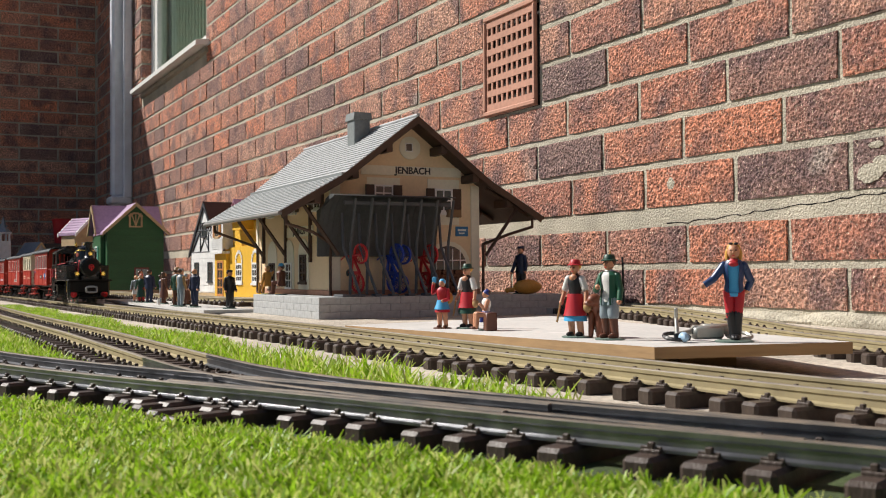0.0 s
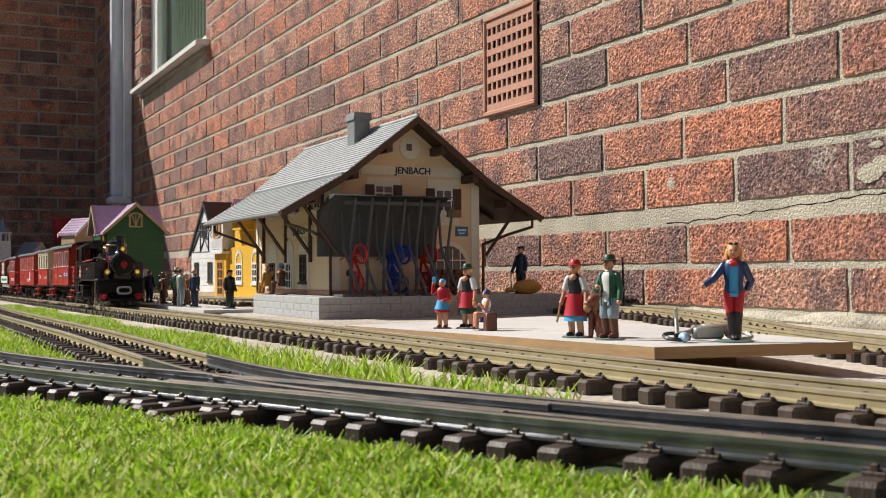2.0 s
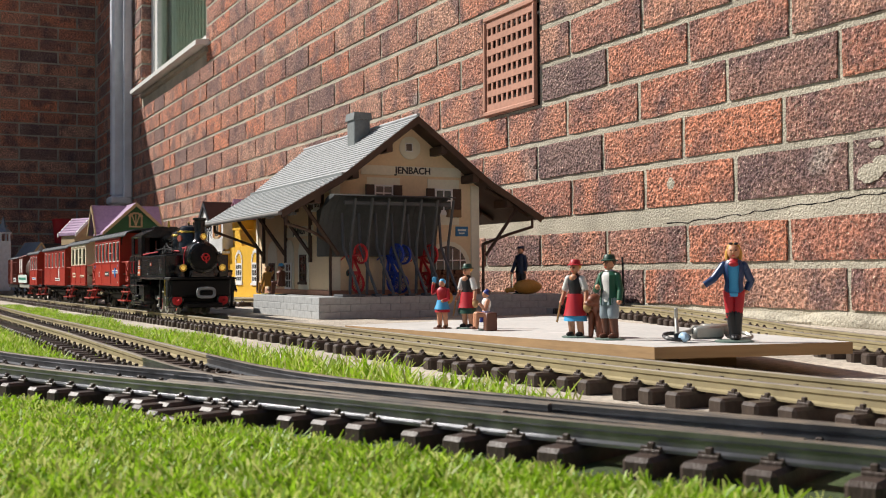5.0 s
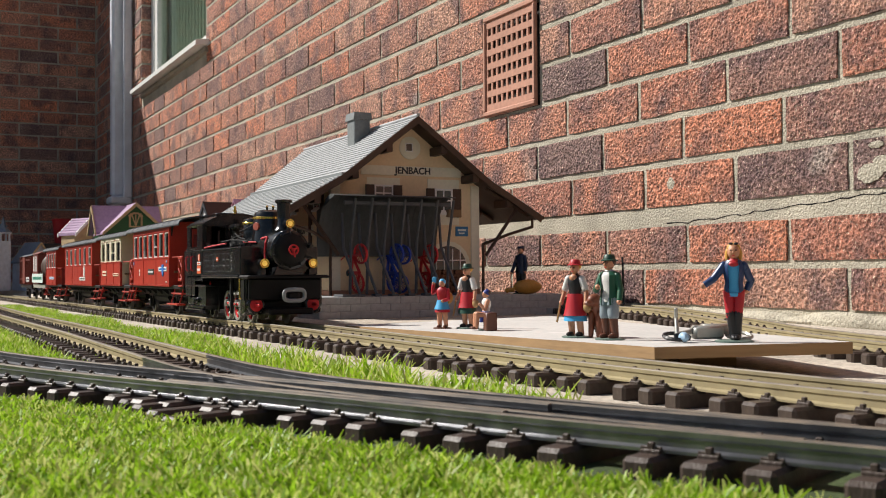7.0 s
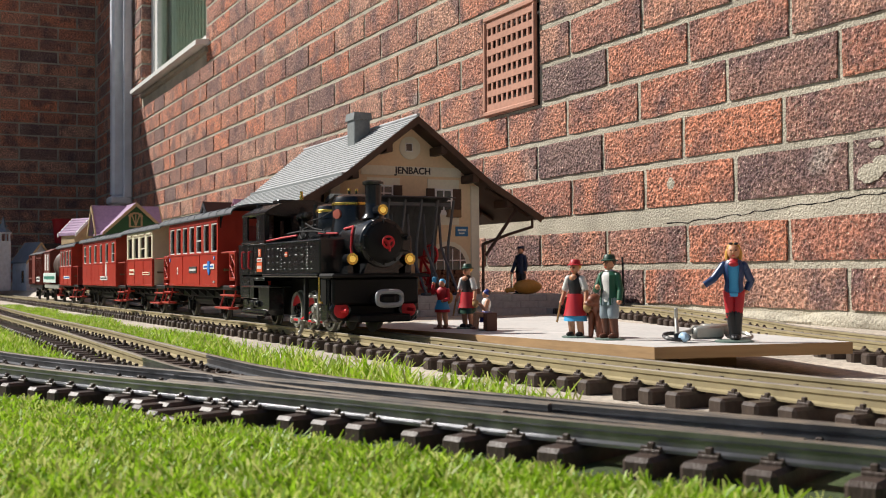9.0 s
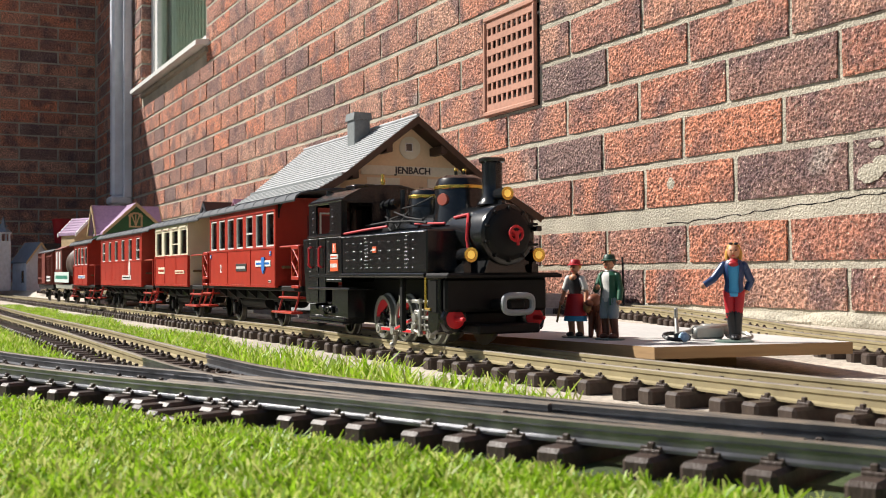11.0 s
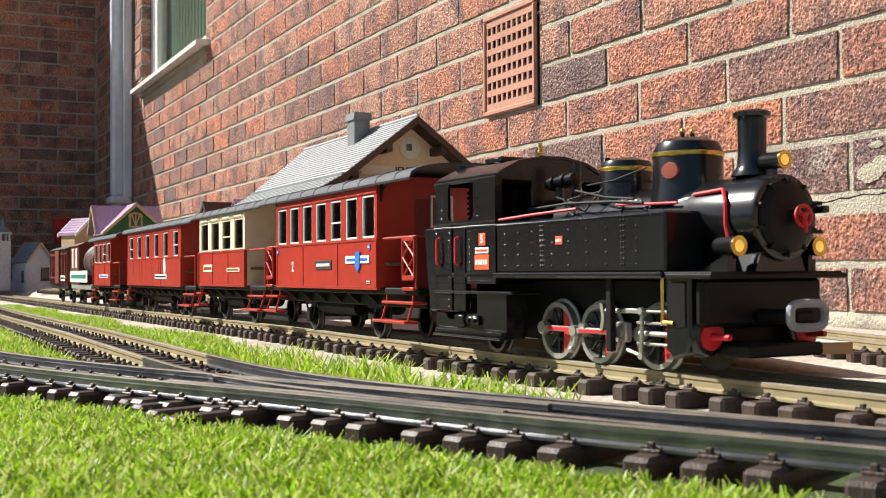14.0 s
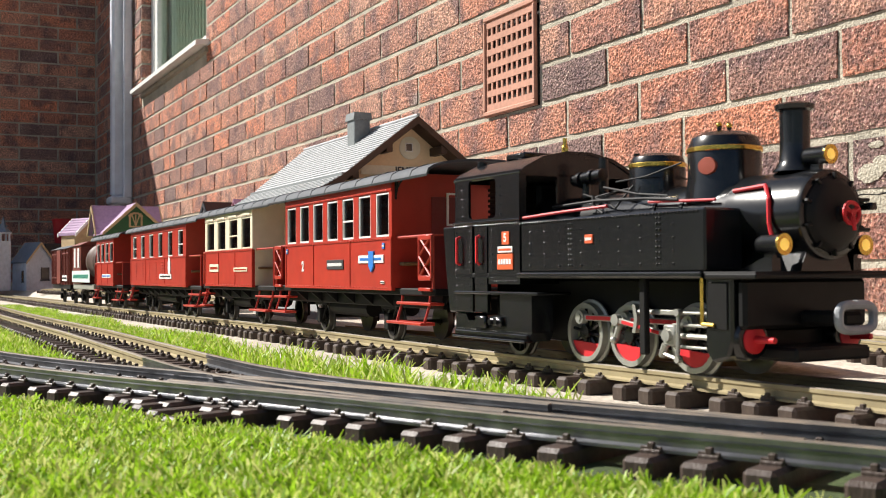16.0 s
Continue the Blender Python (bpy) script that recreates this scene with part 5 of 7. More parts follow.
        if gate:
            bm = bmesh.new()
            fx = sorted((xe + d * 0.0012, xe + d * 0.0026))
            for y0, y1, za, zb in ((0.0, 0.0018, 0.1, 0.1286), (0.0202, 0.022, 0.1, 0.1286), (0.0018, 0.0202, 0.1, 0.1018), (0.0018, 0.0202, 0.1268, 0.1286)):
                box(bm, *fx, y0, y1, za, zb)
            part("window_frame", bm, WHITE_TRIM, door, "white door window frame")
            for s in (-1, 1):
                bm = bmesh.new()
                sweep(bm, [(xe + d * 0.001, s * 0.0475, 0.124), (xe + d * 0.004, s * 0.0475, 0.131), (xe + d * 0.0085, s * 0.0475, 0.1345), (xe + d * 0.014, s * 0.0475, 0.1375)], 0.0009, 6)
                sweep(bm, [(xe + d * 0.001, s * 0.0475, 0.131), (xe + d * 0.005, s * 0.0475, 0.1365)], 0.0009, 6)
                tube(bm, (xe + d * 0.001, s * 0.0475, 0.122), (xe + d * 0.001, s * 0.0475, 0.138), 0.001, seg=6)
                part("roof_bracket", bm, BLACK_MATT, body, "black scroll bracket under the roof", smooth=True)
    # running gear
    axles = (-half * 0.62, half * 0.62) if not bogie else (-half * 0.78, -half * 0.52, half * 0.52, half * 0.78)
    for x in axles:
        wheelset(c, x, r)
        for s in (-1, 1):
            bm = bmesh.new()
            box(bm, x - 0.005, x + 0.005, *sorted((s * 0.028, s * 0.0335)), 0.009, 0.024, 0.0012)
            box(bm, x - 0.018, x + 0.018, *sorted((s * 0.0285, s * 0.031)), 0.0275, 0.0305, 0.0008)
            tube(bm, (x - 0.016, s * 0.03, 0.03), (x - 0.004, s * 0.03, 0.012), 0.001, seg=6)
            tube(bm, (x + 0.016, s * 0.03, 0.03), (x + 0.004, s * 0.03, 0.012), 0.001, seg=6)
            part("axlebox", bm, BLACK_MATT, c)
    if marks:
        marks(c, body, x0, x1, W)
    return c


def coach_body(x0, x1, W, z0, zs, zt, n_win, wide):
    bm = bmesh.new()
    pitch = (x1 - x0) / n_win
    t = 0.003
    for s in (-1, 1):
        ya, yb = sorted((s * W, s * (W - t)))
        box(bm, x0, x1, ya, yb, z0 - 0.002, zs, 0, 0)
        box(bm, x0, x1, ya, yb, 0.129, zt, 0, 1)
        for k in range(n_win + 1):
            xc = x0 + pitch * k
            a, b = max(x0, xc - pitch * (0.495 - wide)), min(x1, xc + pitch * (0.495 - wide))
            box(bm, a, b, ya, yb, zs, 0.129, 0, 1)
        yo = sorted((s * W, s * (W + 0.0007)))
        box(bm, x0, x1, *yo, zs - 0.0012, zs + 0.0012, 0, 0)
        box(bm, x0, x1, *yo, 0.1298, 0.1315, 0, 1)
        box(bm, x0, x1, *yo, z0 - 0.002, z0 + 0.001, 0, 0)
        for x in [x0 + 0.002, x1 - 0.002] + [x0 + (x1 - x0) * q for q in (0.31, 0.66)]:
            box(bm, x - 0.0011, x + 0.0011, *yo, z0, zs - 0.0012, 0, 0)
        pts = [(x0 + 0.004 + 0.0075 * i, zz) for i in range(int((x1 - x0 - 0.008) / 0.0075) + 1) for zz in (z0, zs, 0.1306)]
        rivets(bm, pts, s * (W + 0.0006), 0.0007, 0)
    for x in (x0, x1 - t):
        box(bm, x, x + t, -W + t, W - t, z0, zt + 0.006, 0, 1)
    return bm


def marks_one(c, body, x0, x1, W):
    for s in (-1, 1):
        y = s * (W + 0.0001)
        d = 1 if s < 0 else -1
        text("numeral", "2", 0.014, WHITE_TRIM, body, pose(d * -0.086, y, 0.0665, 90, 0, 0 if s < 0 else 180), 0.0004, "white painted numeral")
        plate(body, "name_plate", *sorted((d * -0.014, d * 0.03)), 0.0635, 0.0725, y, DARK_TRIM, WHITE_TRIM, 1, "dark name plate with white writing")
        plate(body, "destination_band", *sorted((d * 0.068, d * 0.126)), 0.0685, 0.0755, y, WHITE_TRIM, BLUE_TRIM, 1, "white band with blue writing")
        bm = bmesh.new()
        prism(bm, [(d * 0.0935, 0.079), (d * 0.1045, 0.079), (d * 0.1045, 0.066), (d * 0.099, 0.0605), (d * 0.0935, 0.066)], "Y", *sorted((y, y + s * 0.0014)))
        part("shield", bm, BLUE_TRIM, body, "blue painted shield")
        plate(body, "panel_mark", *sorted((d * 0.123, d * 0.128)), 0.0805, 0.0855, y, BLUE_TRIM, WHITE_TRIM, 1)
        plate(body, "panel_mark", *sorted((d * -0.138, d * -0.133)), 0.0805, 0.0855, y, BLUE_TRIM, WHITE_TRIM, 1)
        plate(body, "panel_mark", *sorted((d * 0.119, d * 0.127)), 0.0505, 0.053, y, WHITE_TRIM, DARK_TRIM, 1)


def marks_two(c, body, x0, x1, W):
    for s in (-1, 1):
        y, d = s * (W + 0.0001), (1 if s < 0 else -1)
        plate(body, "gold_plate", *sorted((d * -0.085, d * -0.04)), 0.0635, 0.0735, y, CREAM, RED, 1, "cream lettered panel")
        plate(body, "gold_plate", *sorted((d * 0.032, d * 0.09)), 0.0635, 0.0685, y, CREAM, RED, 1, "cream lettered panel")
        for k in range(4):
            xc = x0 + (x1 - x0) / 4 * (k + 0.5)
            bm = bmesh.new()
            box(bm, xc - 0.018, xc + 0.018, *sorted((s * W, s * (W + 0.0012))), 0.1305, 0.1335, 0.0003)
            part("vent_hood", bm, CREAM, body)


def marks_three(c, body, x0, x1, W):
    for s in (-1, 1):
        y, d = s * (W + 0.0001), (1 if s < 0 else -1)
        plate(body, "name_plate", *sorted((d * 0.03, d * 0.115)), 0.0565, 0.064, y, WHITE_TRIM, DARK_TRIM, 1, "white lettered board")
        bm = bmesh.new()
        lathe(bm, [(0.011, 0), (0.011, s * 0.0008), (0.0001, s * 0.0008)], (d * 0.1, y, 0.076), "Y", 18, 0, (1.3, 0.75))
        part("emblem", bm, WHITE_TRIM, body, "white oval emblem")
        for q in (-0.16, -0.105, -0.05, 0.0, 0.05):
            bm = bmesh.new()
            for k in range(7):
                box(bm, q - 0.006, q + 0.006, *sorted((s * W, s * (W + 0.001))), 0.055 + k * 0.0045, 0.0565 + k * 0.0045, 0.0003)
            part("louvre", bm, RED, body)


def marks_four(c, body, x0, x1, W):
    for s in (-1, 1):
        y, d = s * (W + 0.0001), (1 if s < 0 else -1)
        plate(body, "name_plate", *sorted((d * -0.03, d * 0.07)), 0.0605, 0.0675, y, WHITE_TRIM, BLUE_TRIM, 1, "white lettered board")


coach("passenger_coach", "red wooden coach with white window frames and grey roof", 0.4215, 0.1425, RED, RED, 7, 0.073, 0.05, marks=marks_one, gate=True)
coach("passenger_coach", "red coach with cream upper half and open platform", 0.0445, 0.1105, RED, CREAM, 4, 0.07, 0.03, marks=marks_two, cream_end=True)
coach("passenger_coach", "long red coach with narrow windows and grey roof", -0.385, 0.208, RED, RED, 6, 0.07, 0.03, marks=marks_three, bogie=True, wide=0.22)
coach("passenger_coach", "short red coach with pale window frames", -0.869, 0.1, RED, RED, 4, 0.07, 0.05, marks=marks_four)


def wagon_base(c, half, sole):
    bm = bmesh.new()
    box(bm, -half, half, -0.045, 0.045, 0.036, 0.047, 0.001)
    part("floor", bm, sole, c)
    for x in (-half * 0.6, half * 0.6):
        wheelset(c, x, 0.0155)
        for s in (-1, 1):
            bm = bmesh.new()
            box(bm, x - 0.005, x + 0.005, *sorted((s * 0.028, s * 0.0335)), 0.009, 0.024, 0.0012)
            box(bm, x - 0.018, x + 0.018, *sorted((s * 0.0285, s * 0.031)), 0.0275, 0.036, 0.0008)
            part("axlebox", bm, BLACK_MATT, c)
    for d in (-1, 1):
        bm = bmesh.new()
        box(bm, *sorted((d * half, d * (half + 0.016))), -0.009, 0.009, 0.028, 0.038, 0.002)
        part("coupling", bm, BLACK_MATT, c)


def build_tank_wagon():
    c = vehicle("tank_wagon", "brown barrel wagon with brakeman's hut and pale sign", "wagon", -1.195)
    wagon_base(c, 0.15, GREY_SOLE)
    bm = bmesh.new()
    lathe(bm, [(0.0001, 0.0), (0.03, 0.002), (0.041, 0.008), (0.0415, 0.03), (0.0425, 0.032), (0.0425, 0.036), (0.0415, 0.038), (0.0415, 0.11), (0.0425, 0.112), (0.0425, 0.116),
               (0.0415, 0.118), (0.041, 0.14), (0.03, 0.146), (0.0001, 0.148)], (0.002, 0, 0.098), "X", 28)
    part("barrel", bm, BARREL, c, "round brown tank", smooth=True)
    bm = bmesh.new()
    box(bm, -0.148, -0.02, -0.047, 0.047, 0.047, 0.137, 0.002)
    prism(bm, [(-0.05, 0.136), (0.05, 0.136), (0.03, 0.145), (-0.03, 0.145)], "X", -0.152, -0.016)
    part("hut", bm, BROWN, c)
    for s in (-1, 1):
        for x in (-0.105, -0.05):
            bm = bmesh.new()
            box(bm, x - 0.012, x + 0.012, *sorted((s * 0.047, s * 0.0485)), 0.085, 0.13, 0.0005)
            part("shutter", bm, WHITE_TRIM, c, "white painted shutter")
        plate(c, "sign", -0.135, 0.128, 0.052, 0.078, s * 0.0495, PALE_SIGN, SIGN_GREEN, 1, "pale sign board with green writing")


def build_van():
    c = vehicle("goods_van", "dark red-brown covered goods van", "wagon", -1.56)
    wagon_base(c, 0.165, BLACK_MATT)
    bm = bmesh.new()
    box(bm, -0.163, 0.163, -0.047, 0.047, 0.047, 0.137, 0.001)
    for s in (-1, 1):
        for k in range(12):
            x = -0.158 + k * 0.0285
            box(bm, x, x + 0.003, *sorted((s * 0.047, s * 0.0495)), 0.047, 0.137, 0.0004)
        for z in (0.062, 0.122):
            box(bm, -0.163, 0.163, *sorted((s * 0.047, s * 0.0488)), z, z + 0.004, 0.0004)
    part("body", bm, BROWN, c)
    for s in (-1, 1):
        bm = bmesh.new()
        box(bm, -0.035, 0.035, *sorted((s * 0.0495, s * 0.052)), 0.05, 0.133, 0.0006)
        part("sliding_door", bm, BROWN, c)
        plate(c, "panel_mark", 0.06, 0.14, 0.056, 0.07, s * 0.0497, WHITE_TRIM, DARK_TRIM, 1)
    bm = bmesh.new()
    prism(bm, [(-0.051, 0.136), (0.051, 0.136), (0.03, 0.1445), (0, 0.147), (-0.03, 0.1445)], "X", -0.168, 0.168)
    part("roof", bm, ROOF, c)


build_tank_wagon()
build_van()

# ---- model station ----
CREAM_WALL = mat("station_cream", (0.8, 0.61, 0.38), 0.7, grain=200, bump=0.12, var=0.05, big=14)
PALE_WALL = mat("station_trim", (0.8, 0.75, 0.6), 0.7, grain=200, bump=0.08, var=0.05)
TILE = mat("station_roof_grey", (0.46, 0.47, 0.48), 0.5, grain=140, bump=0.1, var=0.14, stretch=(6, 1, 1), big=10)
TIMBER = mat("dark_brown_timber", (0.075, 0.038, 0.022), 0.6, grain=120, bump=0.15)
PLINTH = mat("plinth_grey", (0.44, 0.45, 0.45), 0.7, grain=170, bump=0.3, var=0.12)
CHIMNEY_LAP_SHADE = mat("chimney_and_lap_shade_grey", (0.2, 0.22, 0.22), 0.65, grain=150, bump=0.15)
SHED = mat("shelter_grey", (0.068, 0.074, 0.075), 0.55, grain=110, bump=0.1, var=0.14)
POST = mat("shelter_post_grey", (0.085, 0.092, 0.105), 0.45, grain=110, bump=0.05)
BLUE_TOY = mat("toy_blue", (0.02, 0.06, 0.42), 0.4, bump=0, var=0.1)
RED_TOY = mat("toy_red", (0.6, 0.02, 0.025), 0.4, bump=0, var=0.1)
SIGN_BLUE = mat("sign_blue", (0.02, 0.16, 0.36), 0.5, bump=0, var=0.05)
LOGS = mat("firewood", (0.16, 0.07, 0.035), 0.8, grain=150, bump=0.4)
GUTTER = mat("gutter_grey", (0.2, 0.19, 0.18), 0.5, grain=90)
BRICK_BASE = mat("brick_base", (0.5, 0.26, 0.17), 0.8, grain=200)
GROUND_HI = -0.1725
PL = -0.1385


def build_plinth():
    p = thing("station_platform", "grey block-built platform under the model station", "platform")
    bm = bmesh.new()
    box(bm, -0.55, -0.203, -0.541, -0.103, GROUND_HI - 0.004, PL - 0.0015)
    part("core", bm, PLINTH, p)
    h = (PL - GROUND_HI) / 3
    meshes = {}
    def block(m, w, hh):
        k = (round(w, 4), round(hh, 4))
        if k not in meshes:
            b = bmesh.new()
            box(b, -w / 2, w / 2, 0, 0.004, -hh / 2, hh / 2, 0.0005)
            meshes[k] = finish("block", b, PLINTH)
        ob = new("block", meshes[k])
        ob.parent, ob.matrix_basis = p, m
    for r in range(3):
        z = GROUND_HI + h * (r + 0.5)
        for side in range(2):
            L, n = (0.35, 10) if side == 0 else (0.441, 13)
            w = L / n
            for i in range(n + (r % 2)):
                a, b = max(0, (i - 0.5 * (r % 2)) * w), min(L, (i + 1 - 0.5 * (r % 2)) * w)
                if b - a < 0.004:
                    continue
                c = (a + b) / 2
                if side == 0:
                    block(pose(-0.55 + c, -0.544, z), b - a - 0.0002, h - 0.0002)
                else:
                    block(pose(-0.2, -0.543 + c, z, 0, 0, 90), b - a - 0.0002, h - 0.0002)
    bm = bmesh.new()
    box(bm, -0.551, -0.201, -0.5425, -0.1, PL - 0.0015, PL, 0.0005)
    part("paving", bm, PLINTH, p)


build_plinth()


def roof_z(y):
    d = abs(y + 0.351)
    return 0.158 - 0.76 * d if d < 0.124 else 0.158 - 0.76 * 0.124 - 0.002 - 0.575 * (d - 0.124)


def window(parent, plane, at, u, z, w, h, frame_mat, bars=(1, 1), shutters=None, name="window", sill=True, arch=False):
    """A framed window on a wall: plane "X" faces +x at x = at, plane "Y" faces -y at y = at; u runs along the wall."""
    def bx(bm, u0, u1, z0, z1, d0, d1, mi=0):
        if plane == "X":
            box(bm, at + d0, at + d1, u0, u1, z0, z1, 0, mi)
        else:
            box(bm, u0, u1, at - d1, at - d0, z0, z1, 0, mi)
    bm = bmesh.new()
    f = min(w, h) * 0.1
    bx(bm, u - w / 2, u - w / 2 + f, z, z + h, 0.0002, 0.002)
    bx(bm, u + w / 2 - f, u + w / 2, z, z + h, 0.0002, 0.002)
    bx(bm, u - w / 2 + f, u + w / 2 - f, z, z + f, 0.0002, 0.002)
    bx(bm, u - w / 2 + f, u + w / 2 - f, z + h - f, z + h, 0.0002, 0.002)
    for i in range(1, bars[0] + 1):
        c = u - w / 2 + w * i / (bars[0] + 1)
        bx(bm, c - f * 0.35, c + f * 0.35, z + f, z + h - f, 0.0002, 0.0015)
    for i in range(1, bars[1] + 1):
        c = z + h * i / (bars[1] + 1)
        bx(bm, u - w / 2 + f, u + w / 2 - f, c - f * 0.35, c + f * 0.35, 0.0003, 0.0016)
    if arch:
        n = 8
        for i in range(n):
            a = math.pi * (i + 0.5) / n
            bx(bm, u + w / 2 * math.cos(a) - f * 0.9, u + w / 2 * math.cos(a) + f * 0.9, z + h + w / 2 * math.sin(a) - f * 0.9, z + h + w / 2 * math.sin(a) + f * 0.9, 0.0002, 0.002)
    win = part(name, bm, frame_mat, parent)
    bm = bmesh.new()
    bx(bm, u - w / 2 + f * 0.5, u + w / 2 - f * 0.5, z + f * 0.5, z + h - f * 0.5, 0.0001, 0.0007)
    part("pane", bm, GLASS, win)
    if sill:
        bm = bmesh.new()
        bx(bm, u - w / 2 - f, u + w / 2 + f, z - f * 1.2, z, 0.0002, 0.004)
        part("sill", bm, frame_mat, win)
    if shutters:
        for s in (-1, 1):
            bm = bmesh.new()
            c = u + s * (w * 0.5 + w * 0.25)
            bx(bm, c - w * 0.23, c + w * 0.23, z, z + h, 0.0005, 0.0025)
            for k in range(6):
                zz = z + h * (k + 0.3) / 6
                bx(bm, c - w * 0.18, c + w * 0.18, zz, zz + h * 0.06, 0.0025, 0.0032)
            part("shutter", bm, shutters, win)
    return win


def skew(bm):
    """The far end of the roof is cut back towards the eaves."""
    for v in bm.verts:
        if v.co.x < -0.7:
            v.co.x += 0.1 * abs(v.co.y + 0.351) / 0.236


def build_station():
    s = thing("station_building", "cream model railway station with grey roof and timber canopy", "model building")
    x0, x1, ya, yb = -0.722, -0.30, -0.485, -0.214
    bm = bmesh.new()
    prism(bm, [(ya, PL), (yb, PL), (yb, roof_z(yb) - 0.004), (-0.351, 0.152), (ya, roof_z(ya) - 0.004)], "X", x0, x1)
    body = part("shell", bm, CREAM_WALL, s)
    for dims in ((x1 - 0.01, x1 + 0.0022, ya - 0.0022, ya + 0.014, PL + 0.004, roof_z(ya) - 0.004), (x1 - 0.01, x1 + 0.0022, yb - 0.014, yb + 0.0022, PL + 0.004, roof_z(yb) - 0.004),
                 (x0, x0 + 0.014, ya - 0.0022, ya + 0.005, PL + 0.004, roof_z(ya) - 0.004)):
        bm = bmesh.new()
        box(bm, *dims, 0.0005)
        part("corner_pilaster", bm, PALE_WALL, s, "pale corner strip")
    bm = bmesh.new()
    box(bm, x0, x1 + 0.003, ya - 0.003, ya, PL, PL + 0.009, 0.0005)
    box(bm, x1, x1 + 0.003, ya, yb + 0.003, PL, PL + 0.009, 0.0005)
    part("brick_base", bm, BRICK_BASE, s, "low brick-red base course")
    # gable: sign board, round window, windows
    bm = bmesh.new()
    box(bm, x1, x1 + 0.0022, -0.434, -0.247, 0.0635, 0.0795, 0.0004)
    sign = part("sign_board", bm, PALE_WALL, s, "cream station name board")
    text("station_name", "JENBACH", 0.0158, DARK_TRIM, sign, pose(x1 + 0.0023, -0.339, 0.0716, 90, 0, 90), 0.0004)
    bm = bmesh.new()
    lathe(bm, [(0.0195, 0.0002), (0.0195, 0.0015), (0.0182, 0.0022), (0.0001, 0.0022)], (x1, -0.344, 0.111), "X", 28)
    rw = part("round_window", bm, PALE_WALL, s, "pale round plaster surround", smooth=True)
    window(rw, "X", x1 + 0.002, -0.3465, 0.1045, 0.0135, 0.0145, WHITE_TRIM, (0, 0), sill=False)
    for u, z, h in ((-0.393, 0.007, 0.048), (-0.281, -0.015, 0.07)):
        bm = bmesh.new()
        box(bm, x1, x1 + 0.0012, u - 0.03, u + 0.03, z - 0.004, z + h + 0.004)
        part("window_surround", bm, PALE_WALL, s)
        window(s, "X", x1 + 0.0012, u, z + h * 0.25, 0.034, h * 0.58, WHITE_TRIM, (1, 1), TIMBER)
    bm = bmesh.new()
    box(bm, x1 + 0.002, x1 + 0.013, -0.277, -0.252, -0.006, 0.007, 0.0008)
    part("window_box", bm, SEAT, s, "small wooden flower box")
    bm = bmesh.new()
    box(bm, x1, x1 + 0.0018, -0.258, -0.234, -0.0385, -0.0215, 0.0003)
    box(bm, x1 + 0.0018, x1 + 0.0022, -0.254, -0.238, -0.0295, -0.026, 0, 1)
    box(bm, x1 + 0.0018, x1 + 0.0022, -0.252, -0.241, -0.0345, -0.032, 0, 1)
    part("notice", bm, [SIGN_BLUE, PALE_SIGN], s, "small blue notice")
    bm = bmesh.new()
    pts = [(-0.316, PL), (-0.230, PL), (-0.230, -0.09)] + [(-0.273 + 0.043 * math.cos(a), -0.09 + 0.043 * math.sin(a)) for a in [math.pi * i / 10 for i in range(1, 10)]] + [(-0.316, -0.09)]
    prism(bm, pts, "X", x1, x1 + 0.0014)
    part("arch_surround", bm, PALE_WALL, s)
    bm = bmesh.new()
    pts = [(-0.308, PL), (-0.238, PL), (-0.238, -0.09)] + [(-0.273 + 0.035 * math.cos(a), -0.09 + 0.035 * math.sin(a)) for a in [math.pi * i / 10 for i in range(1, 10)]] + [(-0.308, -0.09)]
    prism(bm, pts, "X", x1 + 0.0014, x1 + 0.0018)
    arch = part("arch_window", bm, GLASS, s)
    bm = bmesh.new()
    for u in (-0.296, -0.281, -0.265, -0.25):
        box(bm, x1 + 0.0018, x1 + 0.003, u - 0.001, u + 0.001, -0.12, -0.06)
    for z in (-0.1, -0.08):
        box(bm, x1 + 0.0018, x1 + 0.0031, -0.306, -0.24, z - 0.001, z + 0.001)
    part("glazing_bars", bm, WHITE_TRIM, arch)
    # long side: arched doors and windows, name board
    for u in (-0.44, -0.52, -0.62):
        bm = bmesh.new()
        pts = [(u - 0.027, PL + 0.008), (u + 0.027, PL + 0.008), (u + 0.027, -0.067)] + [(u + 0.027 * math.cos(a), -0.067 + 0.027 * math.sin(a)) for a in [math.pi * i / 10 for i in range(1, 10)]] + [(u - 0.027, -0.067)]
        prism(bm, pts, "Y", ya - 0.0016, ya)
        part("arch_surround", bm, PALE_WALL, s)
        window(s, "Y", ya - 0.0016, u, PL + (0.022 if u in (-0.44,) else 0.009), 0.034, 0.048, TIMBER if u != -0.52 else WHITE_TRIM, (1, 2), name="door" if u == -0.52 else "window", sill=u != -0.52)
    bm = bmesh.new()
    box(bm, -0.53, -0.39, ya - 0.0022, ya, -0.036, -0.018, 0.0004)
    sb = part("sign_board", bm, PALE_WALL, s, "cream station name board")
    text("station_name", "JENBACH", 0.0155, DARK_TRIM, sb, pose(-0.46, ya - 0.0024, -0.0272, 90, 0, 0), 0.0003)
    for u in (-0.37, -0.5, -0.63):
        window(s, "Y", ya, u, 0.008, 0.034, 0.034, WHITE_TRIM, (1, 1), TIMBER)
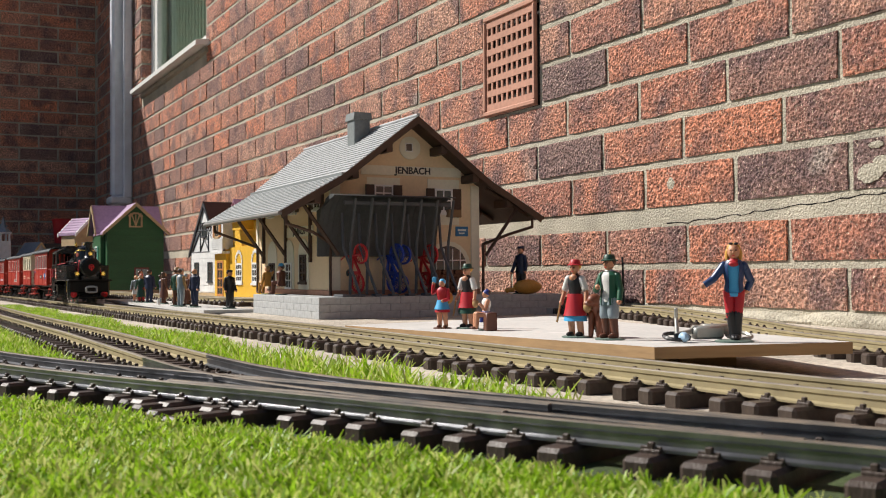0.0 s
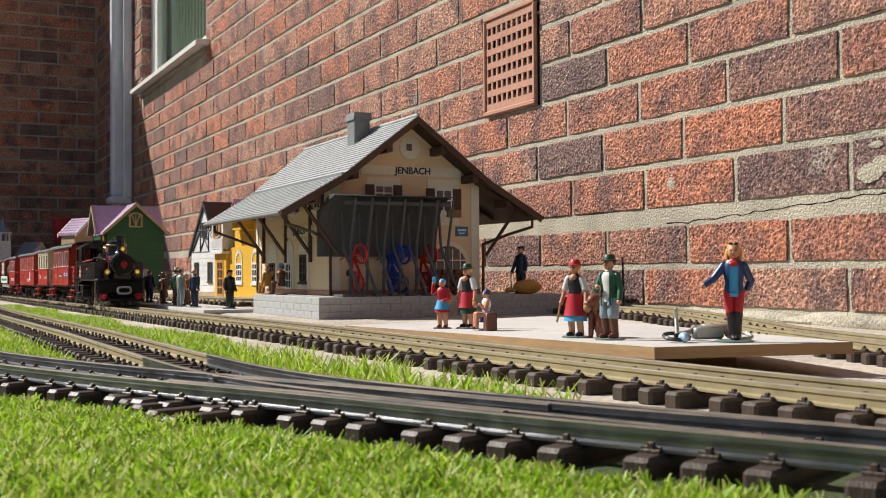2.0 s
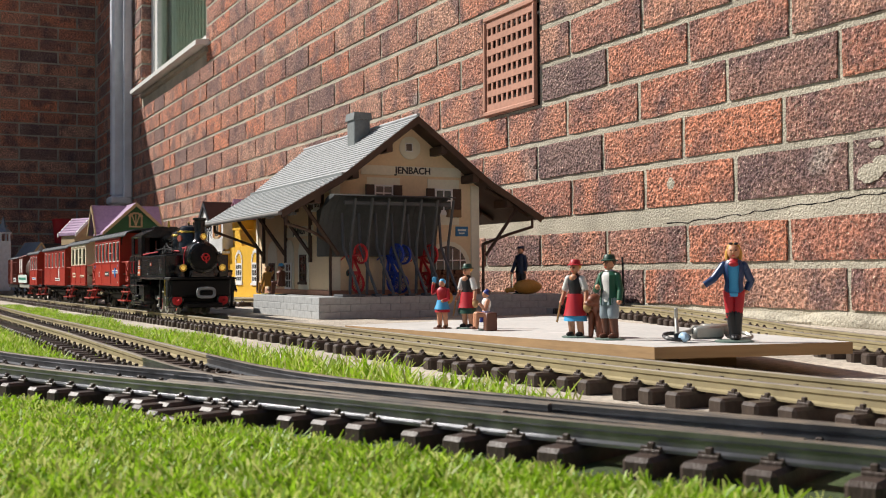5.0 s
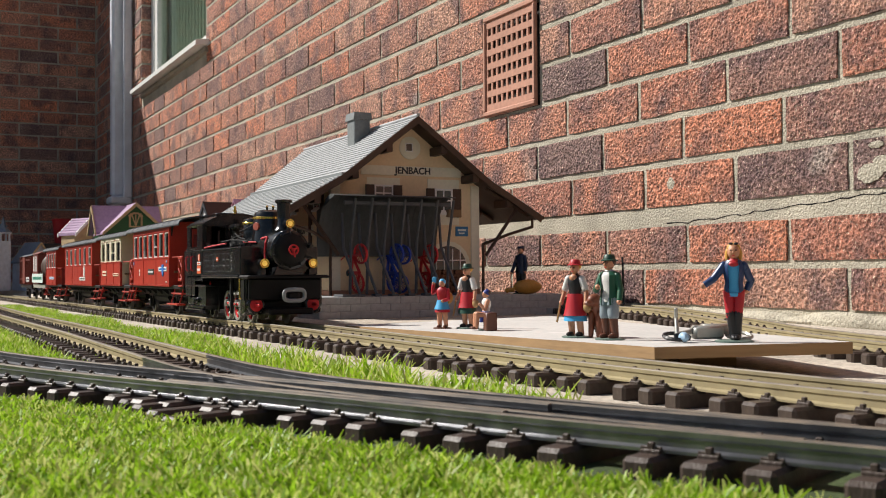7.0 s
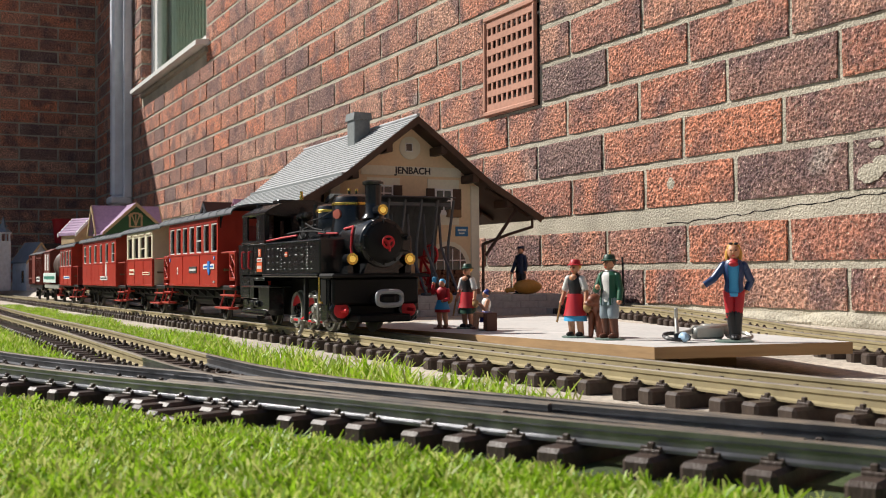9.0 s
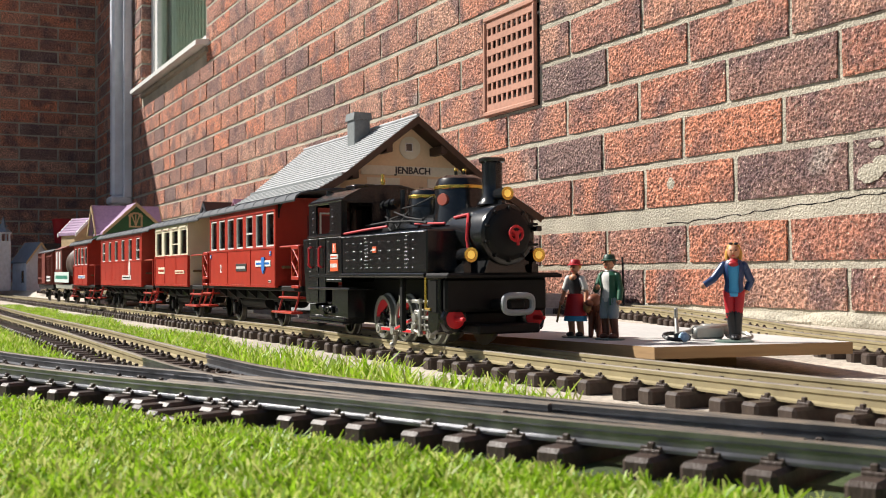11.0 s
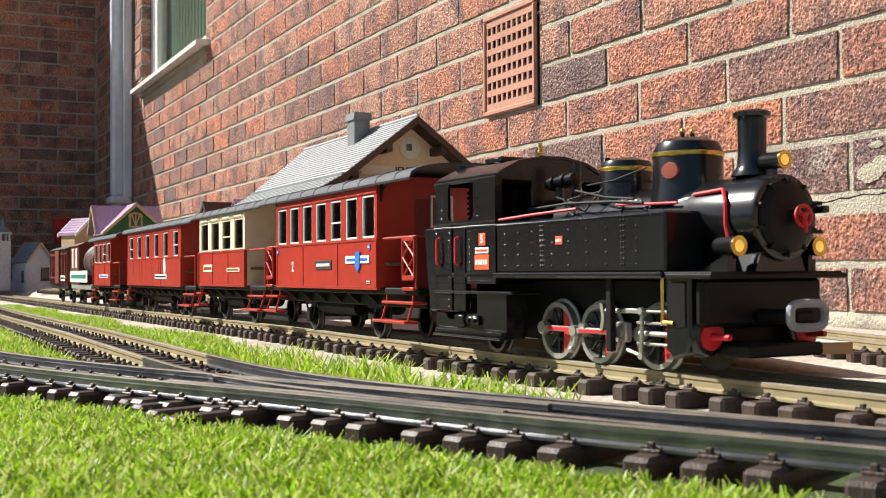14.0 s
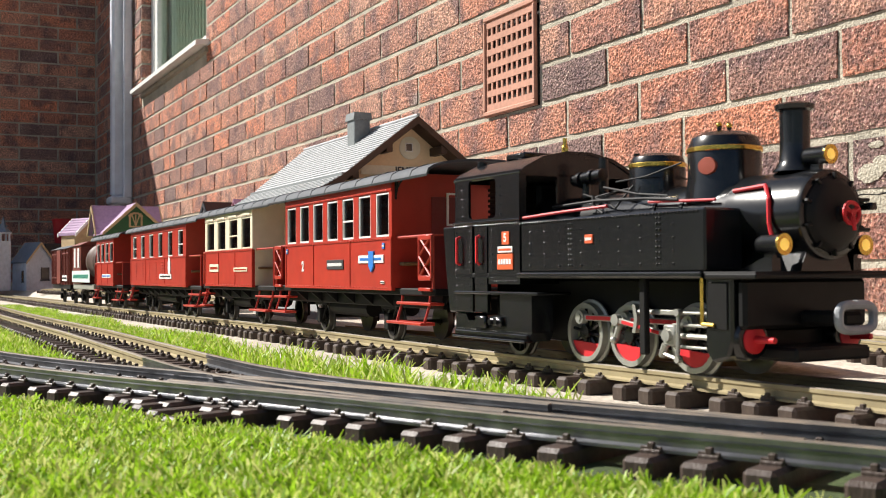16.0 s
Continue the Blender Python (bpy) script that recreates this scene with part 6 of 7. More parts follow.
    # roof of overlapping tile courses
    for sgn in (-1, 1):
        n = 32
        edge = 0.236
        bm = bmesh.new()
        ys = [0.236 * i / 12 for i in range(13)]
        top = [(-0.351 + sgn * d, roof_z(-0.351 + sgn * d) - 0.0016) for d in ys]
        low = [(y, z - 0.004) for y, z in reversed(top)]
        prism(bm, top + low, "X", -0.818, -0.252)
        skew(bm)
        deck = part("roof_deck", bm, TIMBER, s, "brown timber roof deck")
        for i in range(n):
            d0, d1 = edge * i / n, edge * (i + 1) / n + 0.003
            ya_, yb_ = -0.351 + sgn * d0, -0.351 + sgn * d1
            lift = 0.003 if abs(d0 - 0.124) > 0.006 else 0.0062
            bm = bmesh.new()
            prism(bm, [(ya_, roof_z(ya_) - 0.0008), (ya_, roof_z(ya_) + 0.0006), (yb_, roof_z(yb_) + lift), (yb_, roof_z(yb_) - 0.0006)], "X", -0.82, -0.250)
            # the lower lip takes a darker grey, painting the shade line under each lap
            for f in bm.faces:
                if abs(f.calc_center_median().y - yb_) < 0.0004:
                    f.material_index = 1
            skew(bm)
            part("tile_course", bm, [TILE, CHIMNEY_LAP_SHADE], deck)
        # barge boards
        for x in (-0.252, -0.8225):
            bm = bmesh.new()
            tp = [(-0.351 + sgn * d, roof_z(-0.351 + sgn * d) + 0.0008) for d in ys]
            prism(bm, tp + [(y, z - 0.0125) for y, z in reversed(tp)], "X", x, x + 0.004)
            skew(bm)
            part("barge_board", bm, TIMBER, s, "dark brown barge board")
        # gutter
        ye = -0.351 + sgn * 0.239
        bm = bmesh.new()
        sweep(bm, [(-0.723, ye, roof_z(ye) - 0.002), (-0.249, ye, roof_z(ye) - 0.002)], 0.0034, 10)
        part("gutter", bm, GUTTER if sgn < 0 else TIMBER, s, smooth=True)
        # rafters, purlin ends and braces
        wall_y = ya if sgn < 0 else yb
        for d in (0.05, 0.11, 0.175):
            y = -0.351 + sgn * d
            bm = bmesh.new()
            box(bm, -0.30, -0.254, y - 0.006, y + 0.006, roof_z(y) - 0.022, roof_z(y) - 0.008, 0.001)
            part("purlin_end", bm, TIMBER, s)
        for x in (-0.27, -0.40, -0.535, -0.67):
            bm = bmesh.new()
            yo = -0.351 + sgn * 0.222
            for p0, p1, r in (((x, wall_y, -0.072), (x, wall_y + sgn * 0.062, roof_z(wall_y + sgn * 0.062) - 0.008), 0.0032),
                              ((x, wall_y, roof_z(wall_y) - 0.01), (x, yo, roof_z(yo) - 0.008), 0.003)):
                tube(bm, p0, p1, r, seg=4)
            if x > -0.73 and x < -0.3:
                box(bm, x - 0.003, x + 0.003, *sorted((wall_y, wall_y + sgn * 0.005)), -0.082, 0.03)
            part("canopy_brace", bm, TIMBER, s, "brown timber canopy brace")
        bm = bmesh.new()
        yo = -0.351 + sgn * 0.225
        sweep(bm, [(-0.262, yo, roof_z(yo) - 0.012), (-0.262, yo, -0.022), (-0.266, (yo + wall_y) / 2, -0.035), (-0.292, wall_y + sgn * 0.006, -0.052), (-0.292, wall_y + sgn * 0.006, PL + 0.001)], 0.0026, 8)
        part("rainwater_pipe", bm, TIMBER, s, "dark brown rainwater pipe", smooth=True)
        bm = bmesh.new()
        sweep(bm, [(-0.70, yo, roof_z(yo) - 0.012), (-0.70, yo, -0.02), (-0.70, wall_y + sgn * 0.006, -0.05), (-0.70, wall_y + sgn * 0.006, PL + 0.001)], 0.0026, 8)
        part("rainwater_pipe", bm, TIMBER, s, smooth=True)
    bm = bmesh.new()
    tube(bm, (-0.822, -0.351, 0.1605), (-0.249, -0.351, 0.1605), 0.0032, seg=8)
    part("ridge_cap", bm, TILE, s)
    bm = bmesh.new()
    box(bm, -0.468, -0.432, -0.392, -0.362, 0.11, 0.176, 0.001)
    prism(bm, [(-0.395, 0.174), (-0.359, 0.174), (-0.361, 0.187), (-0.393, 0.187)], "X", -0.471, -0.429)
    part("chimney", bm, CHIMNEY_LAP_SHADE, s, "square grey chimney with cap")


build_station()


def bicycle(label, m, paint):
    b = thing("bicycle", label, "bicycle", m, group="model bicycles")
    for x in (-0.024, 0.024):
        bm = bmesh.new()
        pts = [(x + 0.015 * math.cos(a), 0, 0.016 + 0.015 * math.sin(a)) for a in [2 * math.pi * i / 20 for i in range(21)]]
        sweep(bm, pts, 0.0019, 5)
        for i in range(8):
            a = math.pi * i / 8
            tube(bm, (x - 0.0145 * math.cos(a), 0, 0.016 - 0.0145 * math.sin(a)), (x + 0.0145 * math.cos(a), 0, 0.016 + 0.0145 * math.sin(a)), 0.0006, seg=4)
        part("wheel", bm, paint, b)
    bm = bmesh.new()
    sweep(bm, [(-0.024, 0, 0.016), (-0.006, 0, 0.014), (0.014, 0, 0.034), (-0.012, 0, 0.034), (-0.006, 0, 0.014)], 0.0022, 6)
    sweep(bm, [(-0.024, 0, 0.016), (-0.012, 0, 0.034), (-0.013, 0, 0.04)], 0.001, 6)
    sweep(bm, [(0.024, 0, 0.016), (0.015, 0, 0.036), (0.013, 0, 0.044)], 0.002, 6)
    part("frame", bm, paint, b)
    bm = bmesh.new()
    sweep(bm, [(0.006, -0.011, 0.045), (0.013, -0.004, 0.046), (0.013, 0.004, 0.046), (0.006, 0.011, 0.045)], 0.001, 6)
    part("handlebar", bm, paint, b)
    bm = bmesh.new()
    ball(bm, (-0.014, 0, 0.0415), 1, 0, (0.006, 0.003, 0.0015), 10, 5)
    part("saddle", bm, DARK_TRIM, b)
    return b


def build_shelter():
    s = thing("cycle_shelter", "curved dark grey cycle shelter against the station gable", "shelter")
    prof = [(-0.212, 0.021), (-0.232, 0.023), (-0.252, 0.017), (-0.268, 0.005), (-0.28, -0.015), (-0.288, -0.04), (-0.292, -0.074)]
    back = [(x - 0.0022, z + 0.0018) for x, z in reversed(prof)]
    bm = bmesh.new()
    prism(bm, prof + back, "Y", -0.512, -0.300)
    part("canopy", bm, SHED, s, "curved grey sheet roof", smooth=True)
    bm = bmesh.new()
    for k in range(24):
        y = -0.508 + k * 0.0088
        q = [(x + 0.0006, z - 0.0003) for x, z in prof]
        prism(bm, q + [(x - 0.001, z + 0.001) for x, z in reversed(prof)], "Y", y, y + 0.0009)
    tagged(part("corrugations", bm, SHED, s), kind="stuff")
    bm = bmesh.new()
    prism(bm, prof + [(-0.2945, -0.074), (-0.2945, 0.0)], "Y", -0.5135, -0.512)
    part("end_panel", bm, SHED, s)
    for k in range(7):
        y = -0.482 + k * 0.029
        bm = bmesh.new()
        sweep(bm, [(-0.226, y + 0.010, 0.018), (-0.244, y + 0.0085, -0.052), (-0.238, y + 0.004, PL + 0.003)], 0.0025, 6)
        sweep(bm, [(-0.262, y, -0.004), (-0.25, y - 0.002, -0.06), (-0.215, y + 0.012, PL + 0.004)], 0.0024, 6)
        box(bm, -0.225, -0.207, y + 0.006, y + 0.018, PL, PL + 0.004, 0.0008)
        part("post", bm, POST, s, "bent grey steel post", smooth=True)
    bm = bmesh.new()
    box(bm, -0.25, -0.208, -0.502, -0.47, PL, PL + 0.0035, 0.0008)
    part("foot_plate", bm, POST, s)
    bm = bmesh.new()
    box(bm, -0.236, -0.23, -0.49, -0.302, 0.008, 0.014, 0.001)
    part("cross_beam", bm, POST, s)
    bicycle("red model bicycle leaning in the cycle shelter", pose(-0.236, -0.452, PL + 0.041, 0, -78, 10) @ Matrix.Diagonal((1.0, 1.25, 1.25, 1)), RED_TOY)
    bicycle("blue model bicycle leaning in the cycle shelter", pose(-0.236, -0.388, PL + 0.041, 0, -78, 10) @ Matrix.Diagonal((1.0, 1.25, 1.25, 1)), BLUE_TOY)
    bicycle("second blue bicycle leaning in the cycle shelter", pose(-0.246, -0.37, PL + 0.041, 0, -82, 20) @ Matrix.Diagonal((1.0, 1.25, 1.25, 1)), BLUE_TOY)
    bicycle("small red bicycle beside the firewood stack", pose(-0.244, -0.322, PL + 0.041, 0, -80, 14) @ Matrix.Diagonal((1.0, 1.2, 1.2, 1)), RED_TOY)
    w = thing("firewood_stack", "stack of brown split logs against the wall", "firewood")
    for r in range(6):
        for c in range(9):
            bm = bmesh.new()
            y, z = -0.312 + c * 0.0078 + (r % 2) * 0.003, PL + 0.0041 + r * 0.0068
            tube(bm, (-0.2965, y, z), (-0.272 + random.uniform(-0.002, 0.002), y, z), 0.0041, seg=7)
            part("log", bm, LOGS, w)


build_shelter()
# ---- boards that the figures stand on ----
def slope_board(name, label, corners, thick, top_mat, edge_mat):
    """A flat board with given top corners (x, y, z) in order."""
    bm = bmesh.new()
    hi = [bm.verts.new(c) for c in corners]
    lo = [bm.verts.new((c[0], c[1], c[2] - thick)) for c in corners]
    bm.faces.new(hi).material_index = 0
    bm.faces.new(lo[::-1]).material_index = 1
    for i in range(4):
        bm.faces.new((hi[i], lo[i], lo[(i + 1) % 4], hi[(i + 1) % 4])).material_index = 1
    bmesh.ops.recalc_face_normals(bm, faces=bm.faces[:])
    return tagged(part(name, bm, [top_mat, edge_mat]), label, "board")


def board_z(x):
    return -0.1645 + 0.0135 * (x - 0.1)


BOARD_PLAN = [(0.18, -0.648), (0.778, -0.643), (0.812, -0.486), (0.40, -0.34), (0.0, -0.25)]
slope_board("platform_board", "grey painted board with sawn wooden edge under the figures",
            [(x, y, board_z(x)) for x, y in (BOARD_PLAN[0], BOARD_PLAN[1], BOARD_PLAN[2], (0.03, -0.27))], 0.0088, BOARD, WOOD)
bm = bmesh.new()
box(bm, 0.60, 0.70, -0.56, -0.50, -0.182, board_z(0.6) - 0.0085, 0.001)
tagged(part("wood_block", bm, WOOD, label="small wooden block propping up the platform board"), category="block")
slope_board("platform_board", "thin grey board forming the far platform by the houses",
            [(-1.62, -0.63, -0.1665), (-0.57, -0.63, -0.1665), (-0.57, -0.528, -0.1665), (-1.62, -0.528, -0.1665)], 0.006, BOARD, BOARD)

# ---- figures ----
def paint(name, c, rough=0.45):
    return mat("figure_" + name, c, rough, bump=0.02, var=0.08, grain=200)


SKIN, BLOND, BROWN_HAIR = paint("skin", (0.62, 0.3, 0.17)), paint("blond", (0.62, 0.33, 0.06)), paint("brown_hair", (0.09, 0.04, 0.02))
F_RED, F_BLUE, F_SKY, F_NAVY = paint("red", (0.5, 0.015, 0.025)), paint("blue", (0.03, 0.05, 0.26)), paint("sky", (0.07, 0.4, 0.72)), paint("navy", (0.012, 0.02, 0.06))
F_WHITE, F_GREEN, F_DARKGREEN, F_BLACK = paint("white", (0.75, 0.74, 0.7)), paint("green", (0.015, 0.1, 0.05)), paint("dark_green", (0.01, 0.06, 0.035)), paint("black", (0.012, 0.012, 0.014))
F_GREY, F_BROWN, F_TAN, F_OCHRE, F_BASE = paint("grey", (0.26, 0.31, 0.34)), paint("brown", (0.12, 0.04, 0.02)), paint("tan", (0.42, 0.25, 0.1)), paint("ochre", (0.5, 0.24, 0.04)), paint("base", (0.13, 0.19, 0.16))
F_DOG = paint("dog_brown", (0.22, 0.07, 0.035))
F_DENIM = paint("denim", (0.015, 0.045, 0.14), 0.3)


def limb(bm, pts, r0, r1, mi, seg=10):
    """A tapering limb through the points."""
    n = len(pts) - 1
    for i, (a, b) in enumerate(zip(pts, pts[1:])):
        ra, rb = r0 + (r1 - r0) * i / n, r0 + (r1 - r0) * (i + 1) / n
        tube(bm, a, b, ra, rb, seg, mi)
        ball(bm, a, ra, mi, seg=seg, rings=6)
    ball(bm, pts[-1], r1, mi, seg=seg, rings=6)


def figure(label, x, y, z, h, turn, top, legs, hair, shoes=None, coat=None, skirt=None, apron=None, hat=None, left=((0.17, 0, 0.6), (0.19, -0.05, 0.46)),
           right=((-0.17, 0, 0.6), (-0.19, -0.05, 0.46)), sleeve=None, base=None, extra=None, sit=False, scarf=None, trousers_short=None, wide=1.0, bare=False, boots=None, cross=0.0):
    """One toy figure in painted resin, standing or sitting, facing -y before it is turned; height 1 before scaling."""
    mats = []
    def mi(m):
        if m not in mats:
            mats.append(m)
        return mats.index(m)
    bm = bmesh.new()
    b = mi(base or F_BASE)
    lathe(bm, [(0.17, 0.0), (0.17, 0.015), (0.15, 0.022), (0.0001, 0.024)], (0, 0, 0), "Z", 18, b, (1.15, 0.95))
    sh, lg = mi(shoes or F_BLACK), mi(legs)
    hip = 0.3 if sit else 0.5
    for s in (-1, 1):
        if sit:
            limb(bm, [(s * 0.06, 0.02, hip), (s * 0.07, -0.2, hip + 0.02), (s * 0.07, -0.22, 0.06)], 0.062, 0.042, lg)
            ball(bm, (s * 0.07, -0.26, 0.05), 1, sh, (0.04, 0.075, 0.03))
        else:
            fx = s * 0.07 + 0.01 - s * cross
            limb(bm, [(s * 0.055, 0, hip), (s * (0.065 - cross * 0.5), -0.01, 0.27), (fx, 0.01, 0.05)], 0.07 * wide, 0.04, lg)
            if boots:
                limb(bm, [(s * (0.065 - cross * 0.5), -0.01, 0.29), (fx, 0.01, 0.05)], 0.051, 0.044, mi(boots))
            if trousers_short:
                limb(bm, [(s * 0.055, 0, hip), (s * 0.065, -0.01, 0.3)], 0.078, 0.07, mi(trousers_short))
            ball(bm, (fx, -0.035, 0.045), 1, sh, (0.042, 0.082, 0.036))
    t = mi(top)
    off = hip - 0.5
    lathe(bm, [(0.1, 0.46 + off), (0.112, 0.52 + off), (0.095, 0.6 + off), (0.118, 0.7 + off), (0.125, 0.77 + off), (0.09, 0.82 + off), (0.04, 0.85 + off), (0.035, 0.87 + off)], (0, 0, 0), "Z", 16, t, (1.05 * wide, 0.72 * wide))
    if coat:
        c = mi(coat)
        prof = [(0.118 if boots else 0.125, (0.5 if boots else 0.42) + off), (0.122, 0.52 + off), (0.108, 0.6 + off), (0.13, 0.71 + off), (0.134, 0.78 + off), (0.09, 0.83 + off)]
        bc = bmesh.new()
        lathe(bc, prof, seg=18)
        bmesh.ops.delete(bc, geom=[f for f in bc.faces if f.calc_center_median().y < -0.085 and abs(f.calc_center_median().x) < 0.06 or abs(f.normal.z) > 0.95], context="FACES")
        for v in bc.verts:
            v.co = Vector((v.co.x * 1.06 * wide, v.co.y * 0.78 * wide, v.co.z))
        merge(bm, bc, c)
    if skirt:
        sk = mi(skirt[0])
        z0 = skirt[1] + off
        lathe(bm, [(0.165, z0), (0.16, z0 + 0.03), (0.13, z0 + (0.56 - z0) * 0.5), (0.1, 0.575 + off)], (0, 0, 0), "Z", 18, sk, (1, 0.85))
        if apron:
            lathe(bm, [(0.168, z0 + apron[1]), (0.158, z0 + apron[1] + 0.03), (0.137, z0 + (0.58 - z0) * 0.55), (0.105, 0.58 + off)], (0, -0.004, 0), "Z", 18, mi(apron[0]), (1, 0.86))
    sl, skn = mi(sleeve or coat or top), mi(SKIN)
    for s, arm in ((1, left), (-1, right)):
        sx = s * 0.125 * wide
        e, hd = Vector(arm[0]) + Vector((0, 0, off)), Vector(arm[1]) + Vector((0, 0, off))
        if bare:
            mid = Vector((sx, 0, 0.775 + off)) * 0.3 + e * 0.7
            limb(bm, [(sx, 0, 0.775 + off), mid], 0.05, 0.05, sl)
            limb(bm, [mid, e, hd], 0.034, 0.026, skn)
        else:
            limb(bm, [(sx, 0, 0.775 + off), e, e + (hd - e) * 0.8], 0.045, 0.034, sl)
        ball(bm, hd, 0.032, skn, seg=10, rings=6)
    ball(bm, (0, -0.01, 0.915 + off), 1, skn, (0.063, 0.07, 0.078), 14, 9)
    tube(bm, (0, 0, 0.82 + off), (0, 0, 0.88 + off), 0.035, seg=10, mi=skn)
    ball(bm, (0, -0.078, 0.91 + off), 1, skn, (0.012, 0.016, 0.018), 8, 5)
    for s in (-1, 1):
        ball(bm, (s * 0.025, -0.07, 0.93 + off), 0.009, mi(F_BROWN), seg=8, rings=5)
    ball(bm, (0, -0.069, 0.875 + off), 1, mi(F_RED), (0.018, 0.009, 0.006), 8, 5)
    if bare:
        ball(bm, (0, -0.045, 0.79 + off), 1, skn, (0.06, 0.045, 0.05), 10, 6)
    if hair:
        hm = mi(hair[0])
        ball(bm, (0, 0.028, 0.945 + off), 1, hm, (0.072, 0.068, 0.064), 14, 8)
        if hair[1]:
            for s in (-1, 1):
                ball(bm, (s * 0.062, 0.02, 0.88 + off), 1, hm, (0.026, 0.045, 0.075), 10, 6)
            ball(bm, (0, 0.05, 0.87 + off), 1, hm, (0.06, 0.035, 0.085), 10, 6)
    if hat:
        hm, style = mi(hat[0]), hat[1]
        if style == "brim":
            lathe(bm, [(0.105, 0.955), (0.105, 0.965), (0.075, 0.975), (0.066, 1.02), (0.05, 1.035), (0.0001, 1.03)], (0, 0, off), "Z", 16, hm)
        elif style == "cap":
            lathe(bm, [(0.07, 0.955), (0.078, 0.985), (0.07, 1.005), (0.0001, 1.01)], (0, 0, off), "Z", 16, hm)
            ball(bm, (0, -0.06, 0.96 + off), 1, hm, (0.055, 0.045, 0.008), 10, 5)
        elif style == "scarf":
            ball(bm, (0, 0.012, 0.945 + off), 1, hm, (0.075, 0.078, 0.068), 14, 8)
    if scarf:
        lathe(bm, [(0.055, 0.8), (0.058, 0.82), (0.04, 0.845)], (0, -0.01, off), "Z", 14, mi(scarf))
        ball(bm, (0.0, -0.07, 0.79 + off), 1, mi(scarf), (0.05, 0.02, 0.028), 10, 6)
    if extra:
        extra(bm, mi, off)
    ob = new("toy_figure", finish("toy_figure", bm, mats, True))
    ob.matrix_basis = pose(x, y, z, 0, 0, turn) @ Matrix.Diagonal((h, h, h, 1))
    return tagged(ob, label, "figurine", "model figures")


def basket(bm, mi, off):
    ball(bm, (0.2, -0.03, 0.4), 1, mi(F_TAN), (0.06, 0.05, 0.07), 10, 6)
    tube(bm, (-0.2, -0.05, 0.46), (-0.24, -0.08, 0.2), 0.016, seg=6, mi=mi(F_TAN))


def rucksack(bm, mi, off):
    ball(bm, (0.08, 0.1, 0.62), 1, mi(F_OCHRE), (0.12, 0.09, 0.13), 10, 6)
    box(bm, -0.21, -0.12, -0.03, -0.01, 0.93, 1.05, 0.01, mi(F_SKY))


def rifle(bm, mi, off):
    tube(bm, (0.16, 0.08, 0.42), (0.13, 0.09, 1.0), 0.014, seg=6, mi=mi(F_BLACK))
    ball(bm, (0.03, -0.02, 1.045), 1, mi(F_OCHRE), (0.01, 0.01, 0.04), 8, 5)


def suitcase(bm, mi, off):
    box(bm, 0.14, 0.42, -0.1, 0.12, 0.0, 0.36, 0.02, mi(F_BROWN))


def sunglasses(bm, mi, off):
    for u in (-0.026, 0.026):
        ball(bm, (u, -0.035, 0.995), 1, mi(F_BLACK), (0.024, 0.012, 0.012), 10, 6)


TOY = lambda x: board_z(x) + 0.0002
figure("toy child in red and blue dress waving a blue cloth", 0.356, -0.605, TOY(0.356), 0.0525, 40, F_RED, SKIN, (BROWN_HAIR, False), F_BROWN, skirt=(F_RED, 0.33), apron=(F_SKY, 0.06),
       hat=(F_SKY, "scarf"), right=((-0.2, -0.02, 0.72), (-0.19, -0.02, 0.92)), left=((0.16, -0.05, 0.6), (0.06, -0.13, 0.56)), base=F_BROWN, extra=rucksack)
figure("toy woman in dirndl with green hat and red apron", 0.376, -0.585, TOY(0.376), 0.0665, 20, F_BLACK, SKIN, (BLOND, False), F_BLACK, skirt=(F_DARKGREEN, 0.24), apron=(F_RED, 0.09),
       hat=(F_DARKGREEN, "brim"), sleeve=F_WHITE, extra=basket, wide=0.84, bare=True)
figure("toy child seated on a brown suitcase", 0.429, -0.591, TOY(0.429), 0.051, -15, F_WHITE, SKIN, (BROWN_HAIR, False), F_BROWN, skirt=(F_BLUE, 0.36), hat=(F_BLUE, "scarf"), sit=True,
       sleeve=SKIN, extra=suitcase, left=((0.14, -0.06, 0.62), (0.08, -0.15, 0.72)))
figure("toy woman in dirndl with red hat and blue skirt", 0.621, -0.608, TOY(0.621), 0.0645, 25, F_BLACK, SKIN, (BLOND, False), F_BLACK, skirt=(F_SKY, 0.22), apron=(F_RED, 0.07),
       hat=(F_RED, "brim"), sleeve=F_WHITE, extra=basket, wide=0.84, bare=True)
figure("toy hunter in green jacket with rifle and hat", 0.672, -0.608, TOY(0.672), 0.0672, 15, F_WHITE, F_BROWN, (BROWN_HAIR, False), F_BROWN, coat=F_GREEN, hat=(F_DARKGREEN, "brim"),
       trousers_short=F_GREY, extra=rifle, right=((-0.16, -0.06, 0.6), (-0.06, -0.15, 0.64)))
figure("toy woman with blond hair, blue jacket and red trousers", 0.762, -0.556, TOY(0.762), 0.0752, 48, F_SKY, F_RED, (BLOND, True), F_BLACK, coat=F_DENIM, scarf=F_RED,
       right=((-0.2, -0.03, 0.64), (-0.3, -0.06, 0.57)), left=((0.165, 0.05, 0.62), (0.12, 0.06, 0.52)), extra=sunglasses, wide=0.78, boots=F_BLACK, cross=0.06)
figure("toy porter in dark uniform standing on the station platform", -0.235, -0.165, PL + 0.0002, 0.081, 10, F_NAVY, F_BLACK, (BROWN_HAIR, False), F_BLACK, coat=F_NAVY, hat=(F_NAVY, "cap"),
       right=((-0.17, -0.05, 0.58), (-0.2, -0.1, 0.44)))
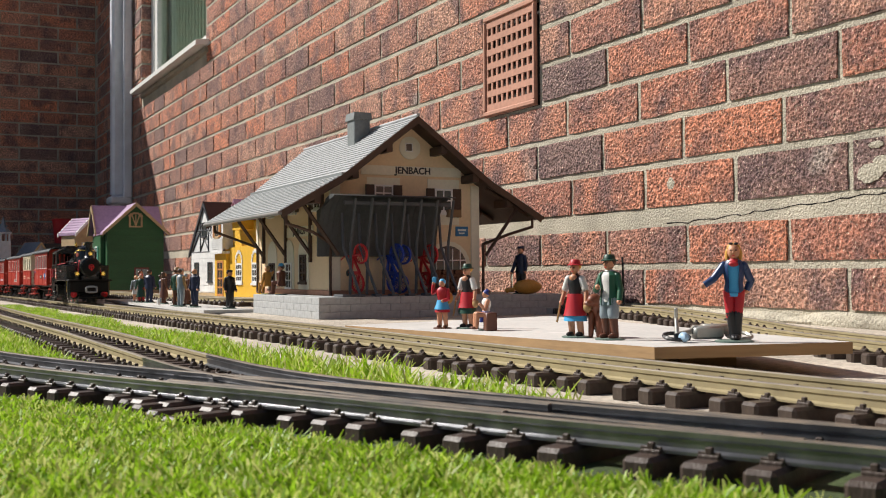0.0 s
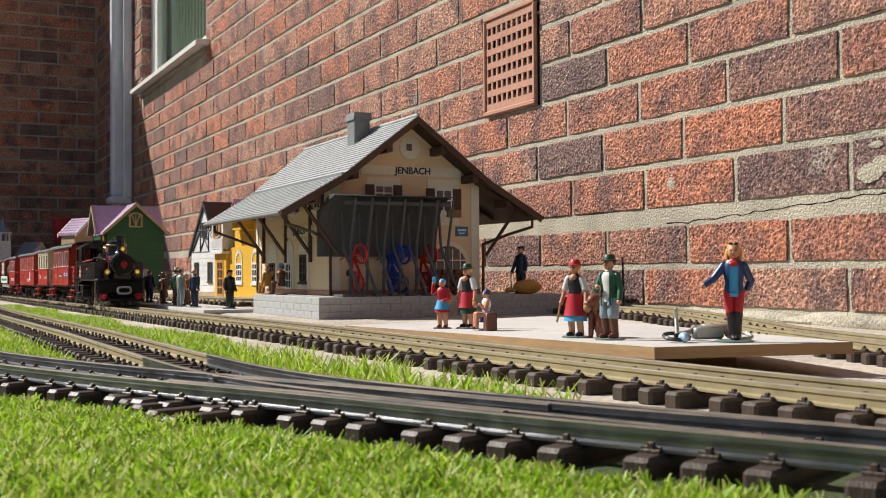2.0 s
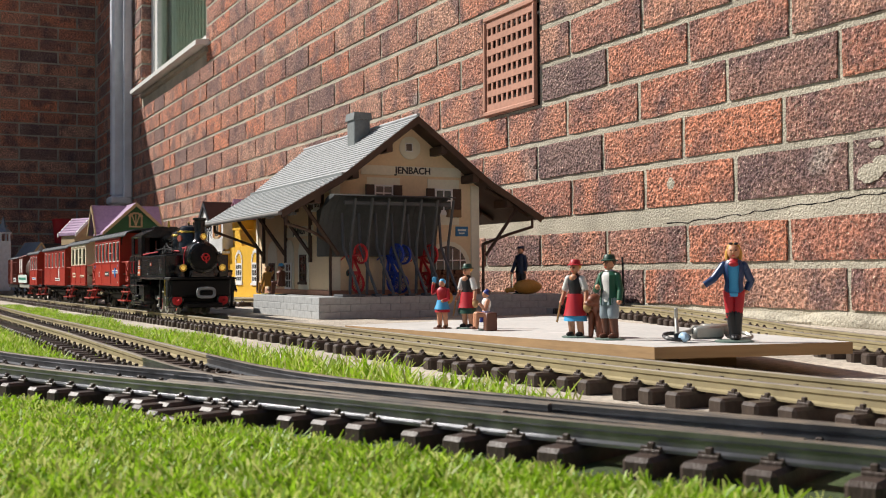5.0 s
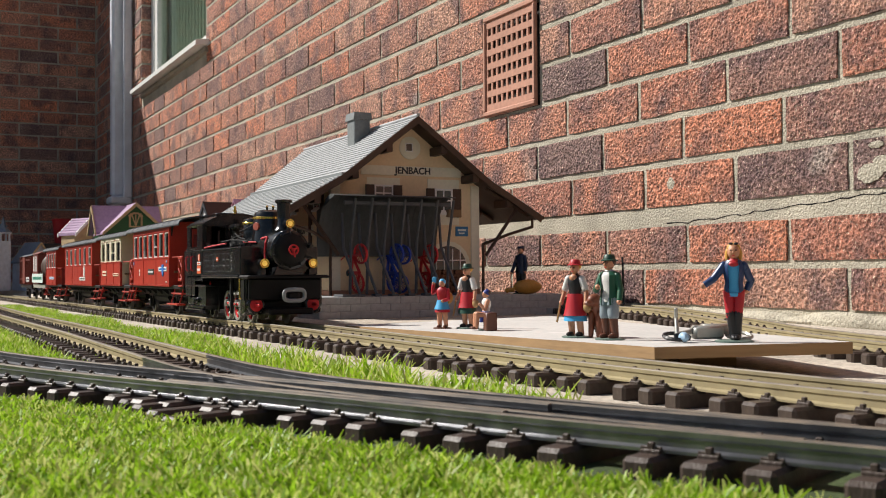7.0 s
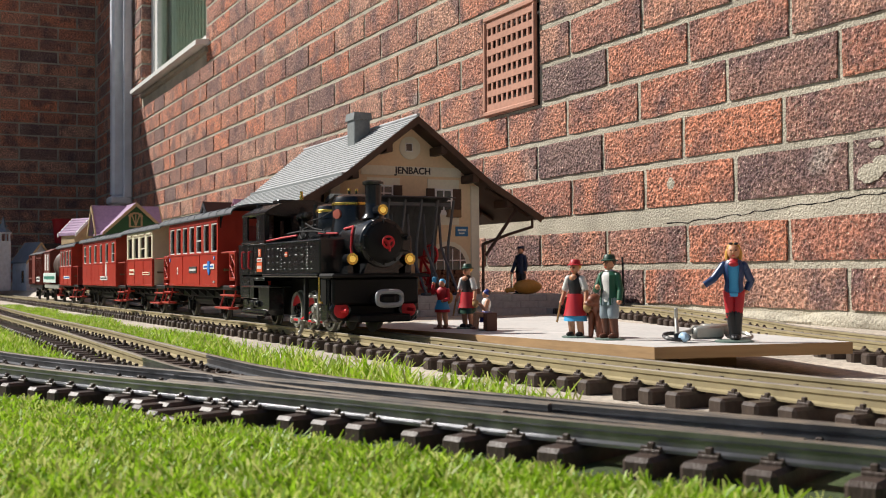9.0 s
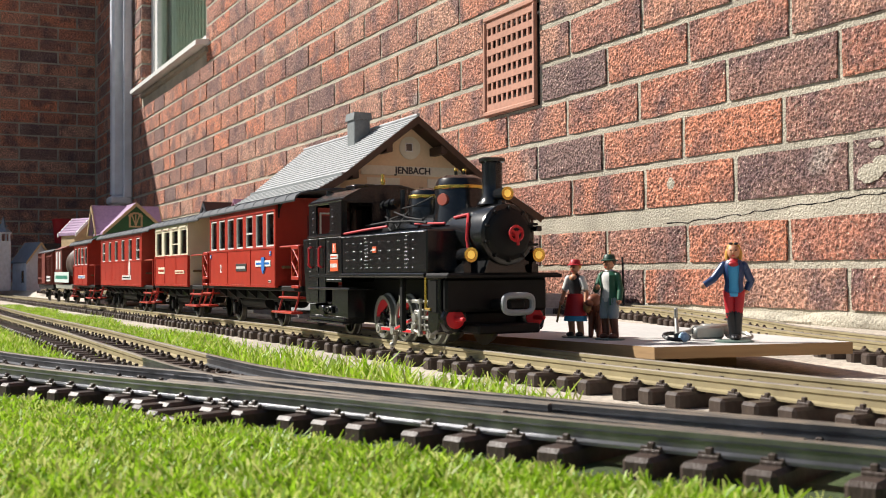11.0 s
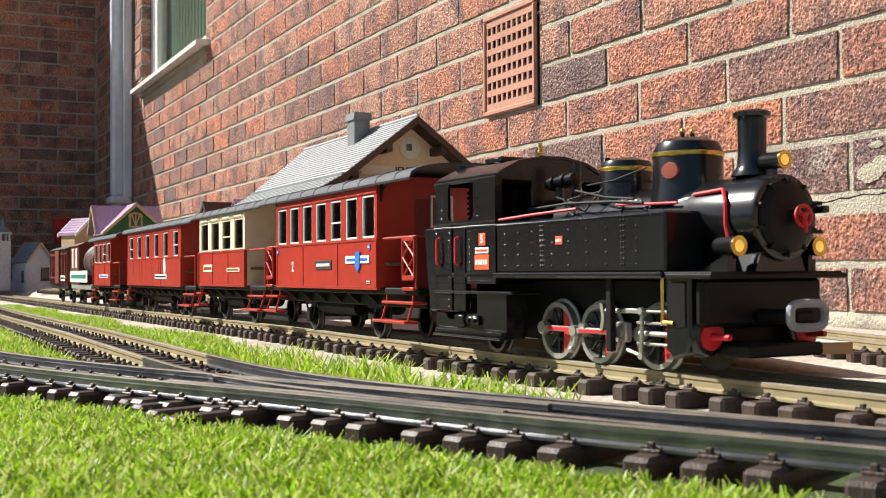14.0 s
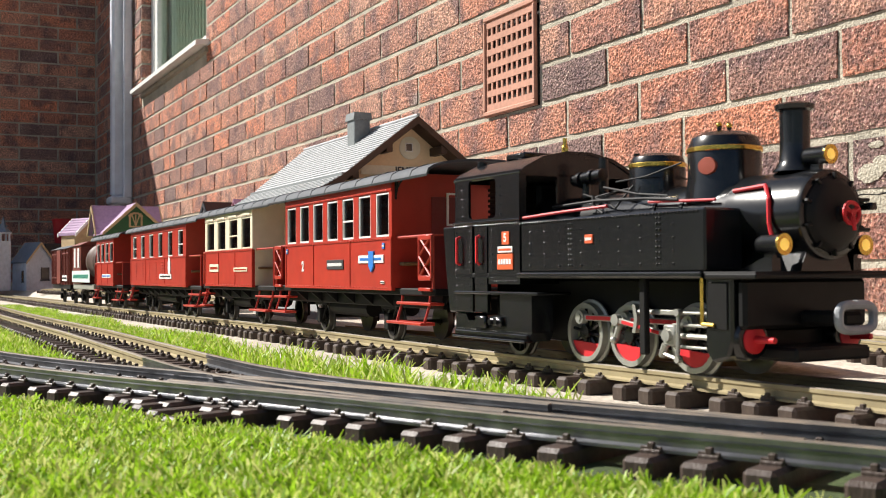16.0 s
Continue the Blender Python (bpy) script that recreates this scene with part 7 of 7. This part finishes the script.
figure("toy policeman in black with a helmet on the platform", -0.634, -0.565, -0.1663, 0.072, 120, F_BLACK, F_BLACK, (BROWN_HAIR, False), F_BLACK, coat=F_BLACK, hat=(F_BLACK, "cap"), wide=1.1)
figure("bald toy man in dark blue overcoat on the platform", -0.76, -0.6, -0.1663, 0.076, 20, F_NAVY, F_NAVY, None, F_BLACK, coat=F_NAVY, wide=1.15)
figure("toy man in grey waistcoat and cap on the platform", -0.823, -0.613, -0.1663, 0.076, 200, F_GREY, F_GREY, (BROWN_HAIR, False), F_BLACK, hat=(F_GREY, "cap"), sleeve=F_TAN, wide=1.1)
figure("toy man in olive jacket and tall hat on the platform", -0.885, -0.607, -0.1663, 0.077, 220, F_GREY, F_BROWN, (BROWN_HAIR, False), F_BLACK, coat=F_DARKGREEN, hat=(F_TAN, "brim"))
figure("toy traveller in brown with a bundle on the platform", -0.935, -0.575, -0.1663, 0.066, 190, F_BROWN, F_BROWN, (F_GREY, False), F_BROWN, skirt=(F_BROWN, 0.15), wide=1.15)
figure("toy woman in yellow coat waiting on the platform", -1.08, -0.565, -0.1663, 0.072, 30, F_OCHRE, F_OCHRE, (BLOND, True), F_BLACK)
figure("toy railwayman with flat cap on the platform", -1.17, -0.605, -0.1663, 0.075, 220, F_NAVY, F_NAVY, (BROWN_HAIR, False), F_BLACK, coat=F_NAVY, hat=(F_BLACK, "cap"), wide=1.1)
figure("toy woman in dark green coat on the platform", -1.2, -0.618, -0.1663, 0.066, 60, F_DARKGREEN, F_RED, (F_RED, False), F_BLACK, skirt=(F_DARKGREEN, 0.2))
figure("toy girl in pale dress on the platform", -1.25, -0.62, -0.1663, 0.062, 80, F_GREY, SKIN, (BLOND, False), F_BLACK, skirt=(F_WHITE, 0.3))
figure("toy man in tan jacket stretching out an arm", -1.3, -0.6, -0.1663, 0.073, 150, F_TAN, F_BROWN, (BROWN_HAIR, False), F_BLACK, coat=F_TAN, left=((0.2, -0.05, 0.66), (0.33, -0.1, 0.62)))
figure("toy boy in dark jacket waiting on the platform", -1.14, -0.585, -0.1663, 0.064, 170, F_NAVY, F_GREY, (BROWN_HAIR, False), F_BLACK)
figure("toy woman in brown coat waiting on the platform", -1.04, -0.6, -0.1663, 0.07, 190, F_BROWN, F_BROWN, (BROWN_HAIR, True), F_BLACK, skirt=(F_BROWN, 0.2))
figure("toy traveller in brown coat seated at the platform edge", -0.452, -0.523, PL + 0.0002, 0.066, -30, F_BROWN, F_BROWN, (BROWN_HAIR, False), F_BROWN, coat=F_BROWN, hat=(F_SKY, "brim"), sit=True, wide=1.25)
figure("toy traveller in yellow coat raising an arm", -0.52, -0.527, PL + 0.0002, 0.064, -60, F_OCHRE, F_OCHRE, (F_TAN, False), F_BROWN, coat=F_OCHRE, sit=True, right=((-0.22, -0.05, 0.74), (-0.36, -0.1, 0.84)))


def small_things():
    bm = bmesh.new()
    ball(bm, (0, 0, 0.0125), 1, 0, (0.026, 0.014, 0.0125), 16, 9)
    tube(bm, (-0.024, 0, 0.008), (-0.036, 0.002, 0.0065), 0.004, 0.0028, 8)
    ball(bm, (-0.036, 0.002, 0.0065), 0.0042)
    ob = part("mail_sack", bm, F_OCHRE, m=pose(-0.213, -0.165, PL, 0, 0, 80), smooth=True)
    tagged(ob, "tied ochre sack lying on the station platform", "sack")
    d = thing("toy_dog", "brown model dog sitting beside the hunter", "dog", pose(0.634, -0.5905, TOY(0.634), 0, 0, 20) @ Matrix.Diagonal((1.35, 1.35, 1.35, 1)))
    bm = bmesh.new()
    ball(bm, (0, 0.003, 0.009), 1, 0, (0.0062, 0.009, 0.009), 12, 7)
    limb(bm, [(0, 0.0, 0.013), (0, -0.005, 0.021)], 0.005, 0.004, 0)
    part("body", bm, F_DOG, d, smooth=True)
    bm = bmesh.new()
    ball(bm, (0, -0.007, 0.0235), 1, 0, (0.0042, 0.006, 0.0042), 12, 7)
    ball(bm, (0, -0.012, 0.022), 1, 0, (0.0024, 0.004, 0.0022), 10, 6)
    part("head", bm, F_DOG, d, smooth=True)
    for s in (-1, 1):
        bm = bmesh.new()
        limb(bm, [(s * 0.003, -0.006, 0.015), (s * 0.003, -0.007, 0.0015)], 0.0022, 0.0016, 0)
        part("leg", bm, F_DOG, d, smooth=True)
    # silver moped lying on its side
    z = TOY(0.73)
    v = thing("toy_moped", "silver model moped lying on the platform board", "moped", pose(0.742, -0.566, z, 0, 0, 72))
    for x, y in ((-0.026, -0.004), (0.026, 0.0)):
        bm = bmesh.new()
        pts = [(x + 0.0095 * math.cos(a), y + 0.0095 * math.sin(a), 0.0045 + 0.002 * math.sin(a)) for a in [2 * math.pi * i / 22 for i in range(23)]]
        sweep(bm, pts, 0.0016, 6)
        tube(bm, (x, y, 0.002), (x, y, 0.007), 0.0022, seg=8)
        part("wheel", bm, F_BLACK if x < 0 else SILVER, v, smooth=True)
    bm = bmesh.new()
    box(bm, -0.012, 0.012, -0.006, 0.006, 0.002, 0.0125, 0.002)
    box(bm, -0.003, 0.022, 0.0, 0.011, 0.006, 0.0135, 0.002)
    limb(bm, [(-0.026, -0.004, 0.006), (-0.012, 0, 0.008), (0.012, 0.002, 0.008), (0.026, 0, 0.006)], 0.002, 0.002, 0)
    part("engine_and_frame", bm, SILVER, v, smooth=True)
    bm = bmesh.new()
    limb(bm, [(-0.024, 0.0, 0.006), (-0.0225, 0.006, 0.018), (-0.0235, 0.004, 0.025)], 0.0017, 0.0015, 0)
    part("handlebar", bm, SILVER, v, smooth=True)
    bm = bmesh.new()
    ball(bm, (-0.023, -0.012, 0.0045), 1, 0, (0.004, 0.006, 0.004), 10, 7)
    part("headlamp", bm, paint("lamp_blue", (0.35, 0.52, 0.68)), v, smooth=True)
    # little brass marker post beside the line
    bm = bmesh.new()
    tube(bm, (-1.0, -0.62, -0.1665), (-1.0, -0.62, -0.154), 0.003, seg=8)
    ob = part("marker_post", bm, WHITE_TRIM, label="small white marker post beside the track")
    tagged(ob, category="post")


small_things()

# ---- model houses ----
LILAC = mat("lilac_roof", (0.36, 0.24, 0.37), 0.7, grain=100, bump=0.1, var=0.1, spec=0.2)
H_GREEN = mat("house_green", (0.02, 0.115, 0.035), 0.5, grain=80, bump=0.1, var=0.15, stretch=(1, 1, 5))
H_TAN = mat("house_tan_trim", (0.5, 0.36, 0.2), 0.6)
H_WHITE = mat("house_white", (0.78, 0.78, 0.76), 0.6, bump=0.1)
H_YELLOW = mat("house_yellow", (0.72, 0.42, 0.03), 0.55, bump=0.05, var=0.06)
H_DARK = mat("house_dark_roof", (0.06, 0.022, 0.02), 0.4, grain=90)
H_SLATE = mat("church_slate", (0.16, 0.2, 0.26), 0.6)
H_STONE = mat("church_grey", (0.56, 0.6, 0.68), 0.75, bump=0.2)
H_TEAL = mat("teal_roof", (0.1, 0.22, 0.26), 0.6)
H_PINK = mat("pink_roof", (0.42, 0.22, 0.32), 0.55)
BLACK_BEAM = mat("tudor_beam", (0.03, 0.032, 0.04), 0.6)
ORANGE_WOOD = mat("orange_wood", (0.5, 0.2, 0.05), 0.55)


def house(label, m, width, depth, eave, ridge, wall, roof, trim, base=None, courses=0, over=0.015):
    """A gabled model house: gable end in the plane x = 0 facing +x, the ridge running to -x, ground at z = 0."""
    h = thing("model_house", label, "model house", m, group="model village")
    w = width / 2
    bm = bmesh.new()
    prism(bm, [(-w, 0), (w, 0), (w, eave), (0, ridge - 0.004), (-w, eave)], "X", -depth, 0)
    part("shell", bm, wall, h)
    k = (ridge - eave) / w
    for s in (-1, 1):
        o = 0.018 if width > 0.17 else 0.006
        a, b = (0, ridge), (s * (w + o), eave - k * o)
        bm = bmesh.new()
        prism(bm, [a, b, (b[0], b[1] + 0.006), (a[0], a[1] + 0.006)], "X", -depth - 0.015, over)
        rf = part("roof", bm, roof, h)
        for i in range(courses):
            t = (i + 0.8) / courses
            y, z = s * (w + o) * t, ridge + 0.006 - k * (w + o) * t
            bm = bmesh.new()
            box(bm, -depth - 0.016, 0.016, y - 0.0015, y + 0.0015, z, z + 0.002)
            part("rib", bm, roof, rf)
        bm = bmesh.new()
        prism(bm, [(0, ridge + 0.007), (b[0], b[1] + 0.007), (b[0], b[1] - 0.005), (0, ridge - 0.007)], "X", over, over + 0.004)
        part("barge_board", bm, trim, h)
        bm = bmesh.new()
        prism(bm, [(0, ridge + 0.007), (b[0], b[1] + 0.007), (b[0], b[1] - 0.005), (0, ridge - 0.007)], "X", -depth - 0.02, -depth - 0.015)
        part("barge_board", bm, trim, h)
    if base:
        bm = bmesh.new()
        box(bm, -depth - 0.003, 0.003, -w - 0.003, w + 0.003, 0, 0.018)
        part("base_course", bm, base, h)
    return h


def build_village():
    z = -0.1725
    g = house("dark green planked house with lilac roof and tan trim", pose(-2.49, -0.385, z), 0.19, 0.16, 0.224, 0.312, H_GREEN, LILAC, H_TAN, H_TAN)
    wing = house("side wing of the green house with lilac roof", pose(-2.62, -0.495, z, 0, 0, -90), 0.17, 0.2, 0.216, 0.308, H_GREEN, LILAC, H_TAN)
    for i in range(11):
        bm = bmesh.new()
        box(bm, 0, 0.0014, -0.095, 0.095, 0.02 + i * 0.0185, 0.0362 + i * 0.0185, 0.0004)
        part("plank", bm, H_GREEN, g)
    bm = bmesh.new()
    for y in (-0.02, 0.02):
        box(bm, 0.001, 0.004, y - 0.003, y + 0.003, 0.236, 0.272)
    box(bm, 0.001, 0.004, -0.023, 0.023, 0.233, 0.238)
    for i in range(6):
        a = math.pi * (i + 0.5) / 6
        box(bm, 0.001, 0.004, 0.02 * math.cos(a) - 0.0055, 0.02 * math.cos(a) + 0.0055, 0.27 + 0.012 * math.sin(a) - 0.003, 0.27 + 0.012 * math.sin(a) + 0.003)
    tube(bm, (0.0025, 0, 0.238), (0.0025, -0.013, 0.276), 0.0022, seg=6)
    tube(bm, (0.0025, 0, 0.238), (0.0025, 0.013, 0.276), 0.0022, seg=6)
    tube(bm, (0.0025, 0, 0.238), (0.0025, 0, 0.28), 0.0022, seg=6)
    part("gable_window", bm, H_TAN, g, "tan fan-shaped gable window")
    window(g, "X", 0.0012, 0.02, 0.03, 0.05, 0.065, BROWN, (1, 1))
    window(wing, "X", 0.0002, 0.0, 0.09, 0.05, 0.08, H_WHITE, (1, 2), SIGN_GREEN)

    t = house("white half-timbered house with dark brown roof", pose(-1.735, -0.335, z, 0, 0, -86) @ Matrix.Diagonal((1, 1.5, 1, 1)), 0.168, 0.16, 0.134, 0.272, H_WHITE, H_DARK, BLACK_BEAM, H_TAN, over=0.002)
    bm = bmesh.new()
    for p0, p1 in (((-0.082, 0.134), (0.082, 0.134)), ((-0.045, 0.195), (0.045, 0.195)), ((-0.024, 0.134), (-0.024, 0.22)), ((0.024, 0.134), (0.024, 0.22)),
                   ((-0.07, 0.138), (-0.024, 0.195)), ((0.07, 0.138), (0.024, 0.195)), ((-0.024, 0.138), (0.0, 0.172)), ((0.024, 0.138), (0.0, 0.172)),
                   ((-0.081, 0.018), (-0.081, 0.134)), ((0.081, 0.018), (0.081, 0.134))):
        tube(bm, (0.001, *p0), (0.001, *p1), 0.002, seg=4)
    part("timber_frame", bm, BLACK_BEAM, t, "black half-timber beams")
    for i in range(6):
        bm = bmesh.new()
        box(bm, 0, 0.0015, -0.08, 0.08, 0.02 + i * 0.019, 0.038 + i * 0.019, 0.0005)
        part("plank", bm, H_WHITE, t)
    for y, zz, hh in ((-0.045, 0.05, 0.055), (0.035, 0.05, 0.055), (0, 0.178, 0.04)):
        window(t, "X", 0.0016, y, zz, 0.026, hh, BLACK_BEAM, (0, 1))

    yh = thing("model_house", "bright yellow house with white bay and pink roof", "model house", pose(-1.30, -0.345, z) @ Matrix.Diagonal((0.82, 0.82, 0.82, 1)), group="model village")
    bm = bmesh.new()
    box(bm, -0.17, 0.26, 0, 0.13, 0, 0.17)
    part("shell", bm, H_YELLOW, yh)
    bm = bmesh.new()
    box(bm, -0.31, -0.17, -0.02, 0.12, 0.165, 0.265)
    part("upper_bay", bm, H_WHITE, yh, "white plank upper bay")
    bm = bmesh.new()
    for i in range(6):
        box(bm, -0.314, -0.166, -0.0235, -0.02, 0.16 + i * 0.007, 0.165 + i * 0.007)
    box(bm, -0.318, -0.162, -0.026, 0.0, 0.152, 0.16)
    part("balcony", bm, H_WHITE, yh, "small white balcony")
    bm = bmesh.new()
    box(bm, -0.31, -0.17, -0.01, 0.12, 0, 0.165)
    part("ground_bay", bm, H_YELLOW, yh)
    bm = bmesh.new()
    box(bm, -0.16, 0.25, 0.01, 0.12, 0.17, 0.245)
    part("upper_storey", bm, H_YELLOW, yh)
    for u, w in ((-0.24, 0.075),):
        window(yh, "Y", -0.0102, u, 0.015, w, 0.115, ORANGE_WOOD, (1, 3), name="door", sill=False)
        window(yh, "Y", -0.0202, u, 0.205, 0.05, 0.045, H_TAN, (1, 0), ORANGE_WOOD)
    for u in (-0.055, 0.12):
        window(yh, "Y", -0.0002, u, 0.06, 0.07, 0.06, H_WHITE, (2, 2), arch=True)
    for x0, x1 in ((-0.12, 0.28),):
        for s in (-1, 1):
            bm = bmesh.new()
            prism(bm, [(0.055, 0.31), (0.055 + s * 0.1, 0.245), (0.055 + s * 0.1, 0.251), (0.055, 0.316)], "X", x0, x1)
            for i in range(8):
                yy = 0.055 + s * 0.1 * (i + 0.9) / 8
                zz = 0.316 - 0.065 * (i + 0.9) / 8
                box(bm, x0 - 0.001, x1 + 0.001, yy - 0.0015, yy + 0.0015, zz, zz + 0.0022)
            part("roof", bm, H_PINK, yh, "pink ribbed roof")
    for x in (0.02,):
        bm = bmesh.new()
        prism(bm, [(x - 0.045, 0.22), (x + 0.045, 0.22), (x + 0.045, 0.26), (x, 0.305), (x - 0.045, 0.26)], "Y", -0.03, 0.05)
        dm = part("dormer", bm, H_YELLOW, yh)
        for s in (-1, 1):
            bm = bmesh.new()
            prism(bm, [(x, 0.307), (x + s * 0.058, 0.248), (x + s * 0.058, 0.254), (x, 0.313)], "Y", -0.04, 0.05)
            part("dormer_roof", bm, H_PINK, dm)
        window(dm, "Y", -0.0302, x, 0.245, 0.034, 0.034, H_TAN, (1, 0), sill=False)

    c = house("tan house with pale lilac ribbed roof", pose(-2.86, -0.488, z, 0, 0, 20), 0.105, 0.1, 0.222, 0.276, H_TAN, LILAC, H_WHITE, courses=6)
    window(c, "X", 0.0002, 0, 0.13, 0.05, 0.06, H_WHITE, (1, 1))
    ch = house("grey model church with pitched slate roof", pose(-3.98, -0.531, z, 0, 0, 15) @ Matrix.Diagonal((0.85, 0.78, 1.01, 1)), 0.16, 0.2, 0.13, 0.215, H_STONE, H_SLATE, H_TAN)
    window(ch, "X", 0.0002, 0.03, 0.05, 0.05, 0.055, BLACK_BEAM, (1, 1))
    bm = bmesh.new()
    box(bm, -0.15, -0.085, -0.20, -0.135, 0, 0.225, 0.002)
    for sx in (-0.147, -0.097):
        for sy in (-0.197, -0.147):
            box(bm, sx, sx + 0.009, sy, sy + 0.009, 0.225, 0.258)
    box(bm, -0.152, -0.083, -0.202, -0.133, 0.258, 0.264)
    part("tower", bm, H_STONE, ch, "square grey bell tower")
    bm = bmesh.new()
    lathe(bm, [(0.05, 0.264), (0.02, 0.285), (0.008, 0.32), (0.0001, 0.34)], (-0.1175, -0.1675, 0), "Z", 4)
    part("spire", bm, H_SLATE, ch)
    window(ch, "Y", -0.0802, -0.05, 0.04, 0.03, 0.05, BLACK_BEAM, (0, 1))
    l = house("shaded yellow house with purple roof and teal awning", pose(-4.45, -0.84, z, 0, 0, 75) @ Matrix.Diagonal((1.18, 1.18, 1.18, 1)), 0.5, 0.25, 0.2, 0.3, H_TAN, LILAC, H_TAN)
    bm = bmesh.new()
    lathe(bm, [(0.26, 0.262), (0.27, 0.268), (0.2, 0.285), (0.06, 0.297), (0.0001, 0.3)], (-0.1, 0.05, 0), "Z", 24)
    part("awning", bm, H_TEAL, l, "round teal canopy", smooth=True)
    for u in (-0.12, 0.08):
        window(l, "X", 0.0002, u, 0.08, 0.06, 0.07, BLACK_BEAM, (1, 1))
    # red bucket by the downpipe
    bm = bmesh.new()
    lathe(bm, [(0.07, 0.0), (0.09, 0.17), (0.095, 0.175), (0.085, 0.175), (0.067, 0.01), (0.0001, 0.01)], (0, 0, 0), "Z", 24)
    ob = part("bucket", bm, RED_TOY, m=pose(-5.12, -0.27, 0.07) @ Matrix.Diagonal((0.8, 0.8, 0.8, 1)), smooth=True)
    tagged(ob, "red bucket on a low box by the wall", "bucket")
    bm = bmesh.new()
    box(bm, -5.3, -4.95, -0.4, -0.12, -0.22, 0.07, 0.006)
    ob = part("low_box", bm, SLEEPER, label="dark low box standing in the shade by the wall")
    tagged(ob, category="box")


build_village()


# ---- what moves ----
def motions():
    """The train rolls along the line and comes to a stand; wheels and rods turn with it."""
    for v, x_end in VEHICLES:
        rows = []
        for i in range(81):
            t = i * 0.2
            x = x_end + run_at(t)
            slope = (main_y(x + 0.05) - main_y(x - 0.05)) / 0.1
            rows.append((t, pose(x, main_y(x), rail_z(x), 0, 0, math.degrees(math.atan(slope)))))
        walk(v, rows)
    steps = [i * 0.1 for i in range(161)]
    for w, x, r, phase in WHEELS:
        walk(w, [(t, pose(x, 0, r, 0, math.degrees(run_at(t) / r) + phase, 0)) for t in steps])
    for rod, r, crank, lead in RODS:
        rows = []
        for t in steps:
            a = run_at(t) / r + radians(282.0 + lead)
            rows.append((t, pose(crank * math.cos(a), 0, r - crank * math.sin(a))))
        walk(rod, rows)
    for head, rod, lead in PISTONS:
        slide, swing = [], []
        for t in steps:
            a = run_at(t) / DRIVER_R + radians(282.0 + lead)
            px, pz = DRIVER_X + CRANK * math.cos(a), DRIVER_R - CRANK * math.sin(a)
            drop = PISTON_Z - pz
            hx = px + math.sqrt(ROD_LENGTH ** 2 - drop ** 2)
            slide.append((t, pose(hx - 0.0645, 0, 0)))
            swing.append((t, pose(px, 0, pz, 0, -math.degrees(math.asin(drop / ROD_LENGTH)), 0)))
        walk(head, slide)
        walk(rod, swing)


motions()
